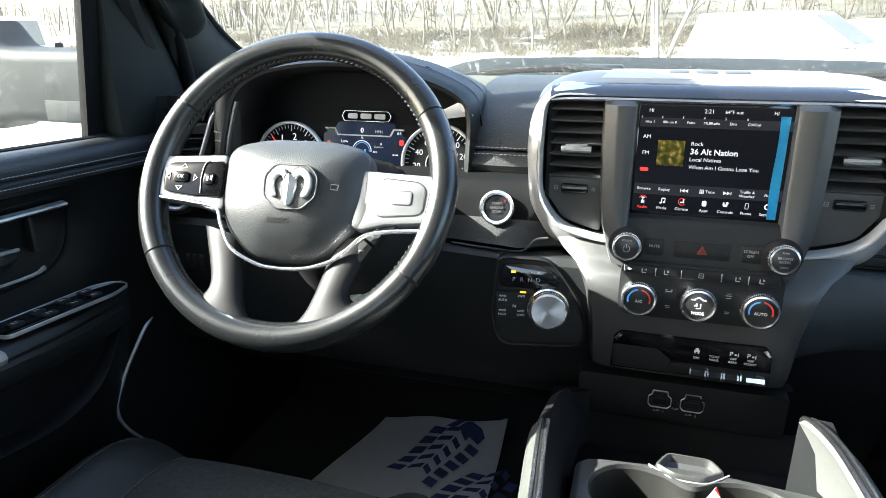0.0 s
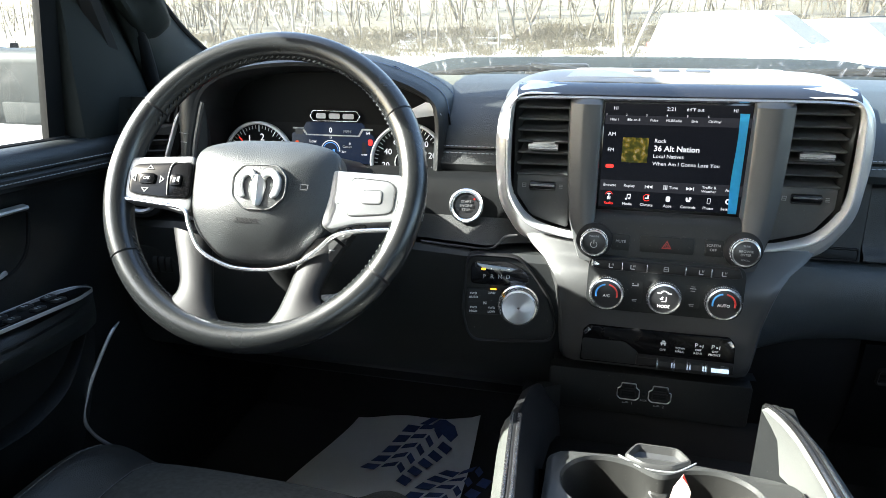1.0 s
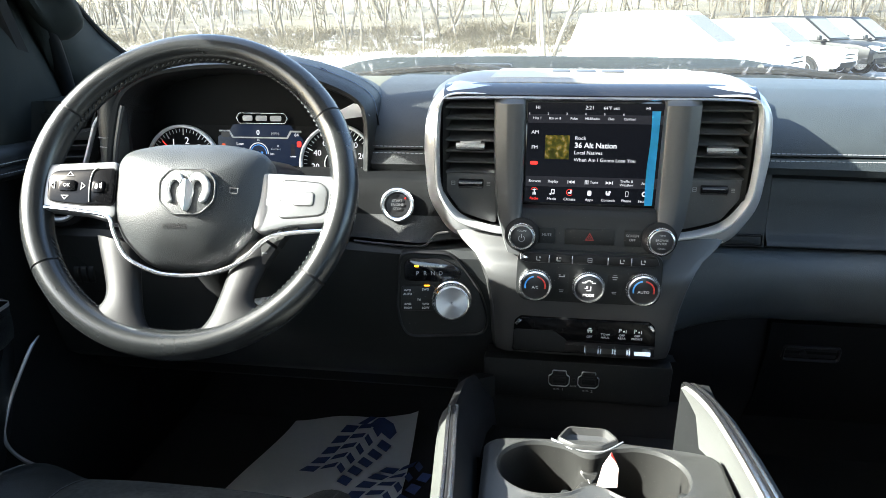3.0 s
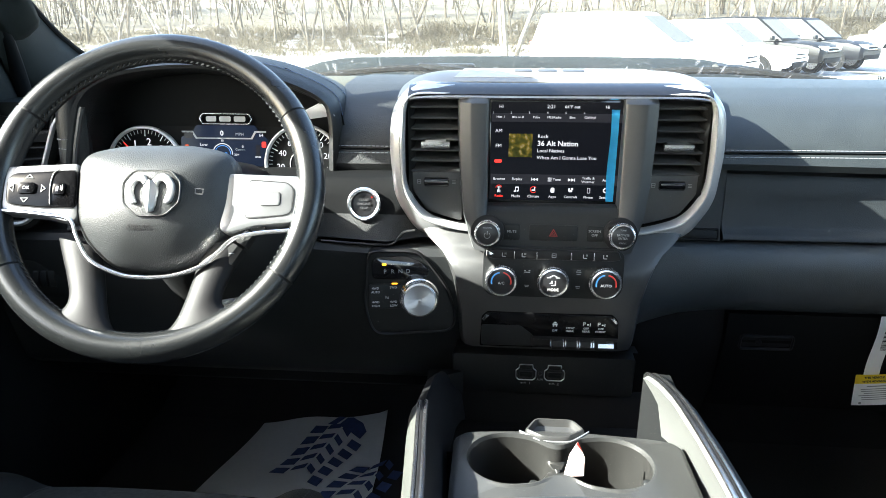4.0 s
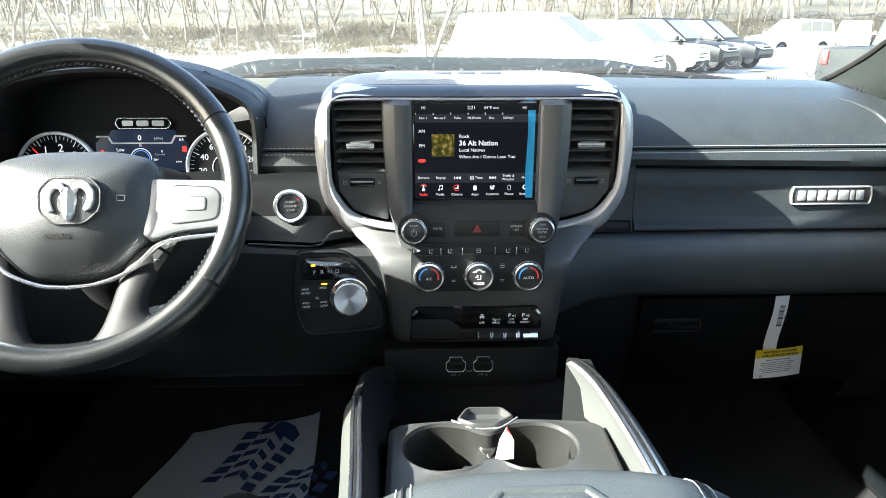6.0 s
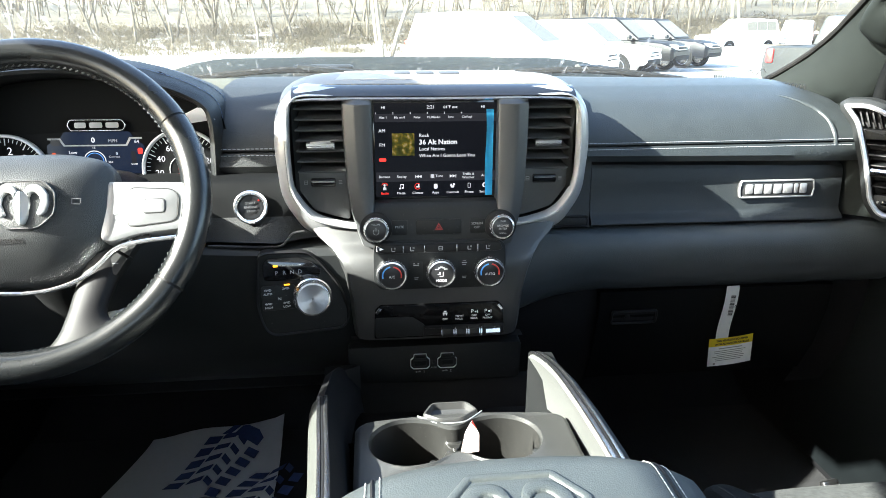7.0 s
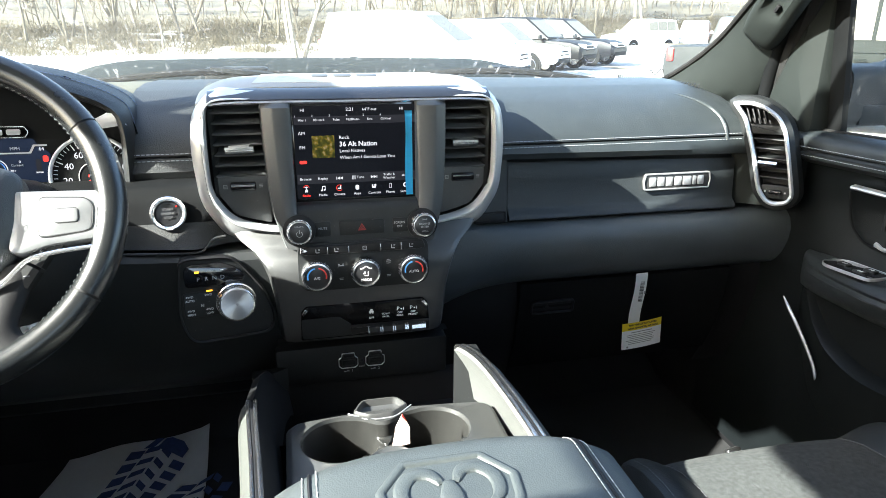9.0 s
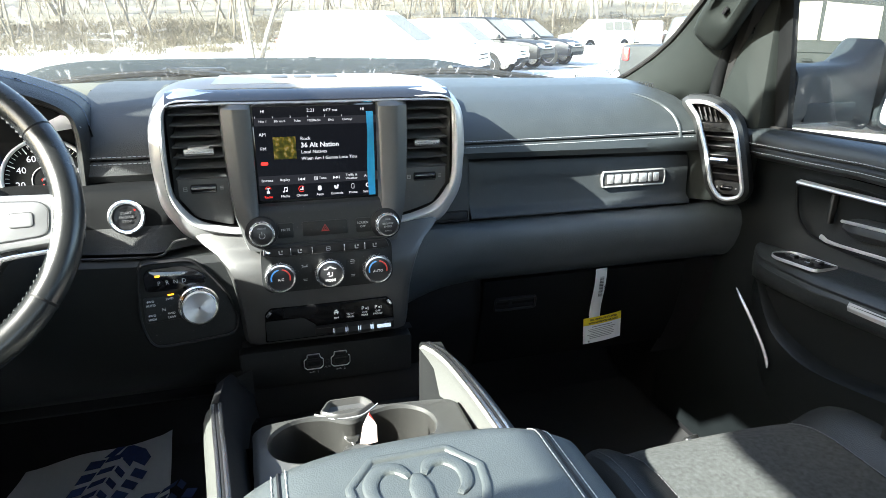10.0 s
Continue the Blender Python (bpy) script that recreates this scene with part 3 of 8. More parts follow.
# ---- front doors ----
def front_door(s, X, yf, driver):
    """A front door of the cab: s is its side, X its inner face, yf the front edge of its window."""
    d = thing("door_1" if s < 0 else "door_2", "black moulded front door with stitched top and armrest", "door", (X, 0.3, 0.7), kind="structure")
    P = lambda inn, y, z: Vector((X - s * inn, y, z))
    ext = max(0.0, 1.12 - (yf + 0.150))
    lead = 0.0 if driver else 0.014
    # main skin, with a hollow for the handle and a pocket below
    prof = [(-0.02, 0.72), (0.004, 0.74), (0.012, 0.90), (0.012, 1.02), (0.006, 1.14), (0.004, 1.22), (-0.012, 1.25), (-0.02, 1.30), (-0.012, 1.345), (0.006, 1.360), (0.008, 1.372)]
    rows = []
    for k in range(25):
        y = yf + 0.24 - k * 0.06
        f = max(0.0, min(1.0, (yf - 0.05 - y) / 0.05)) * (1.0 if y > 0.3 else 0.3)
        rows.append([P(i if i > 0.0 else (i * f + 0.006 * (1 - f)), y, z) for i, z in prof])
    bm = bmesh.new()
    loft(bm, rows)
    part("door_panel", bm, DOOR_VINYL, d)
    # outer skin below the belt line
    bm = bmesh.new()
    box(bm, pose(X + s * 0.07, 0.30, 1.02), 0.04, 1.42, 0.78)
    part("outer_skin", bm, TRUCK_PAINT, d)
    # padded, stitched belt rail
    prof = [(-0.045, 1.404), (-0.012, 1.418), (0.012, 1.418), (0.026, 1.410), (0.031, 1.398), (0.030, 1.389), (0.026, 1.386), (0.030, 1.382), (0.029, 1.372), (0.018, 1.364), (0.0, 1.362)]
    bm = bmesh.new()
    loft(bm, [[P(i, yf + 0.11 - k * 0.04, z + 0.012 * min(1, k / 8)) for i, z in prof] for k in range(32)], caps=True)
    part("belt_rail", bm, DOOR_LEATHER, d, "padded black leather rail with grey stitching")
    bm = bmesh.new()
    for i, z in ((0.0318, 1.3925), (0.0312, 1.378)):
        stitches(bm, [P(i, yf + 0.10 - k * 0.04, z + 0.012 * min(1, k / 8)) for k in range(20)])
    part("stitching", bm, THREAD, d)
    # rubber wiper at the glass, glass and its front post
    bm = bmesh.new()
    tube(bm, [P(-0.014, yf + 0.02 - k * 0.06, 1.420 + 0.012 * min(1, k / 5)) for k in range(19)], 0.005, 6)
    part("weatherstrip", bm, RUBBER, d)
    bm = bmesh.new()
    loft(bm, [[P(-0.03 + 0.075 * v, yf + 0.02 - 0.055 * v * (1 if v else 0) - u * 1.10, 1.40 + 0.57 * v) for u in (0, 0.33, 0.66, 1)] for v in (0, 0.5, 1)])
    g = part("window_pane", bm, CLEAR, d)
    facing(g, (0, 0.2, 1.6)).visible_shadow = False
    bm = bmesh.new()
    loft(bm, [[P(-0.035 + 0.07 * v + i, yf - 0.01 + j + 0.012 * v, 1.405 + 0.53 * v) for i, j in ((0, 0), (0.012, 0), (0.015, 0.008), (0.015, 0.028), (0, 0.034))] for v in (0, 0.5, 1)], closed=True, caps=True)
    part("window_post", bm, BIN_PLASTIC, d, "black rubber guide post of the window")
    # sail panel between the post and the pillar
    out = rounded([(yf + 0.022, 1.408), (yf + 0.125 + ext, 1.408), (yf + 0.150 + ext, 1.46), (yf + 0.118 + ext, 1.54), (yf + 0.06 + ext, 1.66), (yf + 0.015, 1.78), (yf + 0.022, 1.60)], 0.02)
    bm = bmesh.new()
    F = Matrix(((0, 0, -s, X - s * 0.004), (1, 0, 0, 0), (0, 1, 0, 0), (0, 0, 0, 1)))
    plate(bm, out, F, -0.03, 0.012, 0.008, dome=0.012)
    part("sail_panel", bm, PILLAR, d, "grey plastic corner trim ahead of the window")
    # frame of the door above the belt
    bm = bmesh.new()
    tube(bm, [P(-0.01, yf + 0.165, 1.42), P(0.0, yf + 0.13, 1.50), P(0.022, yf + 0.06, 1.63), P(0.05, yf + 0.0, 1.75), P(0.072, yf - 0.10, 1.795), P(0.080, yf - 0.24, 1.812), P(0.083, yf - 0.35, 1.820), P(0.085, yf - 0.41, 1.872), P(0.085, yf - 0.47, 1.930), P(0.085, yf - 0.60, 1.988), P(0.08, -0.12, 1.990)], 0.020, 8)
    part("seal", bm, RUBBER, d)
    bm = bmesh.new()
    tube(bm, smooth_line([P(0.016, yf + 0.152 + ext, 1.415), P(0.019, yf + 0.147 + ext, 1.470), P(0.024, yf + 0.132 + ext, 1.525), P(0.034, yf + 0.102 + ext, 1.590), P(0.050, yf + 0.055 + ext, 1.660), P(0.066, yf + 0.0 + ext, 1.725), P(0.080, yf - 0.09, 1.790), P(0.084, yf - 0.25, 1.830)], 5), 0.013, 10)
    part("door_seal", bm, BIN_PLASTIC, d, "soft black rubber door seal")
    bm = bmesh.new()
    loft(bm, [[P(0.07 + i, y, z - d_ * k) for i, z, k in ((0.0, 1.925, 1), (0.02, 1.935, 1), (0.05, 2.02, 0.4), (-0.06, 2.06, 0), (-0.06, 1.95, 1))] for y, d_ in ((yf - 0.18, 0.125), (yf - 0.35, 0.108), (yf - 0.41, 0.060), (yf - 0.47, 0.0), (yf - 0.55, -0.040), (0.28, -0.048), (-0.15, -0.048))], closed=True, caps=True)
    part("roof_rail", bm, HEADLINER, d)
    bm = bmesh.new()
    loft(bm, [[P(i + 0.09 * v, -0.06 + j, 1.36 + 0.60 * v) for i, j in ((0.02, 0), (0.03, -0.05), (0.02, -0.16), (-0.05, -0.16), (-0.05, 0))] for v in (0, 1)], closed=True, caps=True)
    part("rear_post", bm, PILLAR, d)
    # handle bezel: bright strip over a hollow, pull lever and lower bright strip
    bm = bmesh.new()
    loft(bm, [[P(0.002 + a, yf - 0.098 + lead - 0.03 * k, 1.344 + b + 0.0008 * k) for a, b in ((0, -0.0045), (0.006, -0.004), (0.0095, -0.001), (0.0085, 0.002), (0, 0.0045))] for k in range(12)], closed=True, caps=True)
    part("bright_strip", bm, SILVER, d, "thin satin silver strip")
    bm = bmesh.new()
    pts = smooth_line([P(0.004, yf - 0.150, 1.264), P(0.009, yf - 0.18, 1.262), P(0.009, yf - 0.28, 1.268), P(0.008, yf - 0.42, 1.276)], 5)
    tube(bm, pts, 0.0024 if driver else 0.0030, 8, flat=1.3, taper=[max(0.7, 1.2 - 0.08 * k) for k in range(len(pts))])
    part("bright_strip", bm, SILVER, d, "thin satin silver strip")
    # rim of the hollow round the pull, and the pull itself
    bm = bmesh.new()
    tube(bm, smooth_line([P(0.004, yf - 0.094 + lead, 1.335), P(0.004, yf - 0.100 + lead, 1.312), P(0.004, yf - 0.108 + lead, 1.288), P(0.004, yf - 0.124 + lead, 1.270), P(0.004, yf - 0.155 + lead, 1.258), P(0.005, yf - 0.24, 1.255), P(0.005, yf - 0.42, 1.262)], 5), 0.0026, 8)
    part("hollow_rim", bm, BIN_PLASTIC, d)
    bm = bmesh.new()
    loft(bm, [[P(-0.016 + a * w, yf - 0.178 - 0.016 * k, 1.292 + 0.0012 * k + b * w) for a, b in ((0, -0.018), (0.014, -0.017), (0.022, -0.006), (0.020, 0.006), (0.012, 0.014), (0, 0.016))] for k, w in enumerate((0.5, 0.85, 1, 1, 1, 1, 1, 0.9, 0.6))], closed=True, caps=True)
    part("door_handle", bm, PLASTIC_GREY, d, "dark inner door pull handle")
    # silver line draws the light caught by the dark pull's edge
    bm = bmesh.new()
    tube(bm, [P(0.0035, yf - 0.182 - 0.016 * k, 1.301 + 0.0012 * k) for k in range(8)], 0.0028, 6)
    part("handle_lit_edge", bm, SILVER, d, "bright line standing in for the lit edge of the pull handle")
    for k in range(2):
        bm = bmesh.new()
        box(bm, Matrix.Translation(P(-0.008, yf - 0.150 - 0.150 * k, 1.312)), 0.012, 0.008, 0.05, 0.003)
        part("hollow_web", bm, PLASTIC, d)
    yf += 0.010
    # armrest with its stitched lip
    dz = -0.026 if driver else -0.010
    prof = [(0.0, 1.150), (0.045, 1.156), (0.062, 1.172), (0.066, 1.194), (0.0625, 1.200), (0.066, 1.206), (0.060, 1.215), (0.045, 1.220), (0.0, 1.224)]
    wide = lambda k: min(1.0, 0.22 + 0.78 * math.sqrt(min(1.0, k / 5)))
    rise = lambda k: dz + 0.022 * min(1, k / 9)
    bm = bmesh.new()
    rows = []
    for k in range(24):
        y = yf - 0.03 - k * 0.038
        rows.append([P(i * wide(k), y, z + rise(k)) for i, z in prof])
    loft(bm, rows, caps=True)
    part("armrest", bm, DOOR_LEATHER, d, "padded armrest with stitched edge")
    bm = bmesh.new()
    for i, z in ((0.0668, 1.1925), (0.0662, 1.2085)):
        stitches(bm, [P(i * wide(k), yf - 0.03 - k * 0.038, z + rise(k)) for k in range(1, 7)])
    part("stitching", bm, THREAD_DARK, d)
    # window switches on the armrest
    ln = 0.215 if driver else 0.105
    yc = yf - (0.060 if driver else 0.105) - ln / 2
    base = Matrix.Translation((X - s * 0.031, yc, 1.2265 + dz + (0.012 if driver else 0.007))) @ Matrix.Rotation(radians(-3.2), 4, "X")
    tip = rounded([(-s * 0.026, -ln / 2), (-s * 0.030, ln * 0.30), (-s * 0.018, ln / 2), (s * 0.012, ln / 2), (s * 0.026, ln * 0.36), (s * 0.026, -ln / 2)][::s], 0.010)
    bm = bmesh.new()
    ring(bm, tip, 0.0011, base, -0.004, 0.0014, 0.0005)
    part("switch_bezel", bm, SILVER, d, "thin bright rim round the switches")
    bm = bmesh.new()
    plate(bm, inset(tip, 0.0018), base, -0.004, 0.0008, 0.0005)
    part("switch_plate", bm, PIANO, d)
    cells = [(-0.011, 0.050), (0.011, 0.046), (-0.011, 0.010), (0.011, 0.010), (-0.011, -0.032), (0.011, -0.032), (0.0, -0.075)] if driver else [(0.0, 0.022), (-0.011, -0.020), (0.011, -0.020)]
    for cx, cy in cells:
        bm = bmesh.new()
        plate(bm, rrect(0.014, 0.021, 0.004, 3, cx, cy), base, 0.0, 0.0036, 0.0014, dome=-0.0012)
        part("switch", bm, PLASTIC_GREY, d)
        bars(base @ Matrix.Translation((0, 0, 0.0034)), [(cx, cy - 0.003, 0.006, 0.0022), (cx, cy + 0.002, 0.006, 0.0012)], PRINT, d)
    # swept moulding that runs back under the armrest
    top = smooth_line([P(0.014, yf - 0.045, 1.150), P(0.026, yf - 0.085, 1.105), P(0.034, yf - 0.125, 1.072), P(0.038, yf - 0.17, 1.056), P(0.040, yf - 0.23, 1.050), P(0.042, yf - 0.34, 1.066), P(0.044, yf - 0.52, 1.10)], 4)
    bm = bmesh.new()
    loft(bm, [[p + Vector((s * 0.030, 0, 0.010)), p + Vector((s * 0.006, 0, 0.004)), p, p + Vector((s * 0.002, 0.004, -0.012)), p + Vector((s * 0.010, 0.016, -0.06)), p + Vector((s * 0.026, 0.03, -0.13))] for p in top])
    part("swept_moulding", bm, DOOR_VINYL, d, "swept moulding below the armrest")
    # grip insert behind the switches
    bm = bmesh.new()
    loft(bm, [[P(0.058 + a, yf - 0.288 - 0.022 * k, 1.199 + b + 0.001 * k) for a, b in ((0, -0.010), (0.006, -0.009), (0.009, -0.002), (0.007, 0.005), (0, 0.008))] for k in range(12)], closed=True, caps=True)
    part("grip_insert", bm, SILVER, d, "brushed metal insert of the armrest grip")
    # bright edge round the speaker field, and the lower bin
    yf -= 0.04
    bm = bmesh.new()
    if driver:
        pts = smooth_line([P(0.016, yf + 0.051, 1.113), P(0.017, yf + 0.030, 1.104), P(0.018, yf + 0.001, 1.080), P(0.018, yf - 0.029, 1.049), P(0.018, yf - 0.051, 1.018), P(0.018, yf - 0.058, 1.000), P(0.018, yf - 0.055, 0.976), P(0.018, yf - 0.036, 0.940), P(0.016, yf + 0.001, 0.896)], 6)
    else:
        pts = smooth_line([P(0.030, yf + 0.022, 1.116), P(0.034, yf - 0.002, 1.100), P(0.036, yf - 0.029, 1.080), P(0.037, yf - 0.060, 1.052), P(0.037, yf - 0.080, 1.030), P(0.037, yf - 0.090, 1.014), P(0.036, yf - 0.092, 1.002)], 6)
    tube(bm, pts, 0.003, 6, taper=[min(1.0, 0.35 + 0.13 * min(k, len(pts) - 1 - k)) for k in range(len(pts))])
    part("bright_edge", bm, SILVER, d, "thin bright edge strip")
    bm = bmesh.new()
    rows = []
    for k in range(18):
        y = yf - 0.34 - k * 0.04
        rows.append([P(i, y, z + 0.05 * max(0, 1 - k / 3)) for i, z in ((0.0, 0.74), (0.05, 0.76), (0.058, 0.90), (0.055, 1.015), (0.045, 1.025), (0.0, 1.01))])
    loft(bm, rows, caps=True)
    part("map_pocket", bm, PLASTIC, d, "hard plastic door bin")
    return d


front_door(-1, XL, 0.925, True)
front_door(1, XR, 0.995, False)

# ---- dashboard ----
dash = thing("dashboard", "black dashboard with stitched leather pads and glove boxes", "dashboard", (0, 1.2, 1.2))


def sweep_x(xs, prof, caps=False):
    bm = bmesh.new()
    return loft(bm, [[(x, y, z) for y, z in prof(x)] for x in xs], caps=caps)


def span(a, b, n):
    return [a + (b - a) * k / (n - 1) for k in range(n)]


def cowl_y(x):
    u = (x + 0.05) / 0.845
    return 1.595 - 0.20 * u * u


def pad_passenger(x):
    f = max(0.0, min(1.0, (x - 0.23) / 0.47))
    e = max(0.0, (x - 0.60) / 0.12)
    drop = 0.020 * e * e
    zb = 1.383 - 0.008 * f
    yy = 0.012 * f
    return [(cowl_y(x), 1.462), (cowl_y(x) - 0.02, 1.478 - drop * 0.6), (1.36 - 0.1 * f, 1.494 - drop), (1.24, 1.499 - drop), (1.165 + yy, 1.491 - drop), (1.110 + yy, 1.470 - drop * 0.8), (1.075 + yy, 1.445 - drop * 0.5),
            (1.055 + yy, 1.422), (1.0505 + yy, 1.4130), (1.050 + yy, 1.4105), (1.055 + yy, 1.4085), (1.0495 + yy, 1.4065), (1.0485 + yy, 1.4040), (1.044 + yy, zb + 0.012), (1.048 + yy, zb + 0.002), (1.060 + yy, zb), (1.085 + yy, zb + 0.003)]


bm = sweep_x(span(0.222, 0.735, 30), pad_passenger)
part("upper_pad", bm, LEATHER, dash, "black leather-grained top pad with double grey stitching")
bm = bmesh.new()
for k in (8, 12):
    stitches(bm, [Vector((x, *pad_passenger(x)[k])) + Vector((0, -0.0006, 0.0003 if k == 8 else -0.0004)) for x in span(0.226, 0.71, 20)])
part("stitching", bm, THREAD, dash)


# thin tube added to draw the highlight along the pad's rounded end
bm = bmesh.new()
tube(bm, smooth_line([(0.592, 1.149, 1.479), (0.621, 1.134, 1.474), (0.648, 1.117, 1.464), (0.666, 1.104, 1.453), (0.675, 1.086, 1.439), (0.676, 1.068, 1.422), (0.678, 1.062, 1.403)], 4), 0.0042, 10, taper=[min(1.0, 0.10 + 0.10 * k) for k in range(25)])
part("pad_edge_highlight", bm, EDGE_SHEEN, dash, "raised line standing in for the highlight on the pad's rounded end")


# pad between the cluster hood and the centre stack
def pad_mid(x):
    return [(cowl_y(x), 1.462), (cowl_y(x) - 0.02, 1.478), (1.40, 1.492), (1.25, 1.499), (1.165, 1.494), (1.110, 1.478), (1.075, 1.452), (1.055, 1.428), (1.0485, 1.4130), (1.048, 1.4105), (1.053, 1.4085), (1.0475, 1.4065), (1.0465, 1.4040), (1.040, 1.388), (1.044, 1.378), (1.06, 1.374)]


bm = sweep_x(span(-0.326, -0.215, 10), pad_mid)
part("middle_pad", bm, LEATHER_COARSE, dash, "black leather-grained pad with double grey stitching")
bm = bmesh.new()
for k in (8, 12):
    stitches(bm, [Vector((x, *pad_mid(x)[k])) + Vector((0, -0.0006, 0.0003 if k == 8 else -0.0004)) for x in span(-0.318, -0.224, 6)])
part("stitching", bm, THREAD, dash)
# top behind the cluster hood, out to the driver's door
bm = sweep_x(span(-0.84, -0.33, 16), lambda x: [(cowl_y(x), 1.462), (cowl_y(x) - 0.02, 1.478), (1.36, 1.492), (1.2, 1.494), (1.16, 1.485), (1.14, 1.46), (1.14, 1.30)])
part("top_cover", bm, COVER_TOP, dash)
# top behind the centre stack
bm = sweep_x(span(-0.22, 0.225, 10), lambda x: [(cowl_y(x), 1.462), (cowl_y(x) - 0.02, 1.478), (1.40, 1.492), (1.22, 1.499), (1.10, 1.499), (1.06, 1.47), (1.06, 1.30)])
part("top_cover", bm, COVER_TOP, dash)

# upper glove box front with a raised lower lip
def glove(x):
    f = (x - 0.27) / 0.44
    zt = 1.384 - 0.008 * f
    return [(1.10, zt - 0.006), (1.090, zt - 0.007), (1.080, zt - 0.011), (1.076, zt - 0.019), (1.074, 1.34), (1.070, 1.296), (1.066, 1.2885), (1.060, 1.2845), (1.056, 1.280), (1.0555, 1.2765), (1.059, 1.2738), (1.09, 1.272)]


bm = sweep_x(span(0.268, 0.712, 12), glove, caps=True)
part("glovebox_lid", bm, LID_VINYL, dash, "smooth black upper glove box lid")
bm = sweep_x(span(0.17, 0.2645, 5), lambda x: [(1.10, 1.384), (1.070, 1.384), (1.066, 1.34), (1.062, 1.290), (1.058, 1.2735), (1.09, 1.272)], caps=True)
part("side_cover", bm, LID_VINYL, dash)
M = panel(0.233, 1.058, 1.2835, 6)
bm = bmesh.new()
ring(bm, rrect(0.058, 0.018, 0.003), 0.002, M, -0.004, 0.0025, 0.0006)
part("button_rim", bm, PLASTIC_DARK, dash)
bm = bmesh.new()
plate(bm, rrect(0.053, 0.013, 0.002), M, -0.004, 0.0022, 0.001)
part("button", bm, PLASTIC, dash, "small black release button")

# passenger bolster, lower glove box door and its latch
def bolster(x):
    k = max(0.0, min(1.0, (0.30 - x) / 0.16))
    b = 0.05 * k * k
    return [(1.10, 1.2705), (1.064, 1.270), (1.046, 1.266), (1.034, 1.256 - b * 0.4), (1.028, 1.238 - b), (1.030, 1.212 - b), (1.040, 1.185 - b), (1.054, 1.165 - b * 0.8), (1.066, 1.156 - b * 0.6), (1.085, 1.153 - b * 0.5)]


bm = sweep_x(span(0.12, 0.82, 30), bolster)
part("knee_bolster", bm, LEATHER_SOFT, dash, "rounded soft black bolster")
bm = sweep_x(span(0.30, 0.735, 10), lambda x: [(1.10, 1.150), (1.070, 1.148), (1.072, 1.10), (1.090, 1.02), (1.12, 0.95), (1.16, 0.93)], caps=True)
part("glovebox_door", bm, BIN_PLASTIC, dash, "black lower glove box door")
M = panel(0.365, 1.0705, 1.098, -10)
bm = bmesh.new()
ring(bm, rrect(0.085, 0.028, 0.006), 0.003, M, -0.01, 0.003, 0.001)
part("latch_bezel", bm, PLASTIC_DARK, dash)
bm = bmesh.new()
plate(bm, rrect(0.078, 0.020, 0.004), M, -0.02, -0.002, 0.001)
plate(bm, disc(0.005, 16, -0.012, 0), M, -0.004, 0.002, 0.001)
part("latch", bm, PLASTIC_DARK, dash)
bm = sweep_x(span(0.10, 0.30, 4), lambda x: [(1.09, 1.16), (1.085, 1.10), (1.10, 1.0), (1.15, 0.9)])
part("lower_cover", bm, PLASTIC_DARK, dash)
bm = sweep_x(span(0.735, 0.83, 3), lambda x: [(1.09, 1.16), (1.085, 1.10), (1.10, 1.0), (1.15, 0.9)])
part("lower_cover", bm, PLASTIC_DARK, dash)

# driver's side: start button trim, knee panel, column shroud
def start_trim(x):
    k = max(0.0, min(1.0, (x + 0.33) / 0.10)) * max(-0.4, min(1.0, (-0.200 - x) / 0.03))
    return [(1.06, 1.378), (1.012, 1.376), (1.002, 1.37), (0.994, 1.35), (0.986, 1.325), (0.977 - 0.012 * k, 1.302), (0.972 - 0.018 * k, 1.294), (0.980 - 0.016 * k, 1.289), (1.0, 1.288)]


# upper trim takes a near-black colour in place of the shadow lying on it
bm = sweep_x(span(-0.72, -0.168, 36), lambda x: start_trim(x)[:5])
part("trim_panel", bm, BIN_PLASTIC, dash, "smooth trim round the start button, blackened to stand for shade")
bm = sweep_x(span(-0.72, -0.168, 36), lambda x: start_trim(x)[4:])
part("trim_lip", bm, TRIM_GRAIN, dash, "pebbled black lip under the start button")
bm = bmesh.new()
tube(bm, smooth_line([(-0.33, 0.972, 1.2875), (-0.27, 0.962, 1.2875), (-0.228, 0.956, 1.289), (-0.216, 0.955, 1.297), (-0.206, 0.956, 1.308), (-0.190, 0.957, 1.311)], 5), 0.0016, 6)
part("trim_edge", bm, GRAPHITE, dash)

def knee(x):
    k = max(0.0, min(1.0, (x + 0.42) / 0.22))
    g = 0.03 * k
    return [(1.02, 1.287), (0.985 - g, 1.285), (0.976 - g, 1.276), (0.974 - g, 1.25), (0.978 - g, 1.20), (0.984 - g, 1.15), (0.995 - g * 0.7, 1.10), (1.008, 1.055), (1.03, 1.035), (1.09, 1.025)]


bm = sweep_x(span(-0.86, -0.118, 30), knee)
part("knee_panel", bm, PLASTIC_GREY, dash, "soft black knee panel under the wheel")
bm = sweep_x(span(-0.86, -0.14, 6), lambda x: [(1.06, 1.04), (1.08, 0.99), (1.14, 0.95), (1.3, 0.93)])
part("lower_cover", bm, PLASTIC_DARK, dash)
bm = sweep_x(span(-0.86, -0.69, 8), lambda x: [(1.06, 1.40), (1.01, 1.385), (1.0, 1.375), (0.99, 1.355), (0.988, 1.332), (0.998, 1.322), (1.02, 1.316), (1.022, 1.29), (1.0, 1.285)])
part("side_panel", bm, LEATHER_SOFT, dash)

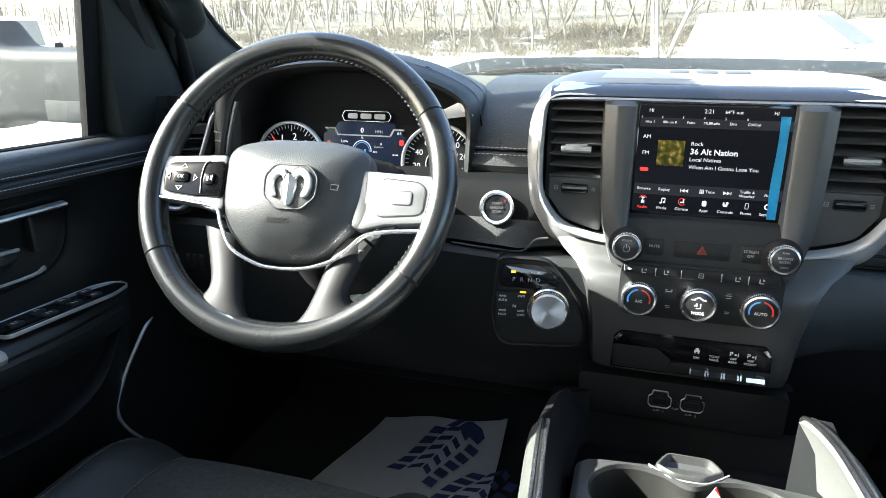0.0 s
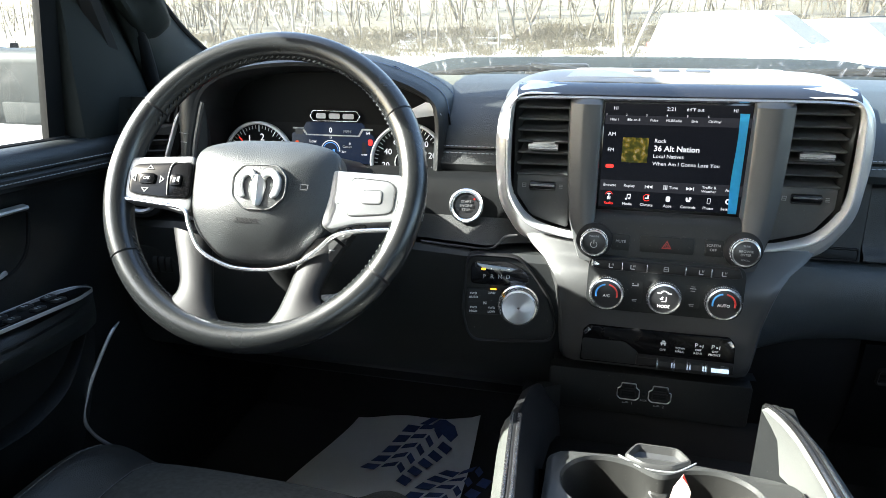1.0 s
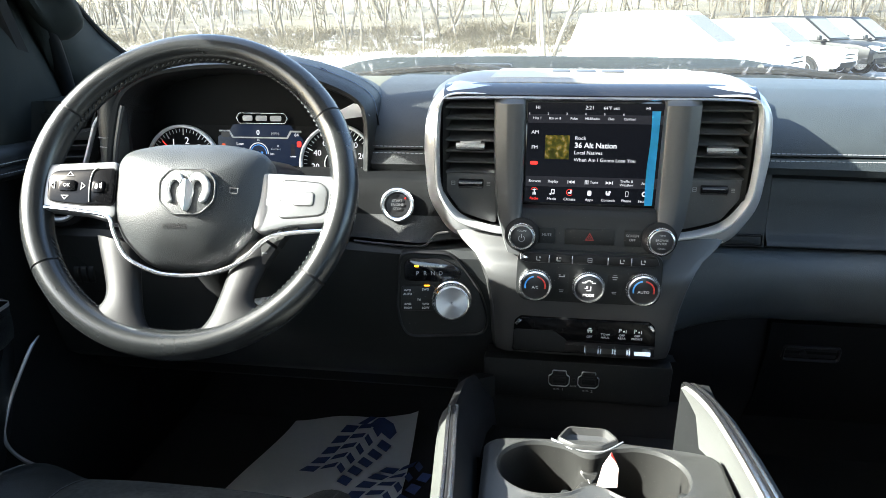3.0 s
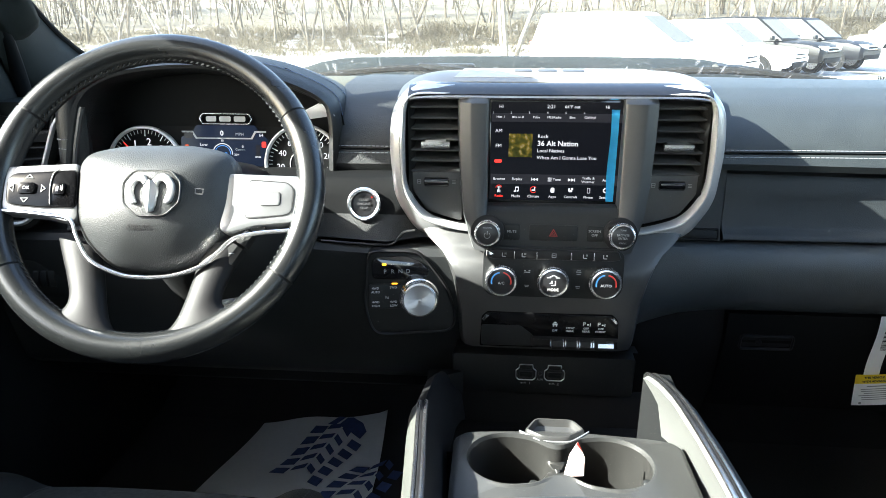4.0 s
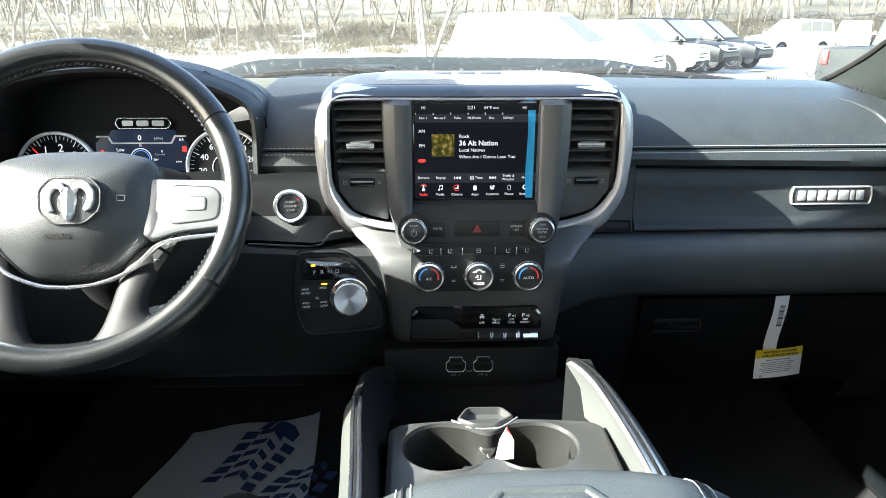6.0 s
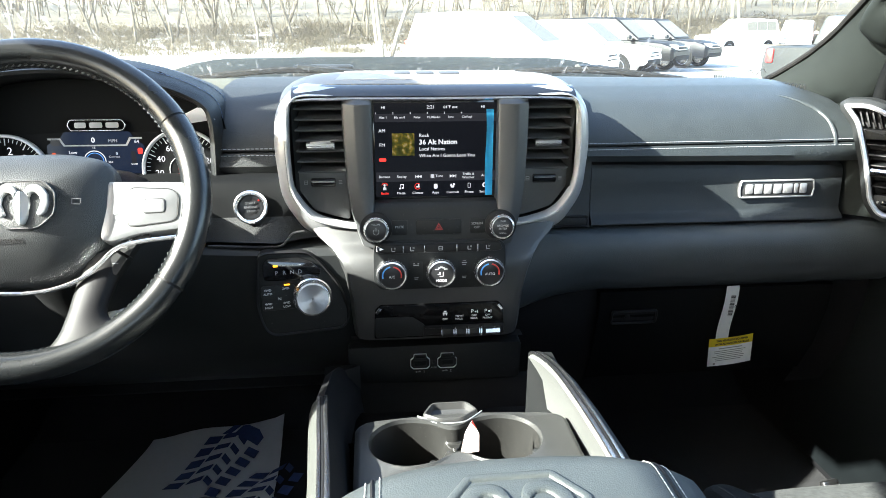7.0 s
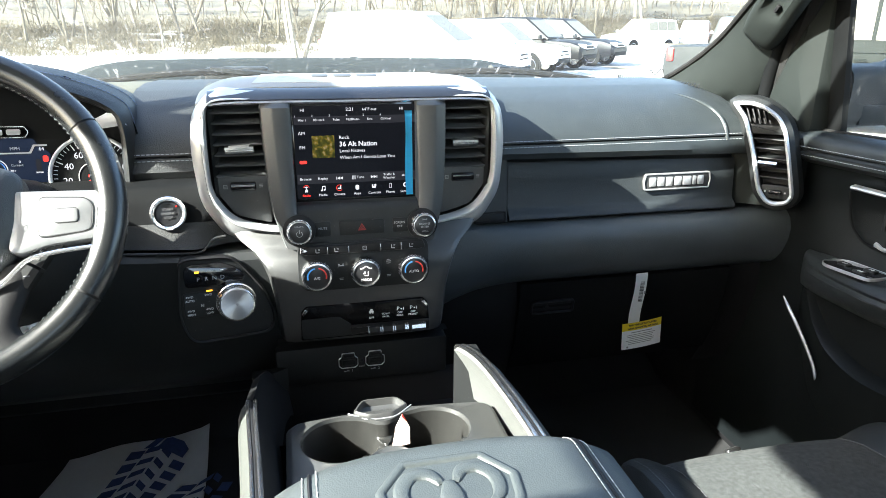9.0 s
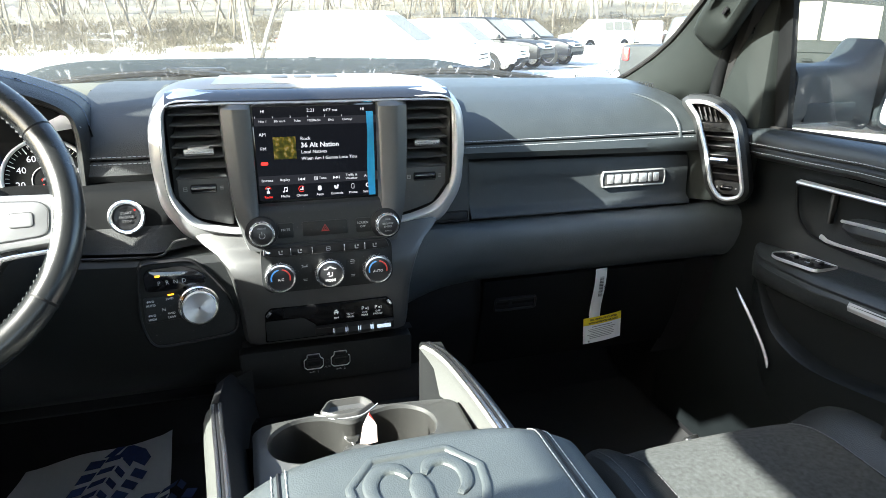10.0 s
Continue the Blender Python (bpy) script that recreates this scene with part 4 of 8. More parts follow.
# start button
sb = thing("start_button", "round black engine start button with a chrome ring", "start button", (-0.267, 0.985, 1.34))
M = panel(-0.267, 0.986, 1.340, 14, 6)
bm = bmesh.new()
ring(bm, disc(0.0242, 40), 0.0055, M, -0.012, 0.008, 0.002)
part("chrome_ring", bm, CHROME, sb, "satin chrome ring")
bm = bmesh.new()
plate(bm, disc(0.0186, 40), M, -0.012, 0.005, 0.002, dome=-0.002)
part("button", bm, KNOB_BLACK, sb)
F = M @ Matrix.Translation((0, 0, 0.0054))
lettering("START", 0.0050, F @ Matrix.Translation((0, 0.0058, 0)), PRINT_DIM, sb)
lettering("ENGINE", 0.0052, F, PRINT_DIM, sb)
lettering("STOP", 0.0050, F @ Matrix.Translation((0, -0.0058, 0)), PRINT_DIM, sb)
bars(M @ Matrix.Translation((0, 0, 0.0081)), [(0.0, -0.0215, 0.009, 0.003)], PRINT_GREY, sb)
bars(F, [(0.0115, 0.0095, 0.0022, 0.0022)], RED_GLOW, sb, "lamp")

# gear selector pod
gp = thing("gear_selector", "black gear selector pod with a spun metal rotary knob", "gear selector", (-0.195, 0.93, 1.22))
M = panel(-0.196, 0.934, 1.231, 8, 8)
out = rounded([(0.060, -0.066), (0.068, -0.040), (0.054, 0.004), (0.024, 0.046), (0.008, 0.056), (-0.052, 0.058), (-0.060, 0.048), (-0.066, -0.024), (-0.058, -0.056), (-0.046, -0.068)], 0.016, 5)
bm = bmesh.new()
ring(bm, out, 0.004, M, -0.03, 0.004, 0.0018)
part("pod_rim", bm, PLASTIC_DARK, gp)
bm = bmesh.new()
plate(bm, inset(out, 0.0035), M, -0.03, 0.0005, 0.001)
part("pod_face", bm, PLASTIC, gp)
bm = bmesh.new()
plate(bm, rounded([(-0.052, 0.016), (0.012, 0.013), (0.026, 0.018), (0.028, 0.028), (0.016, 0.040), (-0.002, 0.0475), (-0.046, 0.0485), (-0.053, 0.040)], 0.006), M, 0.0, 0.004, 0.0015)
part("gear_window", bm, PIANO, gp, "gloss black gear display")
F = M @ Matrix.Translation((0, 0, 0.0043))
for k, c in enumerate("PRND"):
    lettering(c, 0.0082, F @ Matrix.Translation((-0.034 + 0.0108 * k, 0.0265, 0)), PRINT_GREY, gp)
bars(F, [(-0.035, 0.037, 0.0062, 0.0028)], AMBER, gp, "amber_lamp")
bars(F, [(-0.034 + 0.0108 * k, 0.037, 0.0045, 0.0010) for k in (1, 2, 3)], PRINT_GREY, gp)
bm = bmesh.new()
plate(bm, rrect(0.047, 0.036, 0.004, 4, -0.0335, -0.0095), M, 0.0, 0.004, 0.0014)
part("drive_buttons", bm, PLASTIC, gp, "black four-button drive mode pad")
bars(F, [(-0.0335, -0.0095, 0.0004, 0.034), (-0.0335, -0.0095, 0.044, 0.0004)], PLASTIC_DARK, gp, "groove")
for a, b, u, v in (("4WD", "AUTO", -0.048, 0.0), ("2WD", "", -0.023, 0.001), ("4WD", "HIGH", -0.048, -0.020), ("4WD", "LOW", -0.023, -0.020)):
    lettering(a, 0.0044, F @ Matrix.Translation((u, v + 0.0025, 0)), PRINT, gp)
    if b:
        lettering(b, 0.0044, F @ Matrix.Translation((u, v - 0.0030, 0)), PRINT, gp)
lettering("N", 0.006, F @ Matrix.Translation((-0.0322, -0.011, 0)), PRINT, gp)
bars(F, [(-0.021, 0.0092, 0.008, 0.0020)], AMBER, gp, "amber_lamp")
K = M @ Matrix.Translation((0.0135, -0.0110, 0)) @ Matrix.Diagonal((0.87, 0.87, 1.0, 1.0))
bm = bmesh.new()
loft(bm, [[K @ Vector((r * math.cos(a), r * math.sin(a), z)) for a in [2 * math.pi * j / 48 for j in range(48)]] for r, z in ((0.0325, 0), (0.0325, 0.008), (0.0315, 0.010), (0.0300, 0.011), (0.0290, 0.020), (0.0275, 0.023), (0.0255, 0.0238))], closed=True, caps=True)
part("rotary_knob", bm, CHROME, gp, "bright rotary knob rim")
bm = bmesh.new()
loft(bm, [[K @ Vector((r * math.cos(a), r * math.sin(a), z)) for a in [2 * math.pi * j / 48 for j in range(48)]] for r, z in ((0.0252, 0.022), (0.0250, 0.0245), (0.018, 0.0243), (0.010, 0.0240), (0.002, 0.0238))], closed=True, caps=True)
part("knob_face", bm, SPUN, gp, "spun aluminium knob face")
bm = bmesh.new()
for j in range(72):
    a = 2 * math.pi * j / 72
    box(bm, K @ Matrix.Rotation(a, 4, "Z") @ Matrix.Translation((0.0289, 0, 0.0155)), 0.0010, 0.0009, 0.007)
part("knob_ribs", bm, CHROME, gp)

# ---- centre stack ----
cs = thing("centre_stack", "satin graphite centre stack with chrome edging, screen and knobs", "centre stack", (0, 0.96, 1.33))
A = pose(0, 0.96, 0, 90)          # X right, Y up, Z towards the cabin, 0.96 m ahead


def front(outline, y):
    return [(x, y, z) for x, z in outline]


outer = rounded([(0.192, 1.514), (-0.192, 1.514), (-0.222, 1.482), (-0.228, 1.43), (-0.222, 1.352), (-0.190, 1.300), (-0.128, 1.290), (0.128, 1.290), (0.190, 1.300), (0.222, 1.352), (0.228, 1.43), (0.222, 1.482)], 0.02, 5)
inner = rounded([(0.190, 1.499), (-0.190, 1.499), (-0.200, 1.486), (-0.203, 1.43), (-0.202, 1.372), (-0.176, 1.333), (-0.124, 1.318), (0.124, 1.318), (0.176, 1.333), (0.202, 1.372), (0.203, 1.43), (0.200, 1.486)], 0.02, 5)


def blend(f):
    return [(a[0] + (b[0] - a[0]) * f, a[1] + (b[1] - a[1]) * f) for a, b in zip(outer, inner)]


bm = bmesh.new()
loft(bm, [front(blend(f), y) for f, y in ((-0.05, 1.06), (0.0, 1.00), (0.06, 0.978), (0.22, 0.966), (0.48, 0.9605), (0.72, 0.9585), (0.76, 0.966))], closed=True)
part("outer_bezel", bm, SILVER, cs, "satin silver outer bezel")
bm = bmesh.new()
loft(bm, [front(blend(f), y) for f, y in ((0.74, 0.966), (0.75, 0.9575), (0.78, 0.9530), (0.83, 0.9510), (0.90, 0.9508), (0.95, 0.9530), (0.99, 0.958), (1.01, 0.964), (1.02, 0.99))], closed=True)
part("chrome_line", bm, EDGE_SILVER, cs, "satin chrome line round the vents and screen")
# hollow behind the screen and vents
bm = bmesh.new()
loft(bm, [front(inner, 0.962), front(inset(inner, 0.004), 1.02)], closed=True)
bm.faces.new([bm.verts.new(p) for p in front(inset(inner, 0.003), 1.019)])
part("vent_bay", bm, PLASTIC_DARK, cs)
# gloss black bar over the screen, and the bright plate on top with its raised mark plate
def bar_y(x):
    return 0.955 - 0.010 * (1 - (x / 0.2) ** 2)


def top_z(x):
    return 1.5155 - 0.030 * (abs(x) / 0.222) ** 8


bm = bmesh.new()
loft(bm, [[(x, bar_y(x) + dy, z + 0.30 * (top_z(x) - 1.5155)) for dy, z in ((0.04, 1.4985), (0.001, 1.4985), (0.0, 1.5005), (0.004, 1.505), (0.020, 1.5125), (0.030, 1.5140), (0.04, 1.512))] for x in span(-0.196, 0.196, 25)], closed=True, caps=True)
part("gloss_bar", bm, PIANO, cs, "gloss black bar above the screen")
bm = bmesh.new()
loft(bm, [[(x, bar_y(x) + dy, z + 0.30 * (top_z(x) - 1.5155)) for dy, z in ((0.03, 1.4945), (0.0, 1.4945), (-0.0025, 1.4965), (-0.001, 1.4988), (0.03, 1.4988))] for x in span(-0.196, 0.196, 25)], closed=True, caps=True)
part("chrome_edge", bm, CHROME, cs)
bm = bmesh.new()
loft(bm, [[(x, bar_y(x) + dy, top_z(x) + dz) for dy, dz in ((0.024, -0.006), (0.026, -0.001), (0.032, 0.001), (0.060, 0.0065), (0.095, 0.0095), (0.112, 0.006), (0.125, -0.03))] for x in span(-0.214, 0.214, 41)], caps=True)
part("top_plate", bm, TOP_SILVER, cs, "satin silver top plate")
bm = bmesh.new()
loft(bm, [[(x * w, bar_y(x) + dy, top_z(x) + dz) for dy, dz, w in ((0.040, -0.001, 1.0), (0.042, 0.0036, 0.985), (0.070, 0.0095, 0.93), (0.098, 0.0112, 0.90), (0.104, 0.004, 0.89))] for x in span(-0.140, 0.140, 17)], closed=True, caps=True)
part("raised_plate", bm, TOP_PALE, cs, "bright raised plate with a stamped mark")
for x, y, w, h in ((-0.036, 0, 0.024, 0.020), (-0.003, 0, 0.026, 0.020), (0.032, 0, 0.030, 0.020)):
    bm = bmesh.new()
    Mk = Matrix.Translation((-0.008, 1.020, 1.5248)) @ Matrix.Rotation(radians(7), 4, "X")
    plate(bm, rrect(w, h, 0.004, 2, x, y), Mk, 0.0, 0.0012, 0.0004)
    part("stamped_mark", bm, GRAPHITE, cs)


def pillar_piece(s):
    """The upright at the screen's side."""
    bm = bmesh.new()
    rows = []
    d = 0.0 if s < 0 else -0.005
    for z, xo, xi, y in ((1.496, 0.128, 0.0885, 0.944), (1.490, 0.130, 0.0885, 0.936), (1.44, 0.129, 0.0885, 0.931), (1.38, 0.126, 0.0885, 0.926), (1.345, 0.122, 0.0885, 0.921), (1.312, 0.113, 0.080, 0.915), (1.296, 0.108, 0.07, 0.915)):
        xi += d if z > 1.32 else 0.0
        rows.append([(s * xo, 1.005, z), (s * xo, y + 0.022, z), (s * (xo - 0.003), y + 0.010, z), (s * (xo - 0.016), y + 0.001, z), (s * (xo - 0.020), y, z), (s * (xi + 0.005), y + 0.001, z), (s * (xi + 0.001), y + 0.004, z), (s * xi, y + 0.008, z), (s * xi, 0.985, z)])
    loft(bm, rows, closed=True, caps=True)
    return part("screen_upright", bm, UPRIGHT, cs, "satin charcoal upright beside the screen")


pillar_piece(-1), pillar_piece(1)
bm = bmesh.new()
loft(bm, [[(x, y, z) for y, z in ((0.985, 1.356), (0.938, 1.3565), (0.932, 1.354), (0.926, 1.346), (0.918, 1.320), (0.916, 1.300), (0.922, 1.294), (0.99, 1.292))] for x in span(-0.093, 0.093, 9)], closed=True, caps=True)
part("chin", bm, PLASTIC_GREY, cs, "charcoal panel with the volume and tuning knobs")

# lower body with the climate controls
bm = bmesh.new()
rows = []
for z, w, y, yo in ((1.318, 0.190, 0.962, 1.00), (1.302, 0.176, 0.950, 1.00), (1.288, 0.156, 0.934, 1.00), (1.272, 0.142, 0.918, 1.00), (1.25, 0.134, 0.914, 1.00), (1.215, 0.128, 0.919, 1.00), (1.18, 0.126, 0.923, 1.0), (1.155, 0.124, 0.926, 1.0), (1.146, 0.123, 0.930, 1.0), (1.144, 0.122, 0.95, 1.0)):
    rows.append([(-w - 0.010, yo, z), (-w, y + 0.020, z), (-w + 0.006, y + 0.006, z), (-w + 0.018, y, z), (-0.05, y - 0.002, z), (0.05, y - 0.002, z), (w - 0.018, y, z), (w - 0.006, y + 0.006, z), (w, y + 0.020, z), (w + 0.010, yo, z)])
loft(bm, rows)
bmesh.ops.subdivide_edges(bm, edges=bm.edges, cuts=1, smooth=0.8)
part("lower_body", bm, GRAPHITE, cs, "satin graphite lower body")

# climate panel
C = panel(0.001, 0.9085, 1.270, 3)
out = rounded([(0.093, 0.028), (0.085, 0.036), (-0.085, 0.036), (-0.093, 0.028), (-0.094, -0.022), (-0.084, -0.034), (0.084, -0.034), (0.094, -0.022)], 0.008)
bm = bmesh.new()
plate(bm, out, C, -0.02, 0.0025, 0.0015)
part("climate_panel", bm, PLASTIC, cs, "black climate control panel")


def knob(parent, M, r, name, face, ring_mat=CHROME, h=0.016):
    bm = bmesh.new()
    ang = [2 * math.pi * j / 40 for j in range(40)]
    loft(bm, [[M @ Vector((q * math.cos(a), q * math.sin(a), z)) for a in ang] for q, z in ((r * 1.02, 0), (r * 1.02, 0.004), (r, 0.006), (r * 0.97, h - 0.002), (r * 0.94, h), (r * 0.84, h + 0.0006), (r * 0.81, h - 0.001))], closed=True, caps=True)
    k = part(name, bm, ring_mat, parent, "knob with a chrome rim and black face")
    bm = bmesh.new()
    plate(bm, disc(r * 0.825, 40), M, h - 0.004, h - 0.0004, 0.0008)
    part("knob_face", bm, face, k)
    bm = bmesh.new()
    for j in range(56):
        a = 2 * math.pi * j / 56
        box(bm, M @ Matrix.Rotation(a, 4, "Z") @ Matrix.Translation((r * 0.984, 0, h * 0.50)), 0.0010, 0.0009, h * 0.5)
    part("knob_ribs", bm, ring_mat, k)
    return k


def arc_bars(M, r, a0, a1, n, mat, parent, w=0.0022, name="scale"):
    bm = bmesh.new()
    pts = [M @ Vector((r * math.cos(radians(a0 + (a1 - a0) * k / n)), r * math.sin(radians(a0 + (a1 - a0) * k / n)), 0)) for k in range(n + 1)]
    tube(bm, pts, w / 2, 5)
    return part(name, bm, mat, parent)


for x, t1 in ((-0.0685, "A/C"), (0.0, "MODE"), (0.0685, "AUTO")):
    K = C @ Matrix.Translation((x, -0.0075, 0.0025))
    k = knob(cs, K, 0.0212 if x else 0.0206, "climate_knob", KNOB_BLACK)
    F = K @ Matrix.Translation((0, 0, 0.0158))
    lettering(t1, 0.0052, F @ Matrix.Translation((0, -0.002 if x else -0.0095, 0)), PRINT, k)
    if x:
        arc_bars(F, 0.0128, 100, 195, 8, BLUE_LIT, k)
        arc_bars(F, 0.0128, 80, -15, 8, RED_LIT, k)
    else:
        bars(F, [(-0.006, 0.0075, 0.005, 0.0010), (0.006, 0.0075, 0.005, 0.0010), (-0.003, 0.0092, 0.003, 0.0010), (0.003, 0.0092, 0.003, 0.0010), (0.0, 0.0105, 0.004, 0.0010), (-0.003, 0.000, 0.004, 0.0009), (0.0025, 0.000, 0.0009, 0.006), (0.0, -0.003, 0.005, 0.0009), (-0.002, 0.002, 0.002, 0.002)], PRINT, k)
for x, cells in ((-0.034, [(0, 0.0, 0.010, 0.002), (-0.003, 0.0022, 0.003, 0.0018), (0.003, 0.0022, 0.003, 0.0018)]), (0.034, [(0, 0.002, 0.009, 0.0016), (0, -0.001, 0.007, 0.0012), (0, 0.0045, 0.006, 0.001)])):
    F = C @ Matrix.Translation((x, 0.002, 0.0028))
    bars(F @ Matrix.Translation((0, 0, 0.0004)), [(q[0], q[1], q[2] * 0.8, q[3] * 0.6) for q in cells], PRINT_GREY, cs)
    bars(F @ Matrix.Translation((0, 0, 0.0004)), [(0, -0.0185, 0.006, 0.0008), (0, -0.0205, 0.005, 0.0008)], PRINT_GREY, cs)
    bm = bmesh.new()
    plate(bm, rrect(0.019, 0.030, 0.003, 3), F @ Matrix.Translation((0, -0.009, -0.001)), -0.001, 0.0008, 0.0004)
    part("climate_button", bm, PLASTIC, cs)
# row of keys over the knobs
B = C @ Matrix.Translation((0, 0.0275, 0.0025))
bm = bmesh.new()
plate(bm, rounded([(0.084, 0.0065), (-0.084, 0.0065), (-0.088, -0.004), (-0.080, -0.0065), (0.080, -0.0065), (0.088, -0.004)], 0.003), B, -0.004, 0.006, 0.002)
part("key_strip", bm, PLASTIC_DARK, cs)
for x in (-0.052, -0.0225, 0.0225, 0.052):
    bm = bmesh.new()
    plate(bm, rrect(0.0016, 0.010, 0.0006, 2, x, 0.0), B, 0.004, 0.008, 0.0005)
    part("key_divider", bm, CHROME, cs, "bright divider between keys")
for x in (-0.066, -0.040, 0.0, 0.040, 0.066):
    bars(B @ Matrix.Translation((x, 0, 0.0062)), [(-0.0018, 0.0, 0.0011, 0.0050), (0.0006, -0.0026, 0.0046, 0.0010), (0.0016, 0.0014, 0.0006, 0.0026), (0.0030, 0.0014, 0.0006, 0.0026)] if x else [(0, 0.0026, 0.005, 0.0007), (0, -0.0026, 0.005, 0.0007), (-0.0026, 0, 0.0007, 0.005), (0.0026, 0, 0.0007, 0.005), (0, 0, 0.004, 0.0007)], PRINT_GREY, cs)
bm = bmesh.new()
plate(bm, rounded([(-0.089, -0.003), (-0.078, 0.0005), (-0.089, 0.006)], 0.001), B, 0.0, 0.0065, 0.001)
part("key_divider", bm, CHROME, cs)

# knobs and keys under the screen
D = panel(0.0, 0.9195, 1.3235, 8)
for x, kind in ((-0.0875, 0), (0.0875, 1)):
    K = D @ Matrix.Translation((x, 0, 0.002))
    bm = bmesh.new()
    plate(bm, disc(0.0225, 36), K, -0.012, 0.001, 0.001)
    part("knob_seat", bm, PLASTIC_DARK, cs)
    k = knob(cs, K, 0.0170, "volume_knob" if not kind else "tuning_knob", KNOB_BLACK, h=0.018)
    F = K @ Matrix.Translation((0, 0, 0.0178))
    if kind:
        lettering("BROWSE", 0.0040, F @ Matrix.Translation((0, 0.0021, 0)), PRINT_GREY, k)
        lettering("ENTER", 0.0040, F @ Matrix.Translation((0, -0.0022, 0)), PRINT_GREY, k)
        lettering("TUNE", 0.0030, F @ Matrix.Translation((0, 0.0084, 0)), PRINT_GREY, k)
        lettering("SCROLL", 0.0028, F @ Matrix.Translation((0, -0.0084, 0)), PRINT_GREY, k)
    else:
        lettering("VOLUME", 0.0031, F @ Matrix.Translation((0, 0.0082, 0)), PRINT_GREY, k)
        arc_bars(F @ Matrix.Translation((0, -0.002, 0)), 0.004, 125, 415, 10, PRINT_GREY, k, 0.0007)
        bars(F, [(0, 0.0015, 0.0008, 0.005)], PRINT_GREY, k)
for x, w in ((-0.055, 0.022), (0.0, 0.064), (0.055, 0.022)):
    bm = bmesh.new()
    plate(bm, rrect(w, 0.021, 0.0025, 3, x, 0.0), D, -0.004, 0.0012, 0.0008)
    part("key", bm, PLASTIC, cs)
F = D @ Matrix.Translation((0, 0, 0.0014))
lettering("MUTE", 0.0048, F @ Matrix.Translation((-0.055, 0.001, 0)), PRINT_GREY, cs)
lettering("SCREEN", 0.0046, F @ Matrix.Translation((0.054, 0.0035, 0)), PRINT_GREY, cs)
lettering("OFF", 0.0046, F @ Matrix.Translation((0.054, -0.002, 0)), PRINT_GREY, cs)
bm = bmesh.new()
ring(bm, [(0.006, -0.0045), (0.0, 0.006), (-0.006, -0.0045)], 0.0012, F, 0, 0.0003, 0.0001)
ring(bm, [(0.0028, -0.0026), (0.0, 0.002), (-0.0028, -0.0026)], 0.0007, F, 0, 0.0003, 0.0001)
part("hazard_mark", bm, RED_PRINT, cs, "red warning triangle")

# switch bank under the climate panel
S = panel(0.001, 0.9175, 1.181, -4)
bm = bmesh.new()
out = rounded([(0.094, 0.018), (0.086, 0.0265), (-0.086, 0.0265), (-0.094, 0.018), (-0.096, -0.027), (0.097, -0.026)], 0.003)
plate(bm, out, S, -0.02, 0.002, 0.001)
part("switch_panel", bm, PAD_BLACK, cs, "gloss black switch panel")
bm = bmesh.new()
plate(bm, rounded([(-0.094, 0.008), (-0.040, 0.008), (-0.022, -0.006), (-0.020, -0.025), (-0.094, -0.025)], 0.004), S, 0.0, 0.0032, 0.0008)
part("blank_cover", bm, PLASTIC, cs)
bm = bmesh.new()
plate(bm, rounded([(-0.024, -0.008), (0.096, -0.008), (0.096, -0.0245), (-0.024, -0.0245)], 0.003), S, 0.0, 0.006, 0.003)
part("key_ledge", bm, PLASTIC_DARK, cs)
for k, x in enumerate((0.012, 0.031, 0.050, 0.071)):
    bm = bmesh.new()
    loft(bm, [[S @ Vector((x + dx, y, z)) for y, z in ((-0.0245, 0.004), (-0.0235, 0.010), (-0.018, 0.0125), (-0.011, 0.010), (-0.0085, 0.004))] for dx in (-0.0075, -0.0070, 0.0070, 0.0075)], caps=True)
    part("toggle_key", bm, PLASTIC, cs)
for x in (0.0025, 0.0205, 0.0235, 0.0395, 0.0425, 0.0585, 0.0615):
    bm = bmesh.new()
    loft(bm, [[S @ Vector((x + dx, y, z)) for y, z in ((-0.024, 0.004), (-0.0225, 0.0105), (-0.0175, 0.013), (-0.0115, 0.0105), (-0.0095, 0.004))] for dx in (-0.0009, 0.0009)], closed=True, caps=True)
    part("key_divider", bm, CHROME, cs, "bright divider between keys")
bm = bmesh.new()
loft(bm, [[S @ Vector((x, y, z)) for y, z in ((-0.024, 0.004), (-0.0225, 0.0105), (-0.0175, 0.013), (-0.0125, 0.0105), (-0.0105, 0.004))] for x in (0.068, 0.089)], closed=True, caps=True)
part("toggle_key", bm, CHROME, cs, "chrome toggle key")
for s in (-1, 1):
    bm = bmesh.new()
    plate(bm, rounded([(s * 0.083, 0.0225), (s * 0.088, 0.0245), (s * 0.0935, 0.0165), (s * 0.0905, 0.0135)][::s], 0.001), S, 0.0, 0.004, 0.001)
    part("bright_corner", bm, CHROME, cs)
F = S @ Matrix.Translation((0, 0, 0.0023))
for x, a, b in ((0.008, "", "OFF"), (0.029, "TOW/", "HAUL"), (0.051, "OFF", "REAR"), (0.071, "OFF", "FRONT")):
    if x > 0.04:
        lettering("P", 0.0085, F @ Matrix.Translation((x - 0.003, 0.0130, 0)), PRINT, cs)
        bars(F, [(x + 0.002, 0.0125, 0.0024, 0.0024), (x + 0.005, 0.0125, 0.001, 0.005)], PRINT, cs)
    elif not a:
        bars(F, [(x, 0.0115, 0.007, 0.0028), (x, 0.0145, 0.004, 0.002), (x - 0.002, 0.009, 0.0015, 0.002), (x + 0.002, 0.009, 0.0015, 0.002)], PRINT, cs)
    lettering(a, 0.0044, F @ Matrix.Translation((x, 0.0062, 0)), PRINT, cs) if a else None
    lettering(b, 0.0044, F @ Matrix.Translation((x, 0.0015, 0)), PRINT, cs)

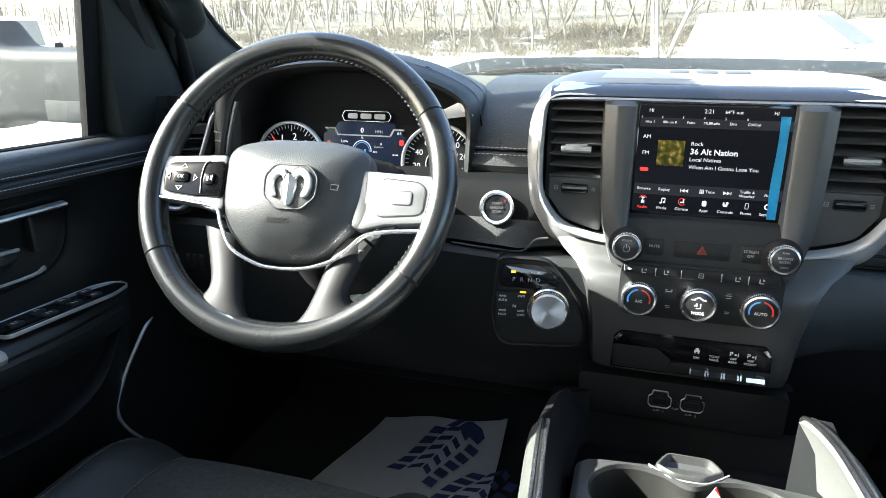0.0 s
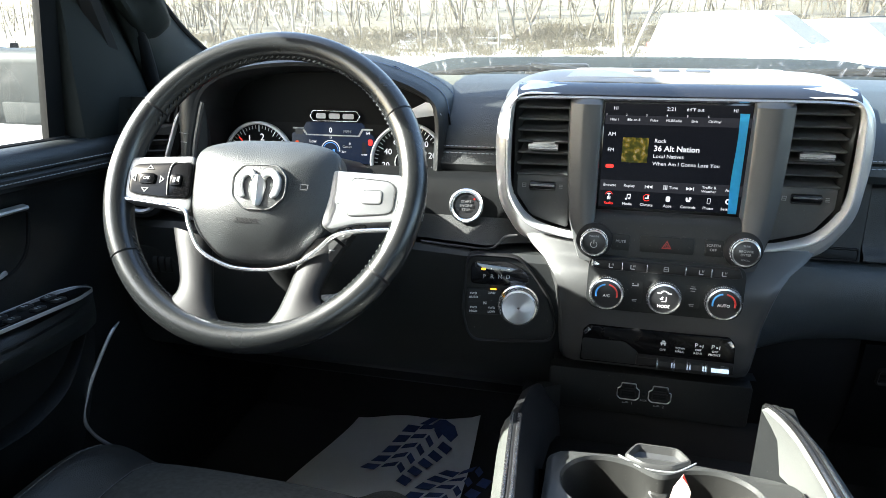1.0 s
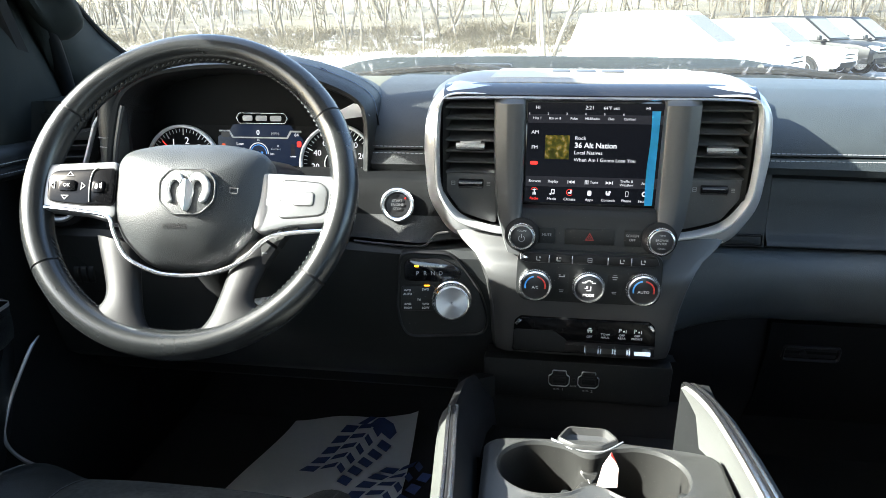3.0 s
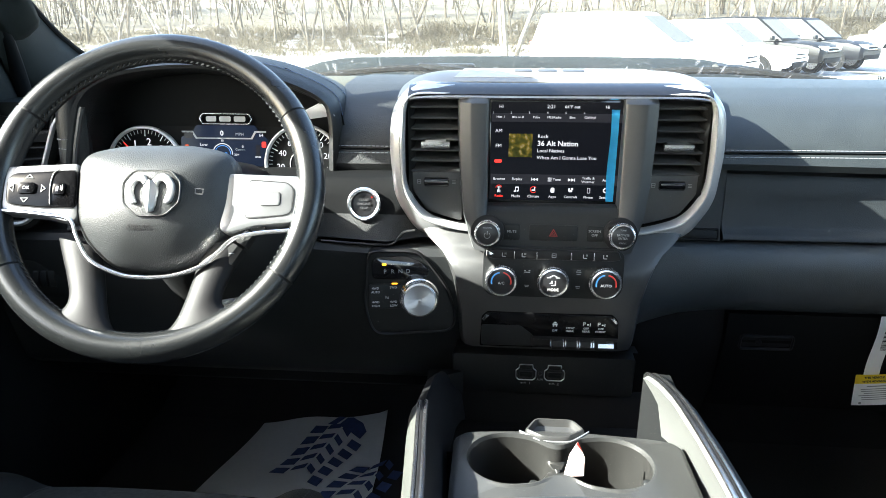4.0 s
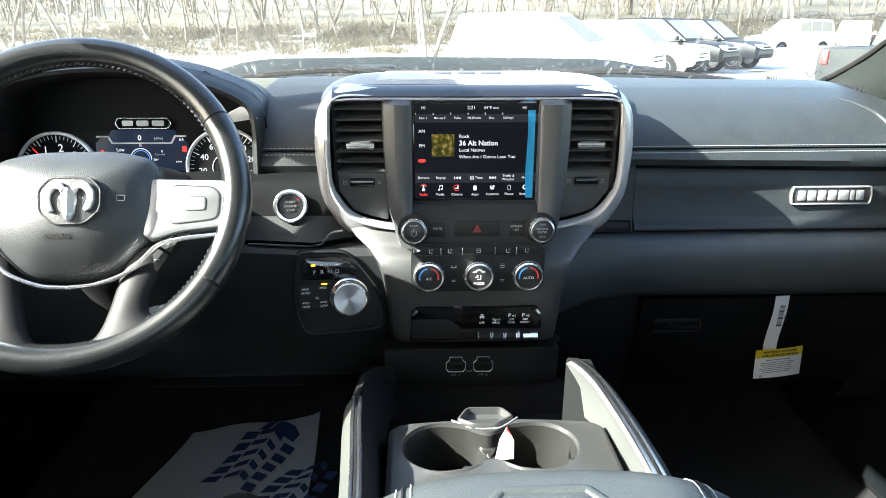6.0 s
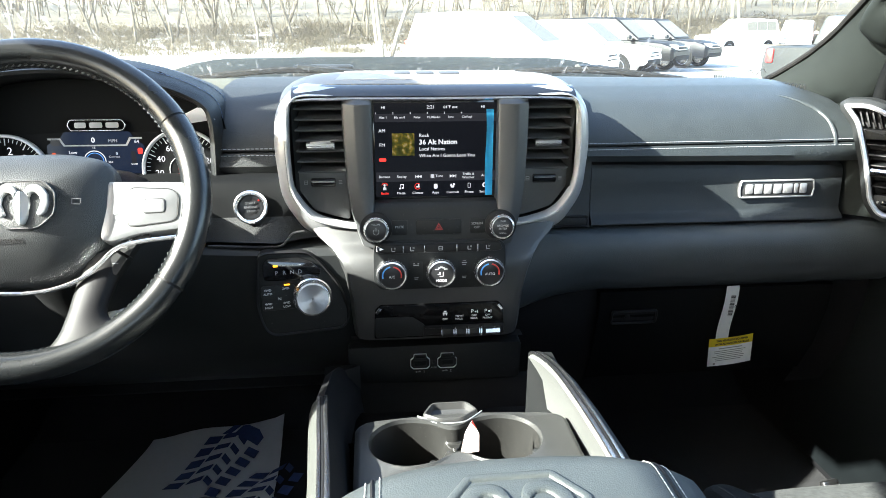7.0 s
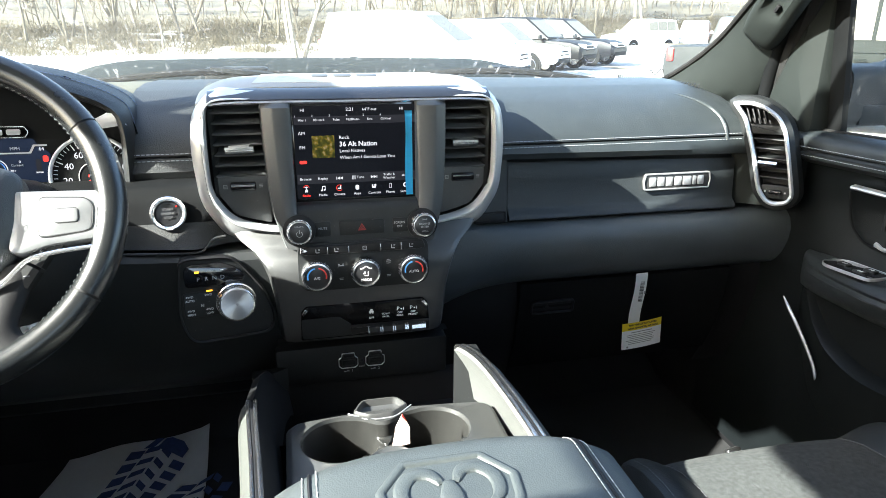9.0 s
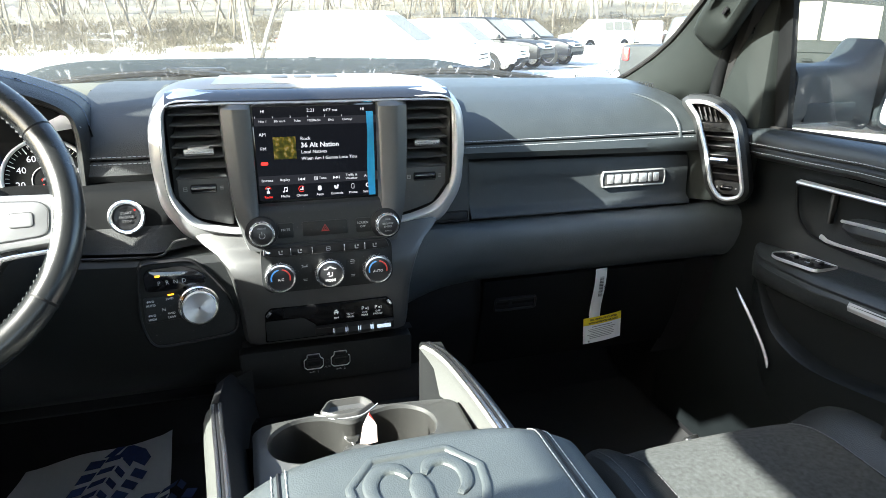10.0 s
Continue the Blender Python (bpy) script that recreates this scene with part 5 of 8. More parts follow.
# USB panel and the tray under it
U = panel(-0.002, 0.948, 1.092, -4)
bm = bmesh.new()
plate(bm, rrect(0.268, 0.066, 0.006), U, -0.03, 0.0, 0.002)
part("port_panel", bm, PLASTIC, cs, "black panel with two USB ports")
bm = bmesh.new()
loft(bm, [[(x, y, z) for y, z in ((0.93, 1.144), (0.955, 1.142), (0.975, 1.128))] for x in (-0.13, 0.13)])
part("panel_roof", bm, PLASTIC_DARK, cs)
for x, t in ((-0.024, "1"), (0.018, "2")):
    F = U @ Matrix.Translation((x, 0.004, 0))
    o = rounded([(0.010, 0.015), (-0.010, 0.015), (-0.011, 0.008), (-0.0155, 0.005), (-0.0155, -0.008), (-0.011, -0.013), (0.011, -0.013), (0.0155, -0.008), (0.0155, 0.005), (0.011, 0.008)], 0.002, 3)
    bm = bmesh.new()
    ring(bm, o, 0.0014, F, 0, 0.0016, 0.0005)
    part("port_outline", bm, BRUSHED, cs, "bright outline round the port")
    for cy, w, h in ((0.009, 0.014, 0.0042), (-0.003, 0.018, 0.0085)):
        bm = bmesh.new()
        ring(bm, rrect(w + 0.003, h + 0.003, 0.001, 2, 0, cy), 0.0015, F, -0.001, 0.0012, 0.0004)
        part("port_rim", bm, PLASTIC_GREY, cs)
        bm = bmesh.new()
        plate(bm, rrect(w, h, 0.0008, 2, 0, cy), F, -0.0008, 0.0004)
        plate(bm, rrect(w * 0.8, h * 0.25, 0.0004, 1, 0, cy), F, 0.0, 0.0010)
        part("usb_port", bm, PLASTIC_DARK, cs)
    bars(F, [(-0.003, -0.0185, 0.009, 0.0008), (-0.006, -0.0185, 0.002, 0.002), (-0.001, -0.0170, 0.003, 0.0008)], PRINT_GREY, cs)
    lettering(t, 0.006, F @ Matrix.Translation((0.006, -0.0185, 0.0002)), PRINT_GREY, cs)
lettering("AUX", 0.0045, U @ Matrix.Translation((-0.003, -0.0075, 0.0002)), PRINT_GREY, cs)
bm = bmesh.new()
ring(bm, disc(0.0035, 16, -0.003, 0.003), 0.001, U, -0.002, 0.001, 0.0003)
part("aux_socket", bm, PLASTIC_GREY, cs)

# ---- touch screen ----
ts = thing("touch_screen", "dark touch screen radio page with blue film strip", "touch screen", (0, 0.95, 1.425))
T = panel(0.0, 0.951, 1.4255, 1.5)
bm = bmesh.new()
plate(bm, rrect(0.186, 0.142, 0.004), T, -0.012, -0.001, 0.001)
part("screen_bezel", bm, PIANO, ts, "gloss black screen bezel")
bm = bmesh.new()
plate(bm, rrect(0.172, 0.130, 0.001, 1), T, -0.004, -0.0004)
part("display", bm, SCREEN_BG, ts)
bm = bmesh.new()
for y, h in ((0.0450, 0.011), (-0.0368, 0.0135)):
    plate(bm, rrect(0.170, h, 0.0005, 1, 0, y), T, -0.0004, -0.0002)
part("display_band", bm, SCREEN_BAND, ts)
F = T @ Matrix.Translation((0, 0, -0.00015))
def line(s, size, x, y, mat=SCREEN_WHITE, align="CENTER", bold=0.0):
    lettering(s, size, F @ Matrix.Translation((x, y, 0)), mat, ts, align, depth=0.00005, bold=bold)
line("HI", 0.0058, -0.073, 0.0590), line("2:21", 0.0066, -0.008, 0.0592), line("64\u00b0F out", 0.0056, 0.019, 0.0590), line("HI", 0.0056, 0.0640, 0.0590)
for k, t in enumerate("123456"):
    line(t, 0.0040, -0.0835 + 0.0236 * k, 0.0512)
line("Hits 1", 0.0046, -0.0735, 0.0455)
line("80s on 8", 0.0044, -0.0510, 0.0455), line("Pulse", 0.0044, -0.0270, 0.0455)
line("MLBRadio", 0.0044, -0.0040, 0.0455), line("Elvis", 0.0044, 0.0195, 0.0455), line("ClsVinyl", 0.0044, 0.0420, 0.0455)
line("AM", 0.0066, -0.0755, 0.0275), line("FM", 0.0066, -0.0755, 0.0078)
bars(F, [(-0.0755, -0.0125, 0.0098, 0.0045)], SCREEN_RED, ts, depth=0.00005)
line("Rock", 0.0068, -0.0245, 0.0206, align="LEFT")
line("36 Alt Nation", 0.0096, -0.0245, 0.0112, align="LEFT", bold=0.00018)
line("Local Natives", 0.0066, -0.0245, 0.0018, align="LEFT")
line("When Am I Gonna Lose You", 0.0066, -0.0245, -0.0075, align="LEFT")
bm = bmesh.new()
plate(bm, rrect(0.031, 0.031, 0.0002, 1, -0.0465, 0.0085), F, 0, 0.00006)
part("album_cover", bm, COVER, ts, "small olive and brown cover picture")
line("Browse", 0.0052, -0.0735, -0.0366), line("Replay", 0.0052, -0.0495, -0.0366), line("Tune", 0.0052, 0.0035, -0.0366), line("Traffic &", 0.0048, 0.0450, -0.0343), line("Weather", 0.0048, 0.0450, -0.0392), line("Audio", 0.0052, 0.070, -0.0366)
bm = bmesh.new()
for x, s in ((-0.0275, -1), (-0.0235, -1), (0.0205, 1), (0.0245, 1)):
    plate(bm, [(x + s * 0.002, -0.0368), (x - s * 0.002, -0.0346), (x - s * 0.002, -0.0390)][::s], F, 0, 0.00005)
plate(bm, rrect(0.0008, 0.0044, 0.0001, 1, -0.0302, -0.0368), F, 0, 0.00005)
plate(bm, rrect(0.0008, 0.0044, 0.0001, 1, 0.0272, -0.0368), F, 0, 0.00005)
for i in range(3):
    for j in range(4):
        plate(bm, rrect(0.0013, 0.0010, 0.0001, 1, -0.0078 + 0.0018 * i, -0.0346 - 0.0014 * j), F, 0, 0.00005)
part("icons", bm, SCREEN_WHITE, ts, smooth=False)
for t, x in (("Media", -0.0505), ("Climate", -0.0270), ("Apps", -0.0015), ("Controls", 0.0230), ("Phone", 0.0465), ("Settings", 0.0690)):
    line(t, 0.0050, x, -0.0602)
line("Radio", 0.0050, -0.0735, -0.0602, SCREEN_RED)
bm = bmesh.new()
def ico(x, y, w, h):
    plate(bm, rrect(w, h, min(w, h) * 0.3, 2, x, y), F, 0, 0.00005)
ico(-0.0735, -0.0510, 0.0012, 0.008), ico(-0.0750, -0.0535, 0.0010, 0.004), ico(-0.0720, -0.0535, 0.0010, 0.004), ico(-0.0735, -0.0480, 0.005, 0.0010)
ico(-0.0520, -0.0535, 0.0026, 0.0022), ico(-0.0482, -0.0528, 0.0026, 0.0022), ico(-0.0510, -0.0505, 0.0008, 0.006), ico(-0.0472, -0.0500, 0.0008, 0.006), ico(-0.0490, -0.0478, 0.0046, 0.0014)
ico(-0.0270, -0.0515, 0.005, 0.0016), ico(-0.0255, -0.0500, 0.0016, 0.005)
ico(-0.0015, -0.0512, 0.0052, 0.0070), ico(0.0225, -0.0520, 0.005, 0.003), ico(0.0245, -0.0490, 0.003, 0.003), ico(0.0205, -0.0500, 0.002, 0.004)
part("icons", bm, SCREEN_WHITE, ts, smooth=False)
bm = bmesh.new()
ring(bm, disc(0.0036, 16, 0.0690, -0.0505), 0.0016, F, 0, 0.00005, 0.00001)
ring(bm, rrect(0.0040, 0.0072, 0.0008, 2, 0.0465, -0.0510), 0.0005, F, 0, 0.00005, 0.00001)
part("icons", bm, SCREEN_WHITE, ts, smooth=False)
arc_bars(F @ Matrix.Translation((-0.0270, -0.0508, 0)), 0.0042, 40, 320, 14, SCREEN_RED, ts, 0.0007, "icons")
arc_bars(F @ Matrix.Translation((-0.0735, -0.0495, 0)), 0.0042, 10, 170, 8, SCREEN_RED, ts, 0.0006, "icons")
bm = bmesh.new()
loft(bm, [[T @ Vector((x, y, 0.0004 + 0.0008 * max(0, (x - 0.075) / 0.007) ** 2)) for x in (0.0692 + 0.0008 * math.sin(y * 60), 0.0715, 0.0740, 0.0770, 0.0795)] for y in span(-0.0655, 0.056, 12)])
bmesh.ops.solidify(bm, geom=bm.faces, thickness=0.00015)
part("film_strip", bm, BLUE_FILM, ts, "strip of blue protective film")


# ---- centre vents ----
def centre_vent(s):
    v = thing("air_vent", "black air vent with horizontal slats and bright tab", "air vent", (s * 0.163, 0.97, 1.42), "centre vents")
    for k in range(7):
        z = 1.4815 - 0.0146 * k
        bm = bmesh.new()
        loft(bm, [[(s * x, y, z + dz) for y, dz in ((0.968, -0.0008), (0.9672, 0.0006), (0.9685, 0.0019), (0.985, 0.0058), (1.004, 0.0090), (1.004, 0.0065), (0.970, -0.0018))] for x in (0.128, 0.197)], closed=True, caps=True)
        part("slat", bm, VENT_PLASTIC, v)
    for x in (0.142, 0.158, 0.174):
        bm = bmesh.new()
        box(bm, pose(s * x, 1.009, 1.436), 0.0016, 0.02, 0.105)
        part("vane", bm, PLASTIC_DARK, v)
    bm = bmesh.new()
    loft(bm, [[(s * 0.160 + dx * w, y, 1.434 + z) for dx, z in ((-1, -0.003), (-0.8, 0.004), (0.8, 0.004), (1, -0.003), (0.8, -0.0055), (-0.8, -0.0055))] for y, w in ((0.985, 0.015), (0.962, 0.0175), (0.958, 0.0165))], closed=True, caps=True)
    part("vent_tab", bm, VENT_PLASTIC, v)
    bm = bmesh.new()
    loft(bm, [[(s * 0.160 + dx, y, 1.434 + z) for y, z in ((0.962, -0.0055), (0.954, -0.0055), (0.9535, -0.0030), (0.9555, -0.0018), (0.9530, -0.0006), (0.9545, 0.0022), (0.962, 0.0025))] for dx in (-0.0190, -0.0165, 0.0165, 0.0190)], closed=True, caps=True)
    part("bright_edge", bm, CHROME, v, "bright lip of the vent tab")
    # shut-off plate with thumb wheel
    bm = bmesh.new()
    o = rounded([(s * 0.124, 1.395), (s * 0.1985, 1.395), (s * 0.1990, 1.374), (s * 0.174, 1.337), (s * 0.150, 1.329), (s * 0.124, 1.322)][::-s], 0.006)
    plate(bm, o, pose(0, 0.974, 0, 90), -0.01, 0.004, 0.0015)
    part("shutoff_plate", bm, VENT_PLASTIC, v)
    bm = bmesh.new()
    loft(bm, [[(s * 0.160 + dx, 0.969 - 0.006 * math.cos(a) * w, 1.3785 + 0.0065 * math.sin(a) * w) for a in [radians(-100 + 25 * k) for k in range(9)]] for dx, w in ((-0.0175, 0.7), (-0.016, 1), (0.016, 1), (0.0175, 0.7))], closed=True, caps=True)
    part("thumb_wheel", bm, PIANO, v)
    bm = bmesh.new()
    tube(bm, [(s * 0.160 - 0.016, 0.9625, 1.3815), (s * 0.160 + 0.016, 0.9625, 1.3815)], 0.0009, 6)
    part("bright_line", bm, BRUSHED, v)
    F = pose(s * 0.160, 0.9698, 1.3785, 90)
    bars(F, [(-0.0245, 0, 0.005, 0.0008), (-0.0245, 0.0025, 0.005, 0.0008), (-0.0245, -0.0025, 0.005, 0.0008), (-0.0268, 0, 0.0008, 0.006), (-0.0222, 0, 0.0008, 0.006), (0.024, 0.002, 0.005, 0.0009), (0.024, 0, 0.005, 0.0009), (0.024, -0.002, 0.005, 0.0009)], PRINT_GREY, v)
    # inner wall of the bay
    bm = bmesh.new()
    loft(bm, [[(s * x, y, z) for x, y in ((0.1975, 0.962), (0.191, 0.975), (0.190, 1.01))] for z in (1.345, 1.487)])
    part("vent_wall", bm, PLASTIC_GREY, v)
    return v


centre_vent(-1), centre_vent(1)

# ---- instrument cluster and its hood ----
ic = thing("instrument_cluster", "instrument cluster with two round gauges and blue display", "instrument cluster", (-0.495, 1.06, 1.41))
hood_path = [(-0.328, 1.034, 1.330), (-0.323, 1.034, 1.400), (-0.323, 1.036, 1.456), (-0.336, 1.036, 1.482), (-0.378, 1.030, 1.504), (-0.440, 1.022, 1.522), (-0.515, 1.016, 1.530), (-0.590, 1.008, 1.526), (-0.645, 0.998, 1.512), (-0.678, 0.990, 1.486), (-0.694, 0.984, 1.440), (-0.704, 0.980, 1.395), (-0.712, 0.980, 1.34)]
HP = smooth_line(hood_path, 5)
mid = Vector((-0.50, 1.02, 1.40))
bm = bmesh.new()
rows = []
for p in HP:
    o = Vector((p.x - mid.x, 0, p.z - mid.z))
    o = Vector((o.x * 0.75, 0, o.z * 1.3)).normalized()
    rise = max(0.0, o.z)
    rows.append([p + Vector((0, 0.24, -0.055)) * (0.75 + 0.25 * rise) + o * 0.022, p + Vector((0, 0.14, -0.010)) * (0.8 + 0.2 * rise) + o * 0.018, p + o * 0.013 + Vector((0, 0.075, 0.004 * rise)), p + o * 0.011 + Vector((0, 0.035, 0.002)), p + o * 0.008 + Vector((0, 0.012, 0)), p + o * 0.002, p - o * 0.003 + Vector((0, 0.002, 0)), p - o * 0.007 + Vector((0, 0.010, 0)), p - o * 0.012 + Vector((0, 0.03, 0)), p - o * 0.020 + Vector((0, 0.085, 0))])
loft(bm, rows)
part("hood", bm, HOOD_LEATHER, ic, "padded black leather cluster hood")
bm = bmesh.new()
for a in (2, 3):
    stitches(bm, [r[a] + Vector((0, 0, 0.0008)) for r in rows[8:52]])
part("stitching", bm, THREAD_BLUE, ic, "blue-grey double stitching")
bm = bmesh.new()
tube(bm, [r[7] + Vector((0, -0.002, 0)) for r in rows[46:62]], 0.0042, 8)
part("inner_edge", bm, GRAPHITE, ic)
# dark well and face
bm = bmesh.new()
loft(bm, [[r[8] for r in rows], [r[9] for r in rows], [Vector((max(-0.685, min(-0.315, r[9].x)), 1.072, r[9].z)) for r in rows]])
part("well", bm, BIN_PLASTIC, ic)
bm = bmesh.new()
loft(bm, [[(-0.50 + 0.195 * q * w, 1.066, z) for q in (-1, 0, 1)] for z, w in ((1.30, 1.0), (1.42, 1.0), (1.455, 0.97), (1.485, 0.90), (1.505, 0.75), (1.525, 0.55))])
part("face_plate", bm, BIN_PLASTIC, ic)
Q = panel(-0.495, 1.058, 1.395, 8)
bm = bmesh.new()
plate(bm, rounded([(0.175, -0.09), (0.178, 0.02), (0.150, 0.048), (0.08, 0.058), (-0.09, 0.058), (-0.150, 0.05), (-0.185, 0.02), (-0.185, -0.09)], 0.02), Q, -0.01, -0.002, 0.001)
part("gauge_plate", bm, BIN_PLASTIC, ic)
# centre display
bm = bmesh.new()
plate(bm, rounded([(0.066, -0.07), (0.066, 0.024), (0.052, 0.036), (0.046, 0.045), (-0.046, 0.045), (-0.052, 0.036), (-0.072, 0.026), (-0.072, -0.07)], 0.002, 2), Q, -0.004, 0.0)
part("display", bm, CLUSTER_BG, ic, "dim blue driver display")
F = Q @ Matrix.Translation((0, 0, 0.0003))
bm = bmesh.new()
plate(bm, rounded([(0.064, 0.0365), (0.046, 0.0365), (0.040, 0.026), (-0.046, 0.026), (-0.052, 0.036), (-0.07, 0.036), (-0.07, 0.0335), (-0.054, 0.0335), (-0.048, 0.0240), (0.042, 0.0240), (0.048, 0.034), (0.064, 0.034)][::-1], 0.0003, 1), F, 0, 0.0002)
part("display_line", bm, PRINT_GREY, ic)
lettering("0", 0.011, F @ Matrix.Translation((-0.006, 0.0325, 0)), SCREEN_WHITE, ic, bold=0.0002)
lettering("MPH", 0.0065, F @ Matrix.Translation((0.022, 0.0312, 0)), PRINT_GREY, ic)
lettering("64", 0.0072, F @ Matrix.Translation((0.056, 0.0300, 0)), SCREEN_WHITE, ic)
lettering("Low", 0.0068, F @ Matrix.Translation((-0.036, 0.0150, 0)), SCREEN_WHITE, ic)
lettering("Range", 0.0050, F @ Matrix.Translation((-0.034, 0.0085, 0)), PRINT_GREY, ic)
lettering("13.8", 0.0085, F @ Matrix.Translation((-0.006, 0.0005, 0)), SCREEN_BLUE, ic)
lettering("Avg MPG", 0.0046, F @ Matrix.Translation((-0.006, -0.0055, 0)), SCREEN_BLUE, ic)
lettering("15", 0.0046, F @ Matrix.Translation((-0.006, 0.0215, 0)), SCREEN_WHITE, ic)
lettering("30+", 0.0050, F @ Matrix.Translation((0.016, 0.0, 0)), SCREEN_WHITE, ic)
lettering("0", 0.0056, F @ Matrix.Translation((0.026, 0.0125, 0)), SCREEN_WHITE, ic)
lettering("Current", 0.0048, F @ Matrix.Translation((0.022, 0.0080, 0)), PRINT_GREY, ic)
arc_bars(F @ Matrix.Translation((-0.006, 0.0015, 0)), 0.0155, -5, 185, 18, SCREEN_WHITE, ic, 0.0014)
arc_bars(F @ Matrix.Translation((-0.006, 0.0015, 0)), 0.0125, -5, 185, 18, SCREEN_BLUE, ic, 0.0008)
bars(F, [(-0.063, 0.012, 0.006, 0.006)], SCREEN_RED_DIM, ic, "fuel_icon")
bars(F, [(-0.059, 0.030, 0.014, 0.010)], SCREEN_BAND, ic, "display_tile")
bars(F, [(0.050, 0.006, 0.007, 0.020)], SCREEN_BAND, ic, "fuel_bar")
bars(F, [(0.050, -0.003, 0.009, 0.002)], SCREEN_WHITE, ic, "fuel_bar")
# badge over the display: a bright rim round a plain mark
B = Q @ Matrix.Translation((0.003, 0.0545, 0.004))
bm = bmesh.new()
ring(bm, rounded([(0.042, 0), (0.037, 0.0085), (-0.037, 0.0085), (-0.042, 0), (-0.037, -0.0085), (0.037, -0.0085)], 0.003), 0.0016, B, -0.004, 0.002, 0.0006)
part("badge_rim", bm, CHROME, ic, "bright rim of the badge")
bars(B, [(-0.023, 0, 0.016, 0.008), (-0.001, 0, 0.018, 0.008), (0.022, 0, 0.018, 0.008)], SPOKE_SILVER, ic, "badge_mark", 0.001)


def gauge(cx, cy, r, nums, needle, first=222, sweep=264):
    G = Q @ Matrix.Translation((cx, cy, 0.001))
    bm = bmesh.new()
    ring(bm, disc(r, 64), r * 0.075, G, -0.004, 0.006, 0.002)
    g = part("gauge_ring", bm, BRIGHT_RING, ic, "pale metal gauge ring")
    bm = bmesh.new()
    plate(bm, disc(r * 0.93, 64), G, -0.004, 0.0)
    part("dial", bm, BIN_PLASTIC, g)
    F = G @ Matrix.Translation((0, 0, 0.0003))
    bm = bmesh.new()
    n = 40
    for k in range(n + 1):
        a = radians(first - sweep * k / n)
        ln = 0.16 if k % 5 == 0 else 0.09
        box(bm, F @ Matrix.Rotation(a, 4, "Z") @ Matrix.Translation((r * (0.90 - ln / 2), 0, 0)), r * ln, r * (0.022 if k % 5 == 0 else 0.012), 0.0004)
    part("scale", bm, PRINT, g, smooth=False)
    for k, t in enumerate(nums):
        a = radians(first - sweep * k / (len(nums) - 1))
        if t:
            lettering(t, r * (0.21 if len(nums) > 8 else 0.26), F @ Matrix.Translation((r * 0.60 * math.cos(a), r * 0.60 * math.sin(a), 0)), SCREEN_WHITE, g)
    bm = bmesh.new()
    ring(bm, disc(r * 0.36, 32), r * 0.02, F, 0, 0.0006, 0.0002)
    part("inner_ring", bm, PRINT_GREY, g)
    bm = bmesh.new()
    a = radians(needle)
    H = F @ Matrix.Rotation(a, 4, "Z")
    loft(bm, [[H @ Vector((x, y, z)) for y, z in ((-w, 0.002), (0, 0.003), (w, 0.002))] for x, w in ((r * 0.05, r * 0.03), (r * 0.80, r * 0.012))])
    part("needle", bm, SCREEN_RED, g, "red needle")
    bm = bmesh.new()
    plate(bm, disc(r * 0.12, 24), F, 0, 0.005, 0.002)
    part("needle_cap", bm, PIANO, g)
    return G


gauge(-0.130, -0.019, 0.062, ["0", "1", "2", "3", "4", "5", "6", "7"], 133, 152, 252)
G = gauge(0.122, -0.013, 0.061, ["", "20", "40", "60", "80", "100", "120", "140", "160"], 221, 220.5, 267)
bars(G @ Matrix.Translation((0, 0, 0.0008)), [(0.0, 0.0, 0.006, 0.006), (-0.006, 0.002, 0.006, 0.004)], SCREEN_RED, ic, "warning_lamp")
bars(Q @ Matrix.Translation((0, 0, 0.0006)), [(0.060, 0.016, 0.007, 0.009)], SCREEN_RED, ic, "warning_lamp")
# pale bent sheet added in place of a sunlit spot by the right gauge
bm = bmesh.new()
loft(bm, [[Q @ Vector(p) for p in r] for r in (((0.110, 0.052, 0.006), (0.140, 0.056, 0.012), (0.168, 0.060, 0.010)), ((0.116, 0.060, 0.022), (0.142, 0.070, 0.026), (0.165, 0.066, 0.020)), ((0.155, 0.078, 0.030), (0.166, 0.076, 0.030), (0.178, 0.060, 0.024)))])
bmesh.ops.subdivide_edges(bm, edges=bm.edges, cuts=2, smooth=0.5)
bmesh.ops.solidify(bm, geom=bm.faces, thickness=0.0003)
fs = tagged(finish("sun_spot_sheet", bm, PAPER), "pale added sheet standing in for a sunlit spot at the gauge edge", "film")
# column shroud
bm = bmesh.new()
loft(bm, [[(-0.47 + w * math.cos(a), y, z + h * math.sin(a)) for a in [2 * math.pi * k / 24 for k in range(24)]] for y, z, w, h in ((0.83, 1.37, 0.055, 0.058), (0.86, 1.345, 0.085, 0.085), (0.93, 1.300, 0.105, 0.118), (1.03, 1.265, 0.105, 0.125))], closed=True, caps=True)
sh = tagged(finish("column_shroud", bm, PLASTIC), "black plastic steering column shroud", "column shroud")

# ---- steering wheel ----
sw = thing("steering_wheel", "black leather steering wheel with silver spokes", "steering wheel", (-0.472, 0.79, 1.402))
W = panel(-0.471, 0.789, 1.405, 32.0, 5.2)
RW, TW = 0.1810, 0.0172


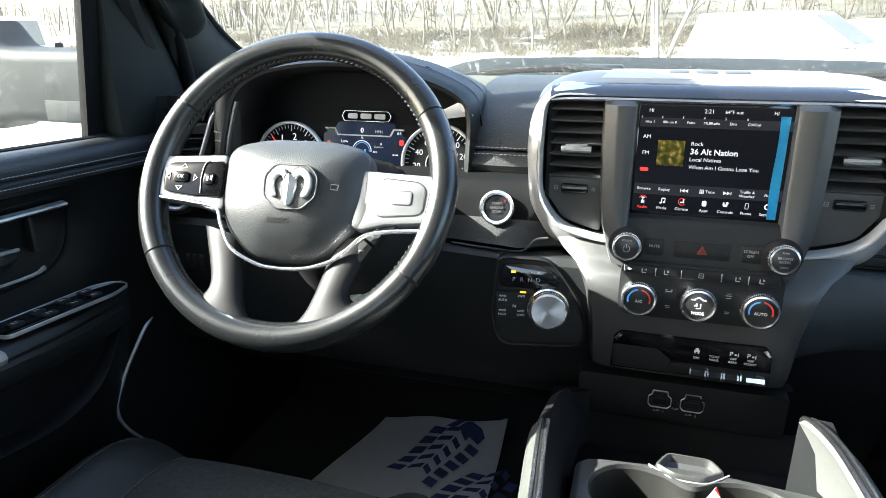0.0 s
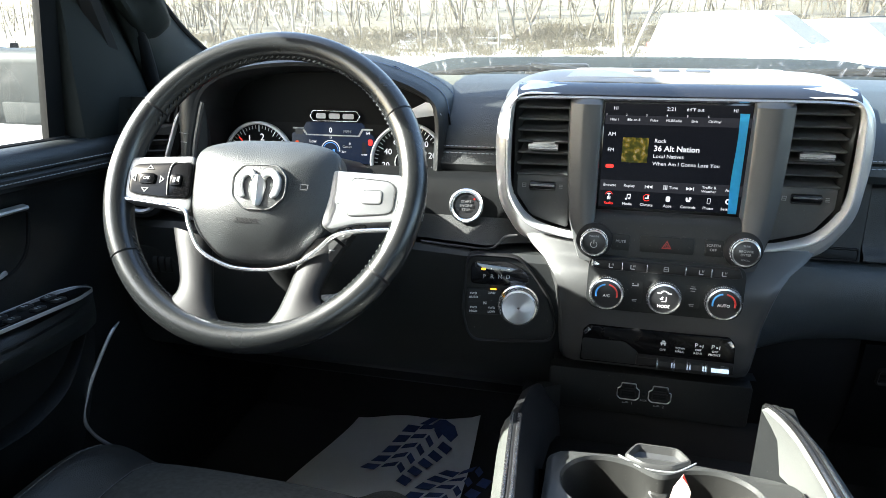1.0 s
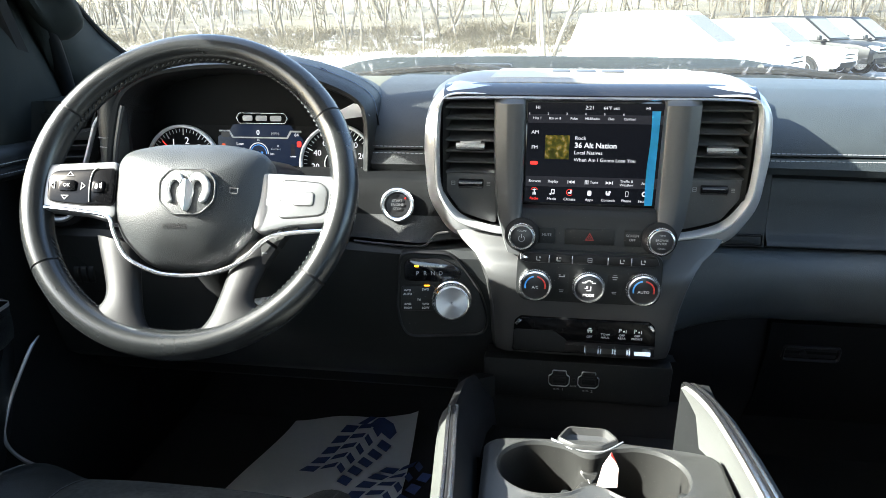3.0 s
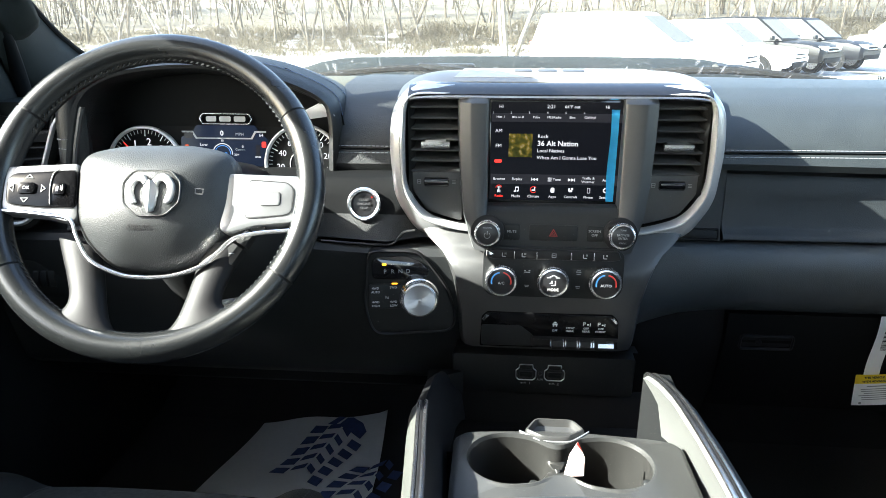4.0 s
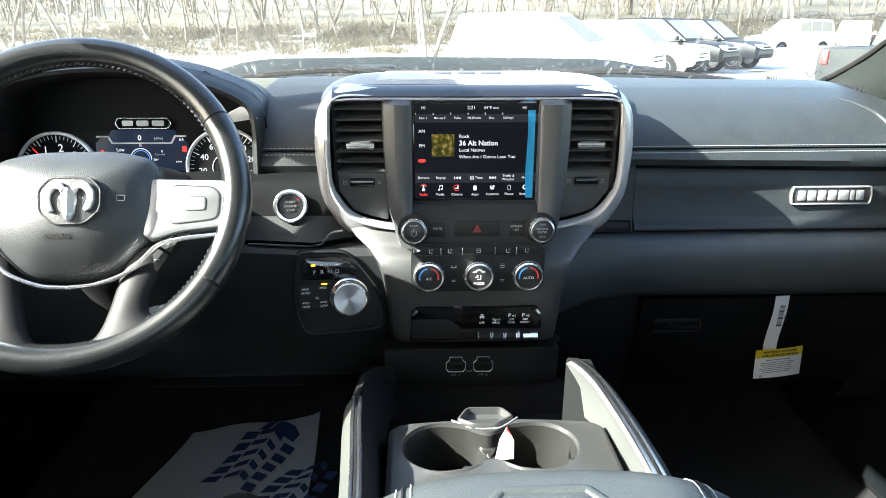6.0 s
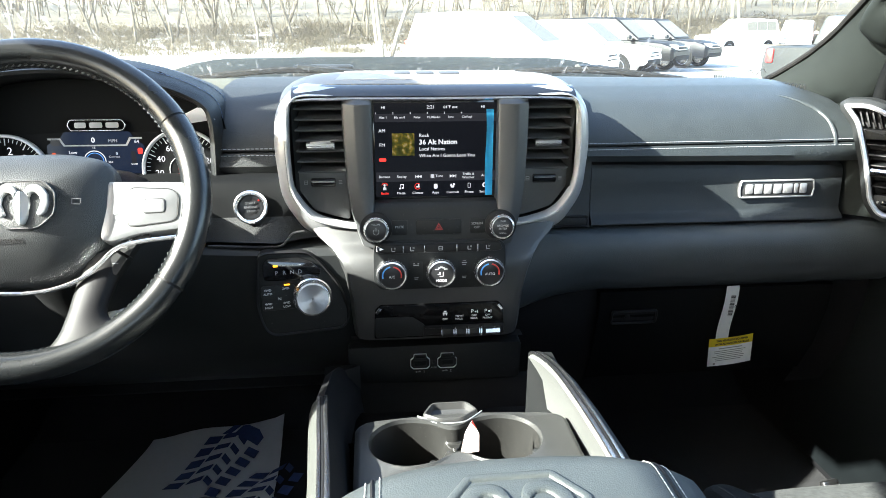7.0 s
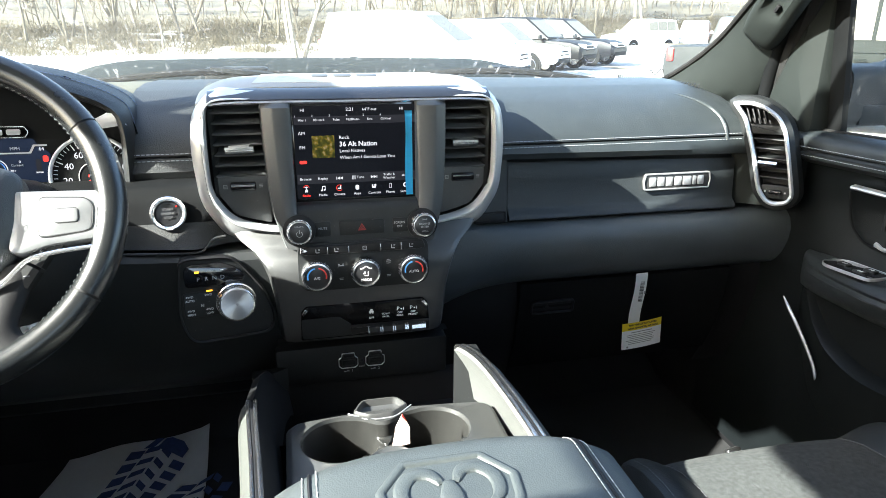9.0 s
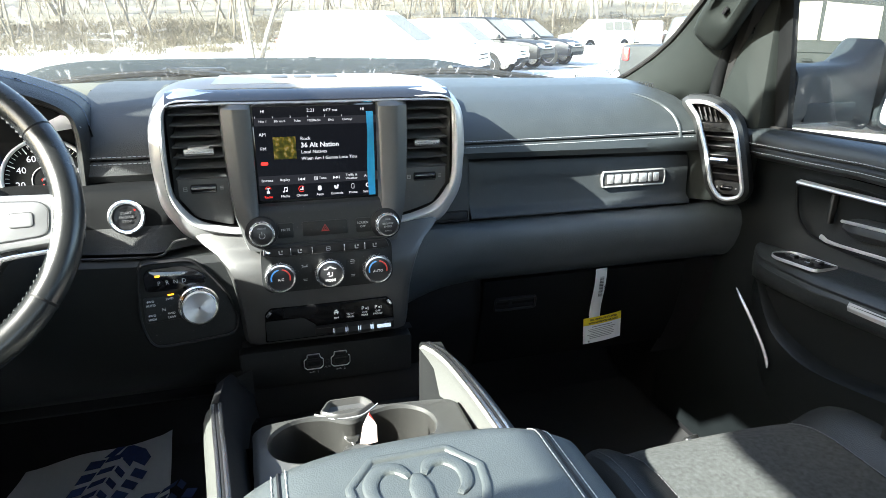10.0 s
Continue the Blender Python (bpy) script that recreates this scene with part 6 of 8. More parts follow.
def rim_piece(a0, a1, mat, name, label, r=1.0):
    n = max(6, int(abs(a1 - a0) / 4))
    bm = bmesh.new()
    rows = []
    for k in range(n + 1):
        a = radians(a0 + (a1 - a0) * k / n)
        c = Vector((RW * math.cos(a), RW * math.sin(a), 0))
        e = Vector((math.cos(a), math.sin(a), 0))
        rows.append([W @ (c + e * (TW * r * 0.95 * math.cos(b)) + Vector((0, 0, TW * r * 1.08 * math.sin(b)))) for b in [2 * math.pi * j / 20 for j in range(20)]])
    if abs(a1 - a0) >= 360:
        loft(bm, rows, closed=True)
    else:
        loft(bm, rows, closed=True, caps=True)
    return part(name, bm, mat, sw, label)


seams = (30, 148, 211, 326)
rim_piece(30.4, 147.6, WHEEL_LEATHER, "rim_section", "black leather upper rim", 1.0)
rim_piece(148.4, 210.6, WHEEL_LEATHER, "rim_section", "black leather side rim", 1.015)
rim_piece(211.4, 325.6, WHEEL_LEATHER, "rim_section", "black leather lower rim", 1.015)
rim_piece(-33.6, 29.6, WHEEL_LEATHER, "rim_section", "black leather side rim", 1.015)
rim_piece(0, 360, PLASTIC_DARK, "rim_core", "", 0.96)
bm = bmesh.new()
for k in range(150):
    a = 2 * math.pi * k / 150
    if not (math.radians(155) < a < math.radians(200) or a < math.radians(22) or a > math.radians(338)):
        e = Vector((math.cos(a), math.sin(a), 0))
        t = Vector((-e.y, e.x, 0))
        c = e * (RW - TW * 0.93)
        tube(bm, [W @ (c + t * -0.0026 + Vector((0, 0, 0.0045))), W @ (c - e * 0.0012 + Vector((0, 0, 0.003))), W @ (c + t * 0.0022 + Vector((0, 0, 0.0005)))], 0.0008, 5)
part("stitching", bm, THREAD_DARK, sw, "grey thread round the inside of the rim")

# airbag cover: a domed shield
shield = rounded([(0.082, 0.046), (0.040, 0.055), (-0.040, 0.055), (-0.082, 0.046), (-0.092, 0.030), (-0.090, -0.030), (-0.078, -0.062), (-0.050, -0.088), (-0.022, -0.094), (0.022, -0.094), (0.050, -0.088), (0.078, -0.062), (0.090, -0.030), (0.092, 0.030)], 0.016, 4)
bm = bmesh.new()
rows = []
for k, z in ((1.0, -0.022), (1.0, -0.004), (0.985, 0.003), (0.95, 0.0075), (0.88, 0.0135), (0.78, 0.0195), (0.66, 0.0252), (0.53, 0.0298), (0.40, 0.0328), (0.26, 0.0345), (0.12, 0.0350)):
    rows.append([W @ Vector((0.003 + x * k, -0.012 + (y + 0.012) * k, z - 1.6 * max(0.0, 0.016 - (y + 0.012) * k) ** 2)) for x, y in shield])
loft(bm, rows, closed=True, caps=True)
part("airbag_cover", bm, PAD_PLASTIC, sw, "grained black airbag cover")
# raised emblem: a rounded field with a plain horned mark
E = W @ Matrix.Translation((0.012, -0.012, 0.0338)) @ Matrix.Rotation(radians(5), 4, "X")
field = rounded([(0.033, 0.011), (0.021, 0.025), (-0.021, 0.025), (-0.033, 0.011), (-0.032, -0.013), (-0.016, -0.028), (0.016, -0.028), (0.032, -0.013)], 0.006)
bm = bmesh.new()
plate(bm, field, E, -0.012, 0.0006, 0.0012)
part("emblem_field", bm, PAD_PLASTIC, sw)
bm = bmesh.new()
ring(bm, field, 0.0022, E, -0.006, 0.0016, 0.0007)
part("emblem_border", bm, PAD_PLASTIC, sw, "raised eight-sided border of the emblem")
for s in (-1, 1):
    bm = bmesh.new()
    horn = [(0.0025, 0.011), (0.007, 0.0185), (0.014, 0.0200), (0.021, 0.0165), (0.0262, 0.008), (0.0268, -0.002), (0.0235, -0.0115), (0.018, -0.0150), (0.0145, -0.0125), (0.0165, -0.008), (0.0188, -0.001), (0.0180, 0.006), (0.0140, 0.0105), (0.0095, 0.0100), (0.0075, 0.0050)]
    plate(bm, rounded([(s * x, y) for x, y in horn][::-s], 0.0016, 2), E, 0.0, 0.0048, 0.0022)
    part("emblem_horn", bm, SILVER, sw, "bright curved emblem piece")
bm = bmesh.new()
loft(bm, [[E @ Vector((x * w, y, z)) for x, z in ((-1, 0.0), (-0.85, 0.0036), (0, 0.0066), (0.85, 0.0036), (1, 0.0))] for y, w in ((0.0115, 0.0045), (0.006, 0.0078), (-0.002, 0.0086), (-0.009, 0.0070), (-0.016, 0.0062), (-0.0215, 0.0040), (-0.0235, 0.0018))], caps=True)
part("emblem_wedge", bm, SILVER, sw, "bright emblem centre")
lettering("AIRBAG", 0.0078, W @ Matrix.Translation((-0.002, -0.0510, 0.0267)) @ Matrix.Rotation(radians(24.4), 4, "X"), INK, sw, depth=0.0003, bold=0.0001)
for s, c in ((1, [(0, -0.003, 0.008, 0.0008), (-0.004, 0, 0.0008, 0.006), (0.004, 0.0005, 0.0008, 0.005), (0.0, 0.003, 0.010, 0.0008)]), (-1, [(-0.003, 0, 0.0008, 0.006), (0.001, 0.0022, 0.004, 0.0007), (0.001, -0.002, 0.004, 0.0007)])):
    bars(W @ Matrix.Translation((s * 0.062, -0.010, 0.0272)) @ Matrix.Rotation(radians(s * 14), 4, "Y"), c, PRINT_DIM, sw)


# spokes
def spoke(s):
    dy = 0.0 if s < 0 else -0.013
    out = [(s * 0.086, 0.031), (s * 0.174, 0.027), (s * 0.181, 0.019), (s * 0.182, -0.020), (s * 0.177, -0.027), (s * 0.120, -0.032), (s * 0.090, -0.040), (s * 0.080, -0.036)]
    o = rounded([(x, y + dy) for x, y in out][::-s], 0.006)
    bm = bmesh.new()
    plate(bm, o, W, -0.010, 0.009, 0.003, dome=0.001)
    sp = part("spoke", bm, SPOKE_SILVER, sw, "satin silver spoke")
    near = 0.085 if s < 0 else 0.112
    inn = rounded([(s * near, 0.0215), (s * 0.156, 0.018), (s * 0.163, 0.010), (s * 0.161, -0.016), (s * 0.154, -0.0195), (s * 0.118, -0.023), (s * (near - 0.002), -0.0225)][::-s], 0.006)
    inn = [(x, y + dy) for x, y in inn]
    bm = bmesh.new()
    ring(bm, inset(inn, -0.0010), 0.0016 if s < 0 else 0.0009, W, 0.006, 0.0106, 0.0003)
    part("pad_gap", bm, PLASTIC_DARK if s < 0 else GRAPHITE, sp)
    bm = bmesh.new()
    plate(bm, inn, W, 0.006, 0.0125 if s < 0 else 0.0108, 0.002 if s < 0 else 0.0008)
    part("button_pad", bm, PAD_BLACK if s < 0 else SPOKE_SILVER, sp, "glossy black button pad" if s < 0 else "silver button pad")
    return sp


sl, sr = spoke(-1), spoke(1)
F = W @ Matrix.Translation((0, 0, 0.0128))
bm = bmesh.new()
plate(bm, rrect(0.019, 0.013, 0.003, 3, -0.138, -0.001), F, -0.001, 0.003, 0.001)
part("ok_button", bm, PAD_BLACK, sl)
lettering("OK", 0.0058, F @ Matrix.Translation((-0.138, -0.001, 0.0032)), PRINT_GREY, sl)
bm = bmesh.new()
for x, y, a in ((-0.137, 0.0135, 0), (-0.140, -0.0145, 180), (-0.156, 0.0, 90), (-0.120, -0.001, -90)):
    R = F @ Matrix.Translation((x, y, 0)) @ Matrix.Rotation(radians(a), 4, "Z")
    ring(bm, [(0.0048, -0.0025), (0.0, 0.0030), (-0.0048, -0.0025)], 0.0009, R, 0, 0.0005, 0.0001)
part("arrow_mark", bm, PRINT_GREY, sl)
bm = bmesh.new()
tube(bm, [W @ Vector(p) for p in smooth_line([(-0.103, 0.022, 0.0135), (-0.110, 0.016, 0.0135), (-0.112, 0.0, 0.0135), (-0.110, -0.020, 0.0135)], 5)], 0.0007, 6)
part("bright_line", bm, GRAPHITE, sl)
bm = bmesh.new()
plate(bm, rrect(0.014, 0.014, 0.003, 3, -0.1015, -0.002), F, -0.001, 0.0025, 0.001)
part("voice_button", bm, PAD_BLACK, sl)
bars(F @ Matrix.Translation((0, 0, 0.0026)), [(-0.1030, -0.002, 0.003, 0.006), (-0.0990, -0.001, 0.001, 0.005), (-0.0972, -0.001, 0.001, 0.007)], PRINT_GREY, sl)
bm = bmesh.new()
ring(bm, rrect(0.024, 0.017, 0.004, 4, 0.137, -0.014), 0.0006, F, -0.003, -0.0014, 0.0002)
part("button_gap", bm, GRAPHITE, sr)
bm = bmesh.new()
plate(bm, rrect(0.0225, 0.0155, 0.0035, 4, 0.137, -0.014), F, -0.004, -0.0008, 0.0006, dome=0.0003)
part("set_button", bm, SPOKE_SILVER, sr)
# bright V line under the cover and the two lower spokes
for s in (-1, 1):
    bm = bmesh.new()
    if s < 0:
        pts = [(-0.165, -0.025, 0.008), (-0.120, -0.030, 0.009), (-0.089, -0.036, 0.008), (-0.079, -0.056, 0.007), (-0.062, -0.083, 0.004), (-0.028, -0.099, 0.0), (0, -0.102, -0.002)]
    else:
        pts = [(0.165, -0.050, 0.008), (0.122, -0.054, 0.009), (0.097, -0.060, 0.008), (0.080, -0.076, 0.007), (0.062, -0.090, 0.004), (0.030, -0.100, 0.0), (0, -0.102, -0.002)]
    tube(bm, [W @ Vector(p) for p in smooth_line(pts, 5)], 0.0025, 8)
    part("bright_line", bm, CHROME, sw, "bright line under the airbag cover")
    bm = bmesh.new()
    L = smooth_line([(s * 0.084, -0.060, -0.012), (s * 0.070, -0.105, -0.008), (s * 0.063, -0.135, -0.004), (s * 0.066, -0.160, 0.0)], 5)
    wid = [0.025, 0.0245, 0.024, 0.0235, 0.0225, 0.022, 0.0215, 0.021, 0.021, 0.0215, 0.0225, 0.0245, 0.028, 0.033, 0.040, 0.047]
    rows = []
    for p, w in zip(L, wid):
        rows.append([W @ (p + Vector((w * math.cos(b), -s * 0.0 + 0.25 * w * math.cos(b) * s, 0.012 * math.sin(b)))) for b in [2 * math.pi * j / 16 for j in range(16)]])
    loft(bm, rows, closed=True, caps=True)
    part("lower_spoke", bm, PLASTIC_DARK, sw, "satin black lower spoke")
# cruise keys on a curved strip under the right spoke
key_line = smooth_line([(0.128, -0.040, 0.001), (0.112, -0.049, 0.0), (0.100, -0.066, -0.002), (0.088, -0.084, -0.004)], 6)
for a, b in ((0, 5), (6, 11), (12, 18)):
    bm = bmesh.new()
    rows = []
    for k in range(a, b + 1):
        p, t = key_line[k], (key_line[min(k + 1, 18)] - key_line[max(k - 1, 0)]).normalized()
        o = Vector((t.y, -t.x, 0)) * (-1 if t.y < 0 else 1)
        n_ = Vector((-t.y, t.x, 0)).normalized()
        rows.append([W @ (p + n_ * u + Vector((0, 0, z))) for u, z in ((-0.009, -0.010), (-0.009, 0.001), (-0.0075, 0.003), (0.0075, 0.003), (0.009, 0.001), (0.009, -0.010))])
    loft(bm, rows, closed=True, caps=True)
    k_ = part("cruise_key", bm, PLASTIC, sw, "small black cruise key")
    c = key_line[(a + b) // 2]
    if a == 6:
        for dy, tx in ((0.004, "CANC"), (0.0, "LIMIT")):
            lettering(tx, 0.0034, W @ Matrix.Translation(c + Vector((0.0, dy - 0.002, 0.0034))) @ Matrix.Rotation(radians(50), 4, "Z"), PRINT_GREY, k_)
    else:
        bars(W @ Matrix.Translation(c + Vector((0, 0, 0.0032))), [(0, 0, 0.006, 0.0010)] + ([(0, 0, 0.0010, 0.006)] if a == 0 else []), PRINT_GREY, k_)
bm = bmesh.new()
loft(bm, [[W @ Vector((x * w, -0.02 + y * w, z)) for x, y in disc(0.085, 28)] for w, z in ((0.86, -0.022), (0.84, -0.035), (0.7, -0.055), (0.55, -0.075))], closed=True, caps=True)
part("hub_back", bm, PLASTIC_DARK, sw)

# scrap of paper on the column shroud under the wheel
sc = thing("paper_scrap", "small crumpled scrap of white paper under the wheel", "paper", (-0.437, 0.90, 1.212))
rs = random.Random(8)
bm = bmesh.new()
loft(bm, [[(-0.455 + 0.0065 * k + rs.uniform(-0.002, 0.002), 0.896 + rs.uniform(-0.004, 0.004), 1.204 + 0.0045 * j + 0.0015 * k + rs.uniform(-0.002, 0.002)) for k in range(6)] for j in range(5)])
bmesh.ops.solidify(bm, geom=bm.faces, thickness=0.0006)
part("sheet", bm, PAPER, sc, smooth=False)

# ---- headlamp switch and dimmer on the driver's lower panel ----
hs = thing("headlamp_switch", "round black headlamp switch with dimmer wheels", "headlamp switch", (-0.81, 0.97, 1.21))
H = panel(-0.815, 0.974, 1.212, 2, 5)
bm = bmesh.new()
plate(bm, rrect(0.12, 0.062, 0.012, 4, 0.02, 0), H, -0.02, 0.003, 0.002)
part("switch_plate", bm, PLASTIC, hs)
bm = bmesh.new()
ring(bm, disc(0.024, 32, -0.012, 0), 0.0025, H, 0, 0.006, 0.001)
part("dial_ring", bm, BRUSHED, hs)
knob(hs, H @ Matrix.Translation((-0.012, 0, 0.003)), 0.018, "dial", KNOB_BLACK, PLASTIC_GREY)
for x in (0.030, 0.042, 0.054):
    bm = bmesh.new()
    loft(bm, [[H @ Vector((x + dx, 0.014 * math.sin(b), 0.002 + 0.006 * math.cos(b))) for b in [radians(-90 + 20 * k) for k in range(10)]] for dx in (-0.004, 0.004)], closed=True, caps=True)
    part("dimmer_wheel", bm, PLASTIC_GREY, hs)

# ---- side vents ----
def side_vent(s, M, label):
    """A tall dashboard vent in the frame M (X to the right): a bright rounded frame, slats, demister on top."""
    v = thing("air_vent", label, "air vent", M.translation, "side vents")
    V = lambda p: M @ Vector(p)
    o = [(-0.054, 0.090), (-0.018, 0.0925), (0.006, 0.085), (0.030, 0.069), (0.045, 0.045), (0.056, 0.005), (0.074, -0.066), (0.066, -0.081), (0.044, -0.087), (0.028, -0.082), (0.012, -0.062), (-0.006, 0.0), (-0.028, 0.060)]
    lean = lambda y: -0.006 - 0.36 * y
    far = lambda y: 0.0555 - 0.25 * y
    o = rounded([(s * x, y) for x, y in (o if s > 0 else o[::-1])][::-1], 0.010, 4)
    bm = bmesh.new()
    loft(bm, [[V((x, y, z)) for x, y in q] for q, z in ((inset(o, -0.012), -0.05), (inset(o, -0.008), -0.006), (inset(o, -0.002), 0.000), (o, 0.001))], closed=True)
    part("surround", bm, PLASTIC_GREY, v)
    bm = bmesh.new()
    ring(bm, o, 0.0068, M, -0.01, 0.008, 0.0030)
    part("chrome_frame", bm, SILVER, v, "satin chrome frame")
    i = inset(o, 0.006)
    bm = bmesh.new()
    loft(bm, [[V((x, y, z)) for x, y in q] for q, z in ((i, 0.002), (inset(i, 0.002), -0.035))], closed=True, caps=False)
    bm.faces.new([bm.verts.new(V((x, y, -0.034))) for x, y in inset(i, 0.001)])
    part("vent_bay", bm, PLASTIC_DARK, v)
    for k in range(5):
        y = 0.028 - 0.0165 * k
        bm = bmesh.new()
        loft(bm, [[V((s * x, y + dy, z)) for dy, z in ((0.0, -0.004), (0.0016, -0.0045), (0.0085, -0.032), (0.006, -0.032), (-0.001, -0.006))] for x in (lean(y) + 0.002, far(y) - 0.003)], closed=True, caps=True)
        part("slat", bm, PLASTIC, v)
    bm = bmesh.new()
    plate(bm, rounded([(s * (lean(0.053) + 0.003), 0.053), (s * (far(0.053) - 0.004), 0.054), (s * (far(0.036) - 0.004), 0.038), (s * (lean(0.036) + 0.003), 0.036)][::-s], 0.003), M, -0.03, -0.001, 0.002)
    part("crossbar", bm, PLASTIC, v)
    for k in range(4):
        bm = bmesh.new()
        box(bm, M @ Matrix.Translation((s * (-0.022 + 0.0088 * k), 0.068, -0.010)) @ Matrix.Rotation(radians(22 * s), 4, "Z"), 0.0022, 0.024, 0.016)
        part("demister_fin", bm, PLASTIC_GREY, v)
    bm = bmesh.new()
    loft(bm, [[V((s * 0.022 + dx, -0.013 + y, z)) for y, z in ((-0.006, -0.004), (-0.005, 0.006), (0.0, 0.009), (0.004, 0.006), (0.004, -0.004))] for dx in (-0.015, -0.013, 0.013, 0.015)], closed=True, caps=True)
    part("vent_tab", bm, CHROME, v, "bright vent tab")
    bm = bmesh.new()
    plate(bm, rrect(0.050, 0.024, 0.006, 3, s * 0.042, -0.062), M, -0.03, -0.003, 0.002)
    part("shutoff_plate", bm, PLASTIC, v)
    bm = bmesh.new()
    plate(bm, rrect(0.022, 0.009, 0.004, 4, s * 0.042, -0.062), M, -0.01, 0.002, 0.002)
    part("thumb_wheel", bm, PIANO, v)
    bars(M @ Matrix.Translation((s * 0.042, -0.062, -0.0028)), [(-0.016, 0, 0.003, 0.004), (0.016, 0, 0.003, 0.003)], PRINT_GREY, v)
    return v


side_vent(1, panel(0.715, 1.028, 1.380, 6, -46), "tall black vent in a chrome frame beside the door")
side_vent(-1, panel(-0.755, 0.995, 1.385, 6, 22), "tall black vent in a chrome frame behind the wheel")
bm = bmesh.new()
loft(bm, [[(x, y, z) for x, y in ((0.722, 1.075), (0.712, 1.10), (0.73, 1.18), (0.83, 1.18), (0.83, 1.02), (0.80, 1.01))] for z in (1.28, 1.40)], closed=True, caps=True)
part("end_cap", bm, PILLAR, dash)
bm = bmesh.new()
loft(bm, [[(x, y, z) for x, y in ((-0.715, 1.03), (-0.735, 1.04), (-0.835, 1.035), (-0.868, 1.0), (-0.88, 1.18), (-0.72, 1.18))] for z in (1.28, 1.36, 1.46, 1.475)], closed=True, caps=True)
part("end_cap", bm, PILLAR, dash)
bm = bmesh.new()
loft(bm, [[(x, y, z) for x, y in ((-0.728 + dx, 1.006), (-0.722 + dx, 0.994), (-0.713 + dx, 0.987), (-0.704 + dx, 0.985), (-0.695 + dx, 0.987), (-0.687 + dx, 0.994), (-0.682 + dx, 1.006), (-0.692 + dx, 1.04), (-0.735 + dx, 1.04))] for z, dx in ((1.30, -0.012), (1.38, -0.004), (1.4195, 0.0), (1.45, 0.002), (1.475, 0.006), (1.505, 0.014), (1.515, 0.022))], closed=True, caps=True)
part("end_pad", bm, DOOR_LEATHER, dash, "padded leather end of the dashboard with twin stitching")
bm = bmesh.new()
for z in (1.414, 1.428):
    stitches(bm, [Vector(p) for p in ((-0.720, 0.9905, z), (-0.713, 0.9865, z), (-0.704, 0.9845, z), (-0.695, 0.9865, z), (-0.688, 0.9925, z))])
part("stitching", bm, THREAD, dash)
for s, x, yb in ((-1, -0.84, 1.03), (1, 0.815, 1.10)):
    bm = bmesh.new()
    loft(bm, [[(x + s * i, y, z) for i, z in ((-0.105, 1.40), (-0.09, 1.432), (-0.05, 1.448), (0.03, 1.462), (0.10, 1.466 if s > 0 else 1.485), (0.10 if s > 0 else 0.17, 1.466 if s > 0 else 1.53), (0.10, 1.40))] for y in (yb, 1.16, 1.25, 1.46)], closed=True, caps=True)
    part("corner_cover", bm, PILLAR, dash)
# demister grille along the foot of the windscreen, passenger corner
bm = bmesh.new()
for k in range(30):
    t = k / 29
    x, y = 0.600 + 0.108 * t - 0.02 * t * t, 1.345 - 0.16 * t ** 1.5
    box(bm, pose(x, y, 1.4925 - 0.007 * t, 0, 0, -24), 0.0022, 0.014, 0.008)
part("demister_grille", bm, PLASTIC_GREY, dash)
# badge on the upper glove box: bright plate with plain dark marks
M = panel(0.592, 1.071, 1.3285, 4, 0.5)
bd = thing("badge", "bright metal trim badge on the glove box", "badge", (0.594, 1.07, 1.332))
bm = bmesh.new()
o = rounded([(0.069, 0.0), (0.066, 0.0155), (-0.066, 0.0155), (-0.069, 0.0), (-0.066, -0.0155), (0.066, -0.0155)], 0.004)
plate(bm, o, M, -0.004, 0.003, 0.001)
part("badge_plate", bm, GRAPHITE, bd)
bm = bmesh.new()
ring(bm, o, 0.003, M, 0.0, 0.0048, 0.001)
part("badge_rim", bm, SILVER, bd)
for x, w in ((-0.050, 0.013), (-0.0335, 0.014), (-0.0165, 0.0135), (0.001, 0.014), (0.0195, 0.017), (0.0345, 0.007), (0.0475, 0.0125)):
    bm = bmesh.new()
    plate(bm, rrect(w, 0.0165, 0.002, 2, x, 0.0), M, 0.002, 0.0045, 0.0006)
    part("badge_mark", bm, SILVER, bd, "plain bright block")

# ---- airbag tag hanging under the glove box ----
tg = thing("airbag_tag", "white and yellow airbag warning tag hanging from the glove box", "tag", (0.51, 1.05, 1.15))
TG = panel(0.529, 1.052, 1.098, 0, 4)
bm = bmesh.new()
loft(bm, [[TG @ Vector((x + 0.002 - 0.035 * (0.06 - y) + 0.6 * max(0.0, 0.01 - y) ** 2, y, 0.004 * math.sin(y * 40))) for x in (-0.0125, 0, 0.0125)] for y in span(-0.044, 0.062, 12)])
bmesh.ops.solidify(bm, geom=bm.faces, thickness=0.0004)
part("strap", bm, PAPER, tg, "white paper strap with a bar code")
cells = [(0.0012, 0.045 - 0.0022 * k, 0.009, (0.0007, 0.0012, 0.0016)[(k * 7) % 3]) for k in range(19)]
bars(TG @ Matrix.Translation((0.0005, 0.0, 0.0048)) @ Matrix.Rotation(radians(-3), 4, "Z"), cells, INK, tg, "bar_code")
lettering("C", 0.010, TG @ Matrix.Translation((0.0125, 0.022, 0.0042)) @ Matrix.Rotation(radians(-6), 4, "Z"), INK, tg)
L = TG @ Matrix.Translation((0.016, -0.066, 0.002)) @ Matrix.Rotation(radians(3.5), 4, "Z")
bm = bmesh.new()
loft(bm, [[L @ Vector((x, y, 0.003 * math.cos(x * 35))) for x in span(-0.043, 0.043, 9)] for y in (-0.027, 0.0125)])
bmesh.ops.solidify(bm, geom=bm.faces, thickness=0.0005)
part("label", bm, PAPER, tg, "white label with a yellow heading")
bm = bmesh.new()
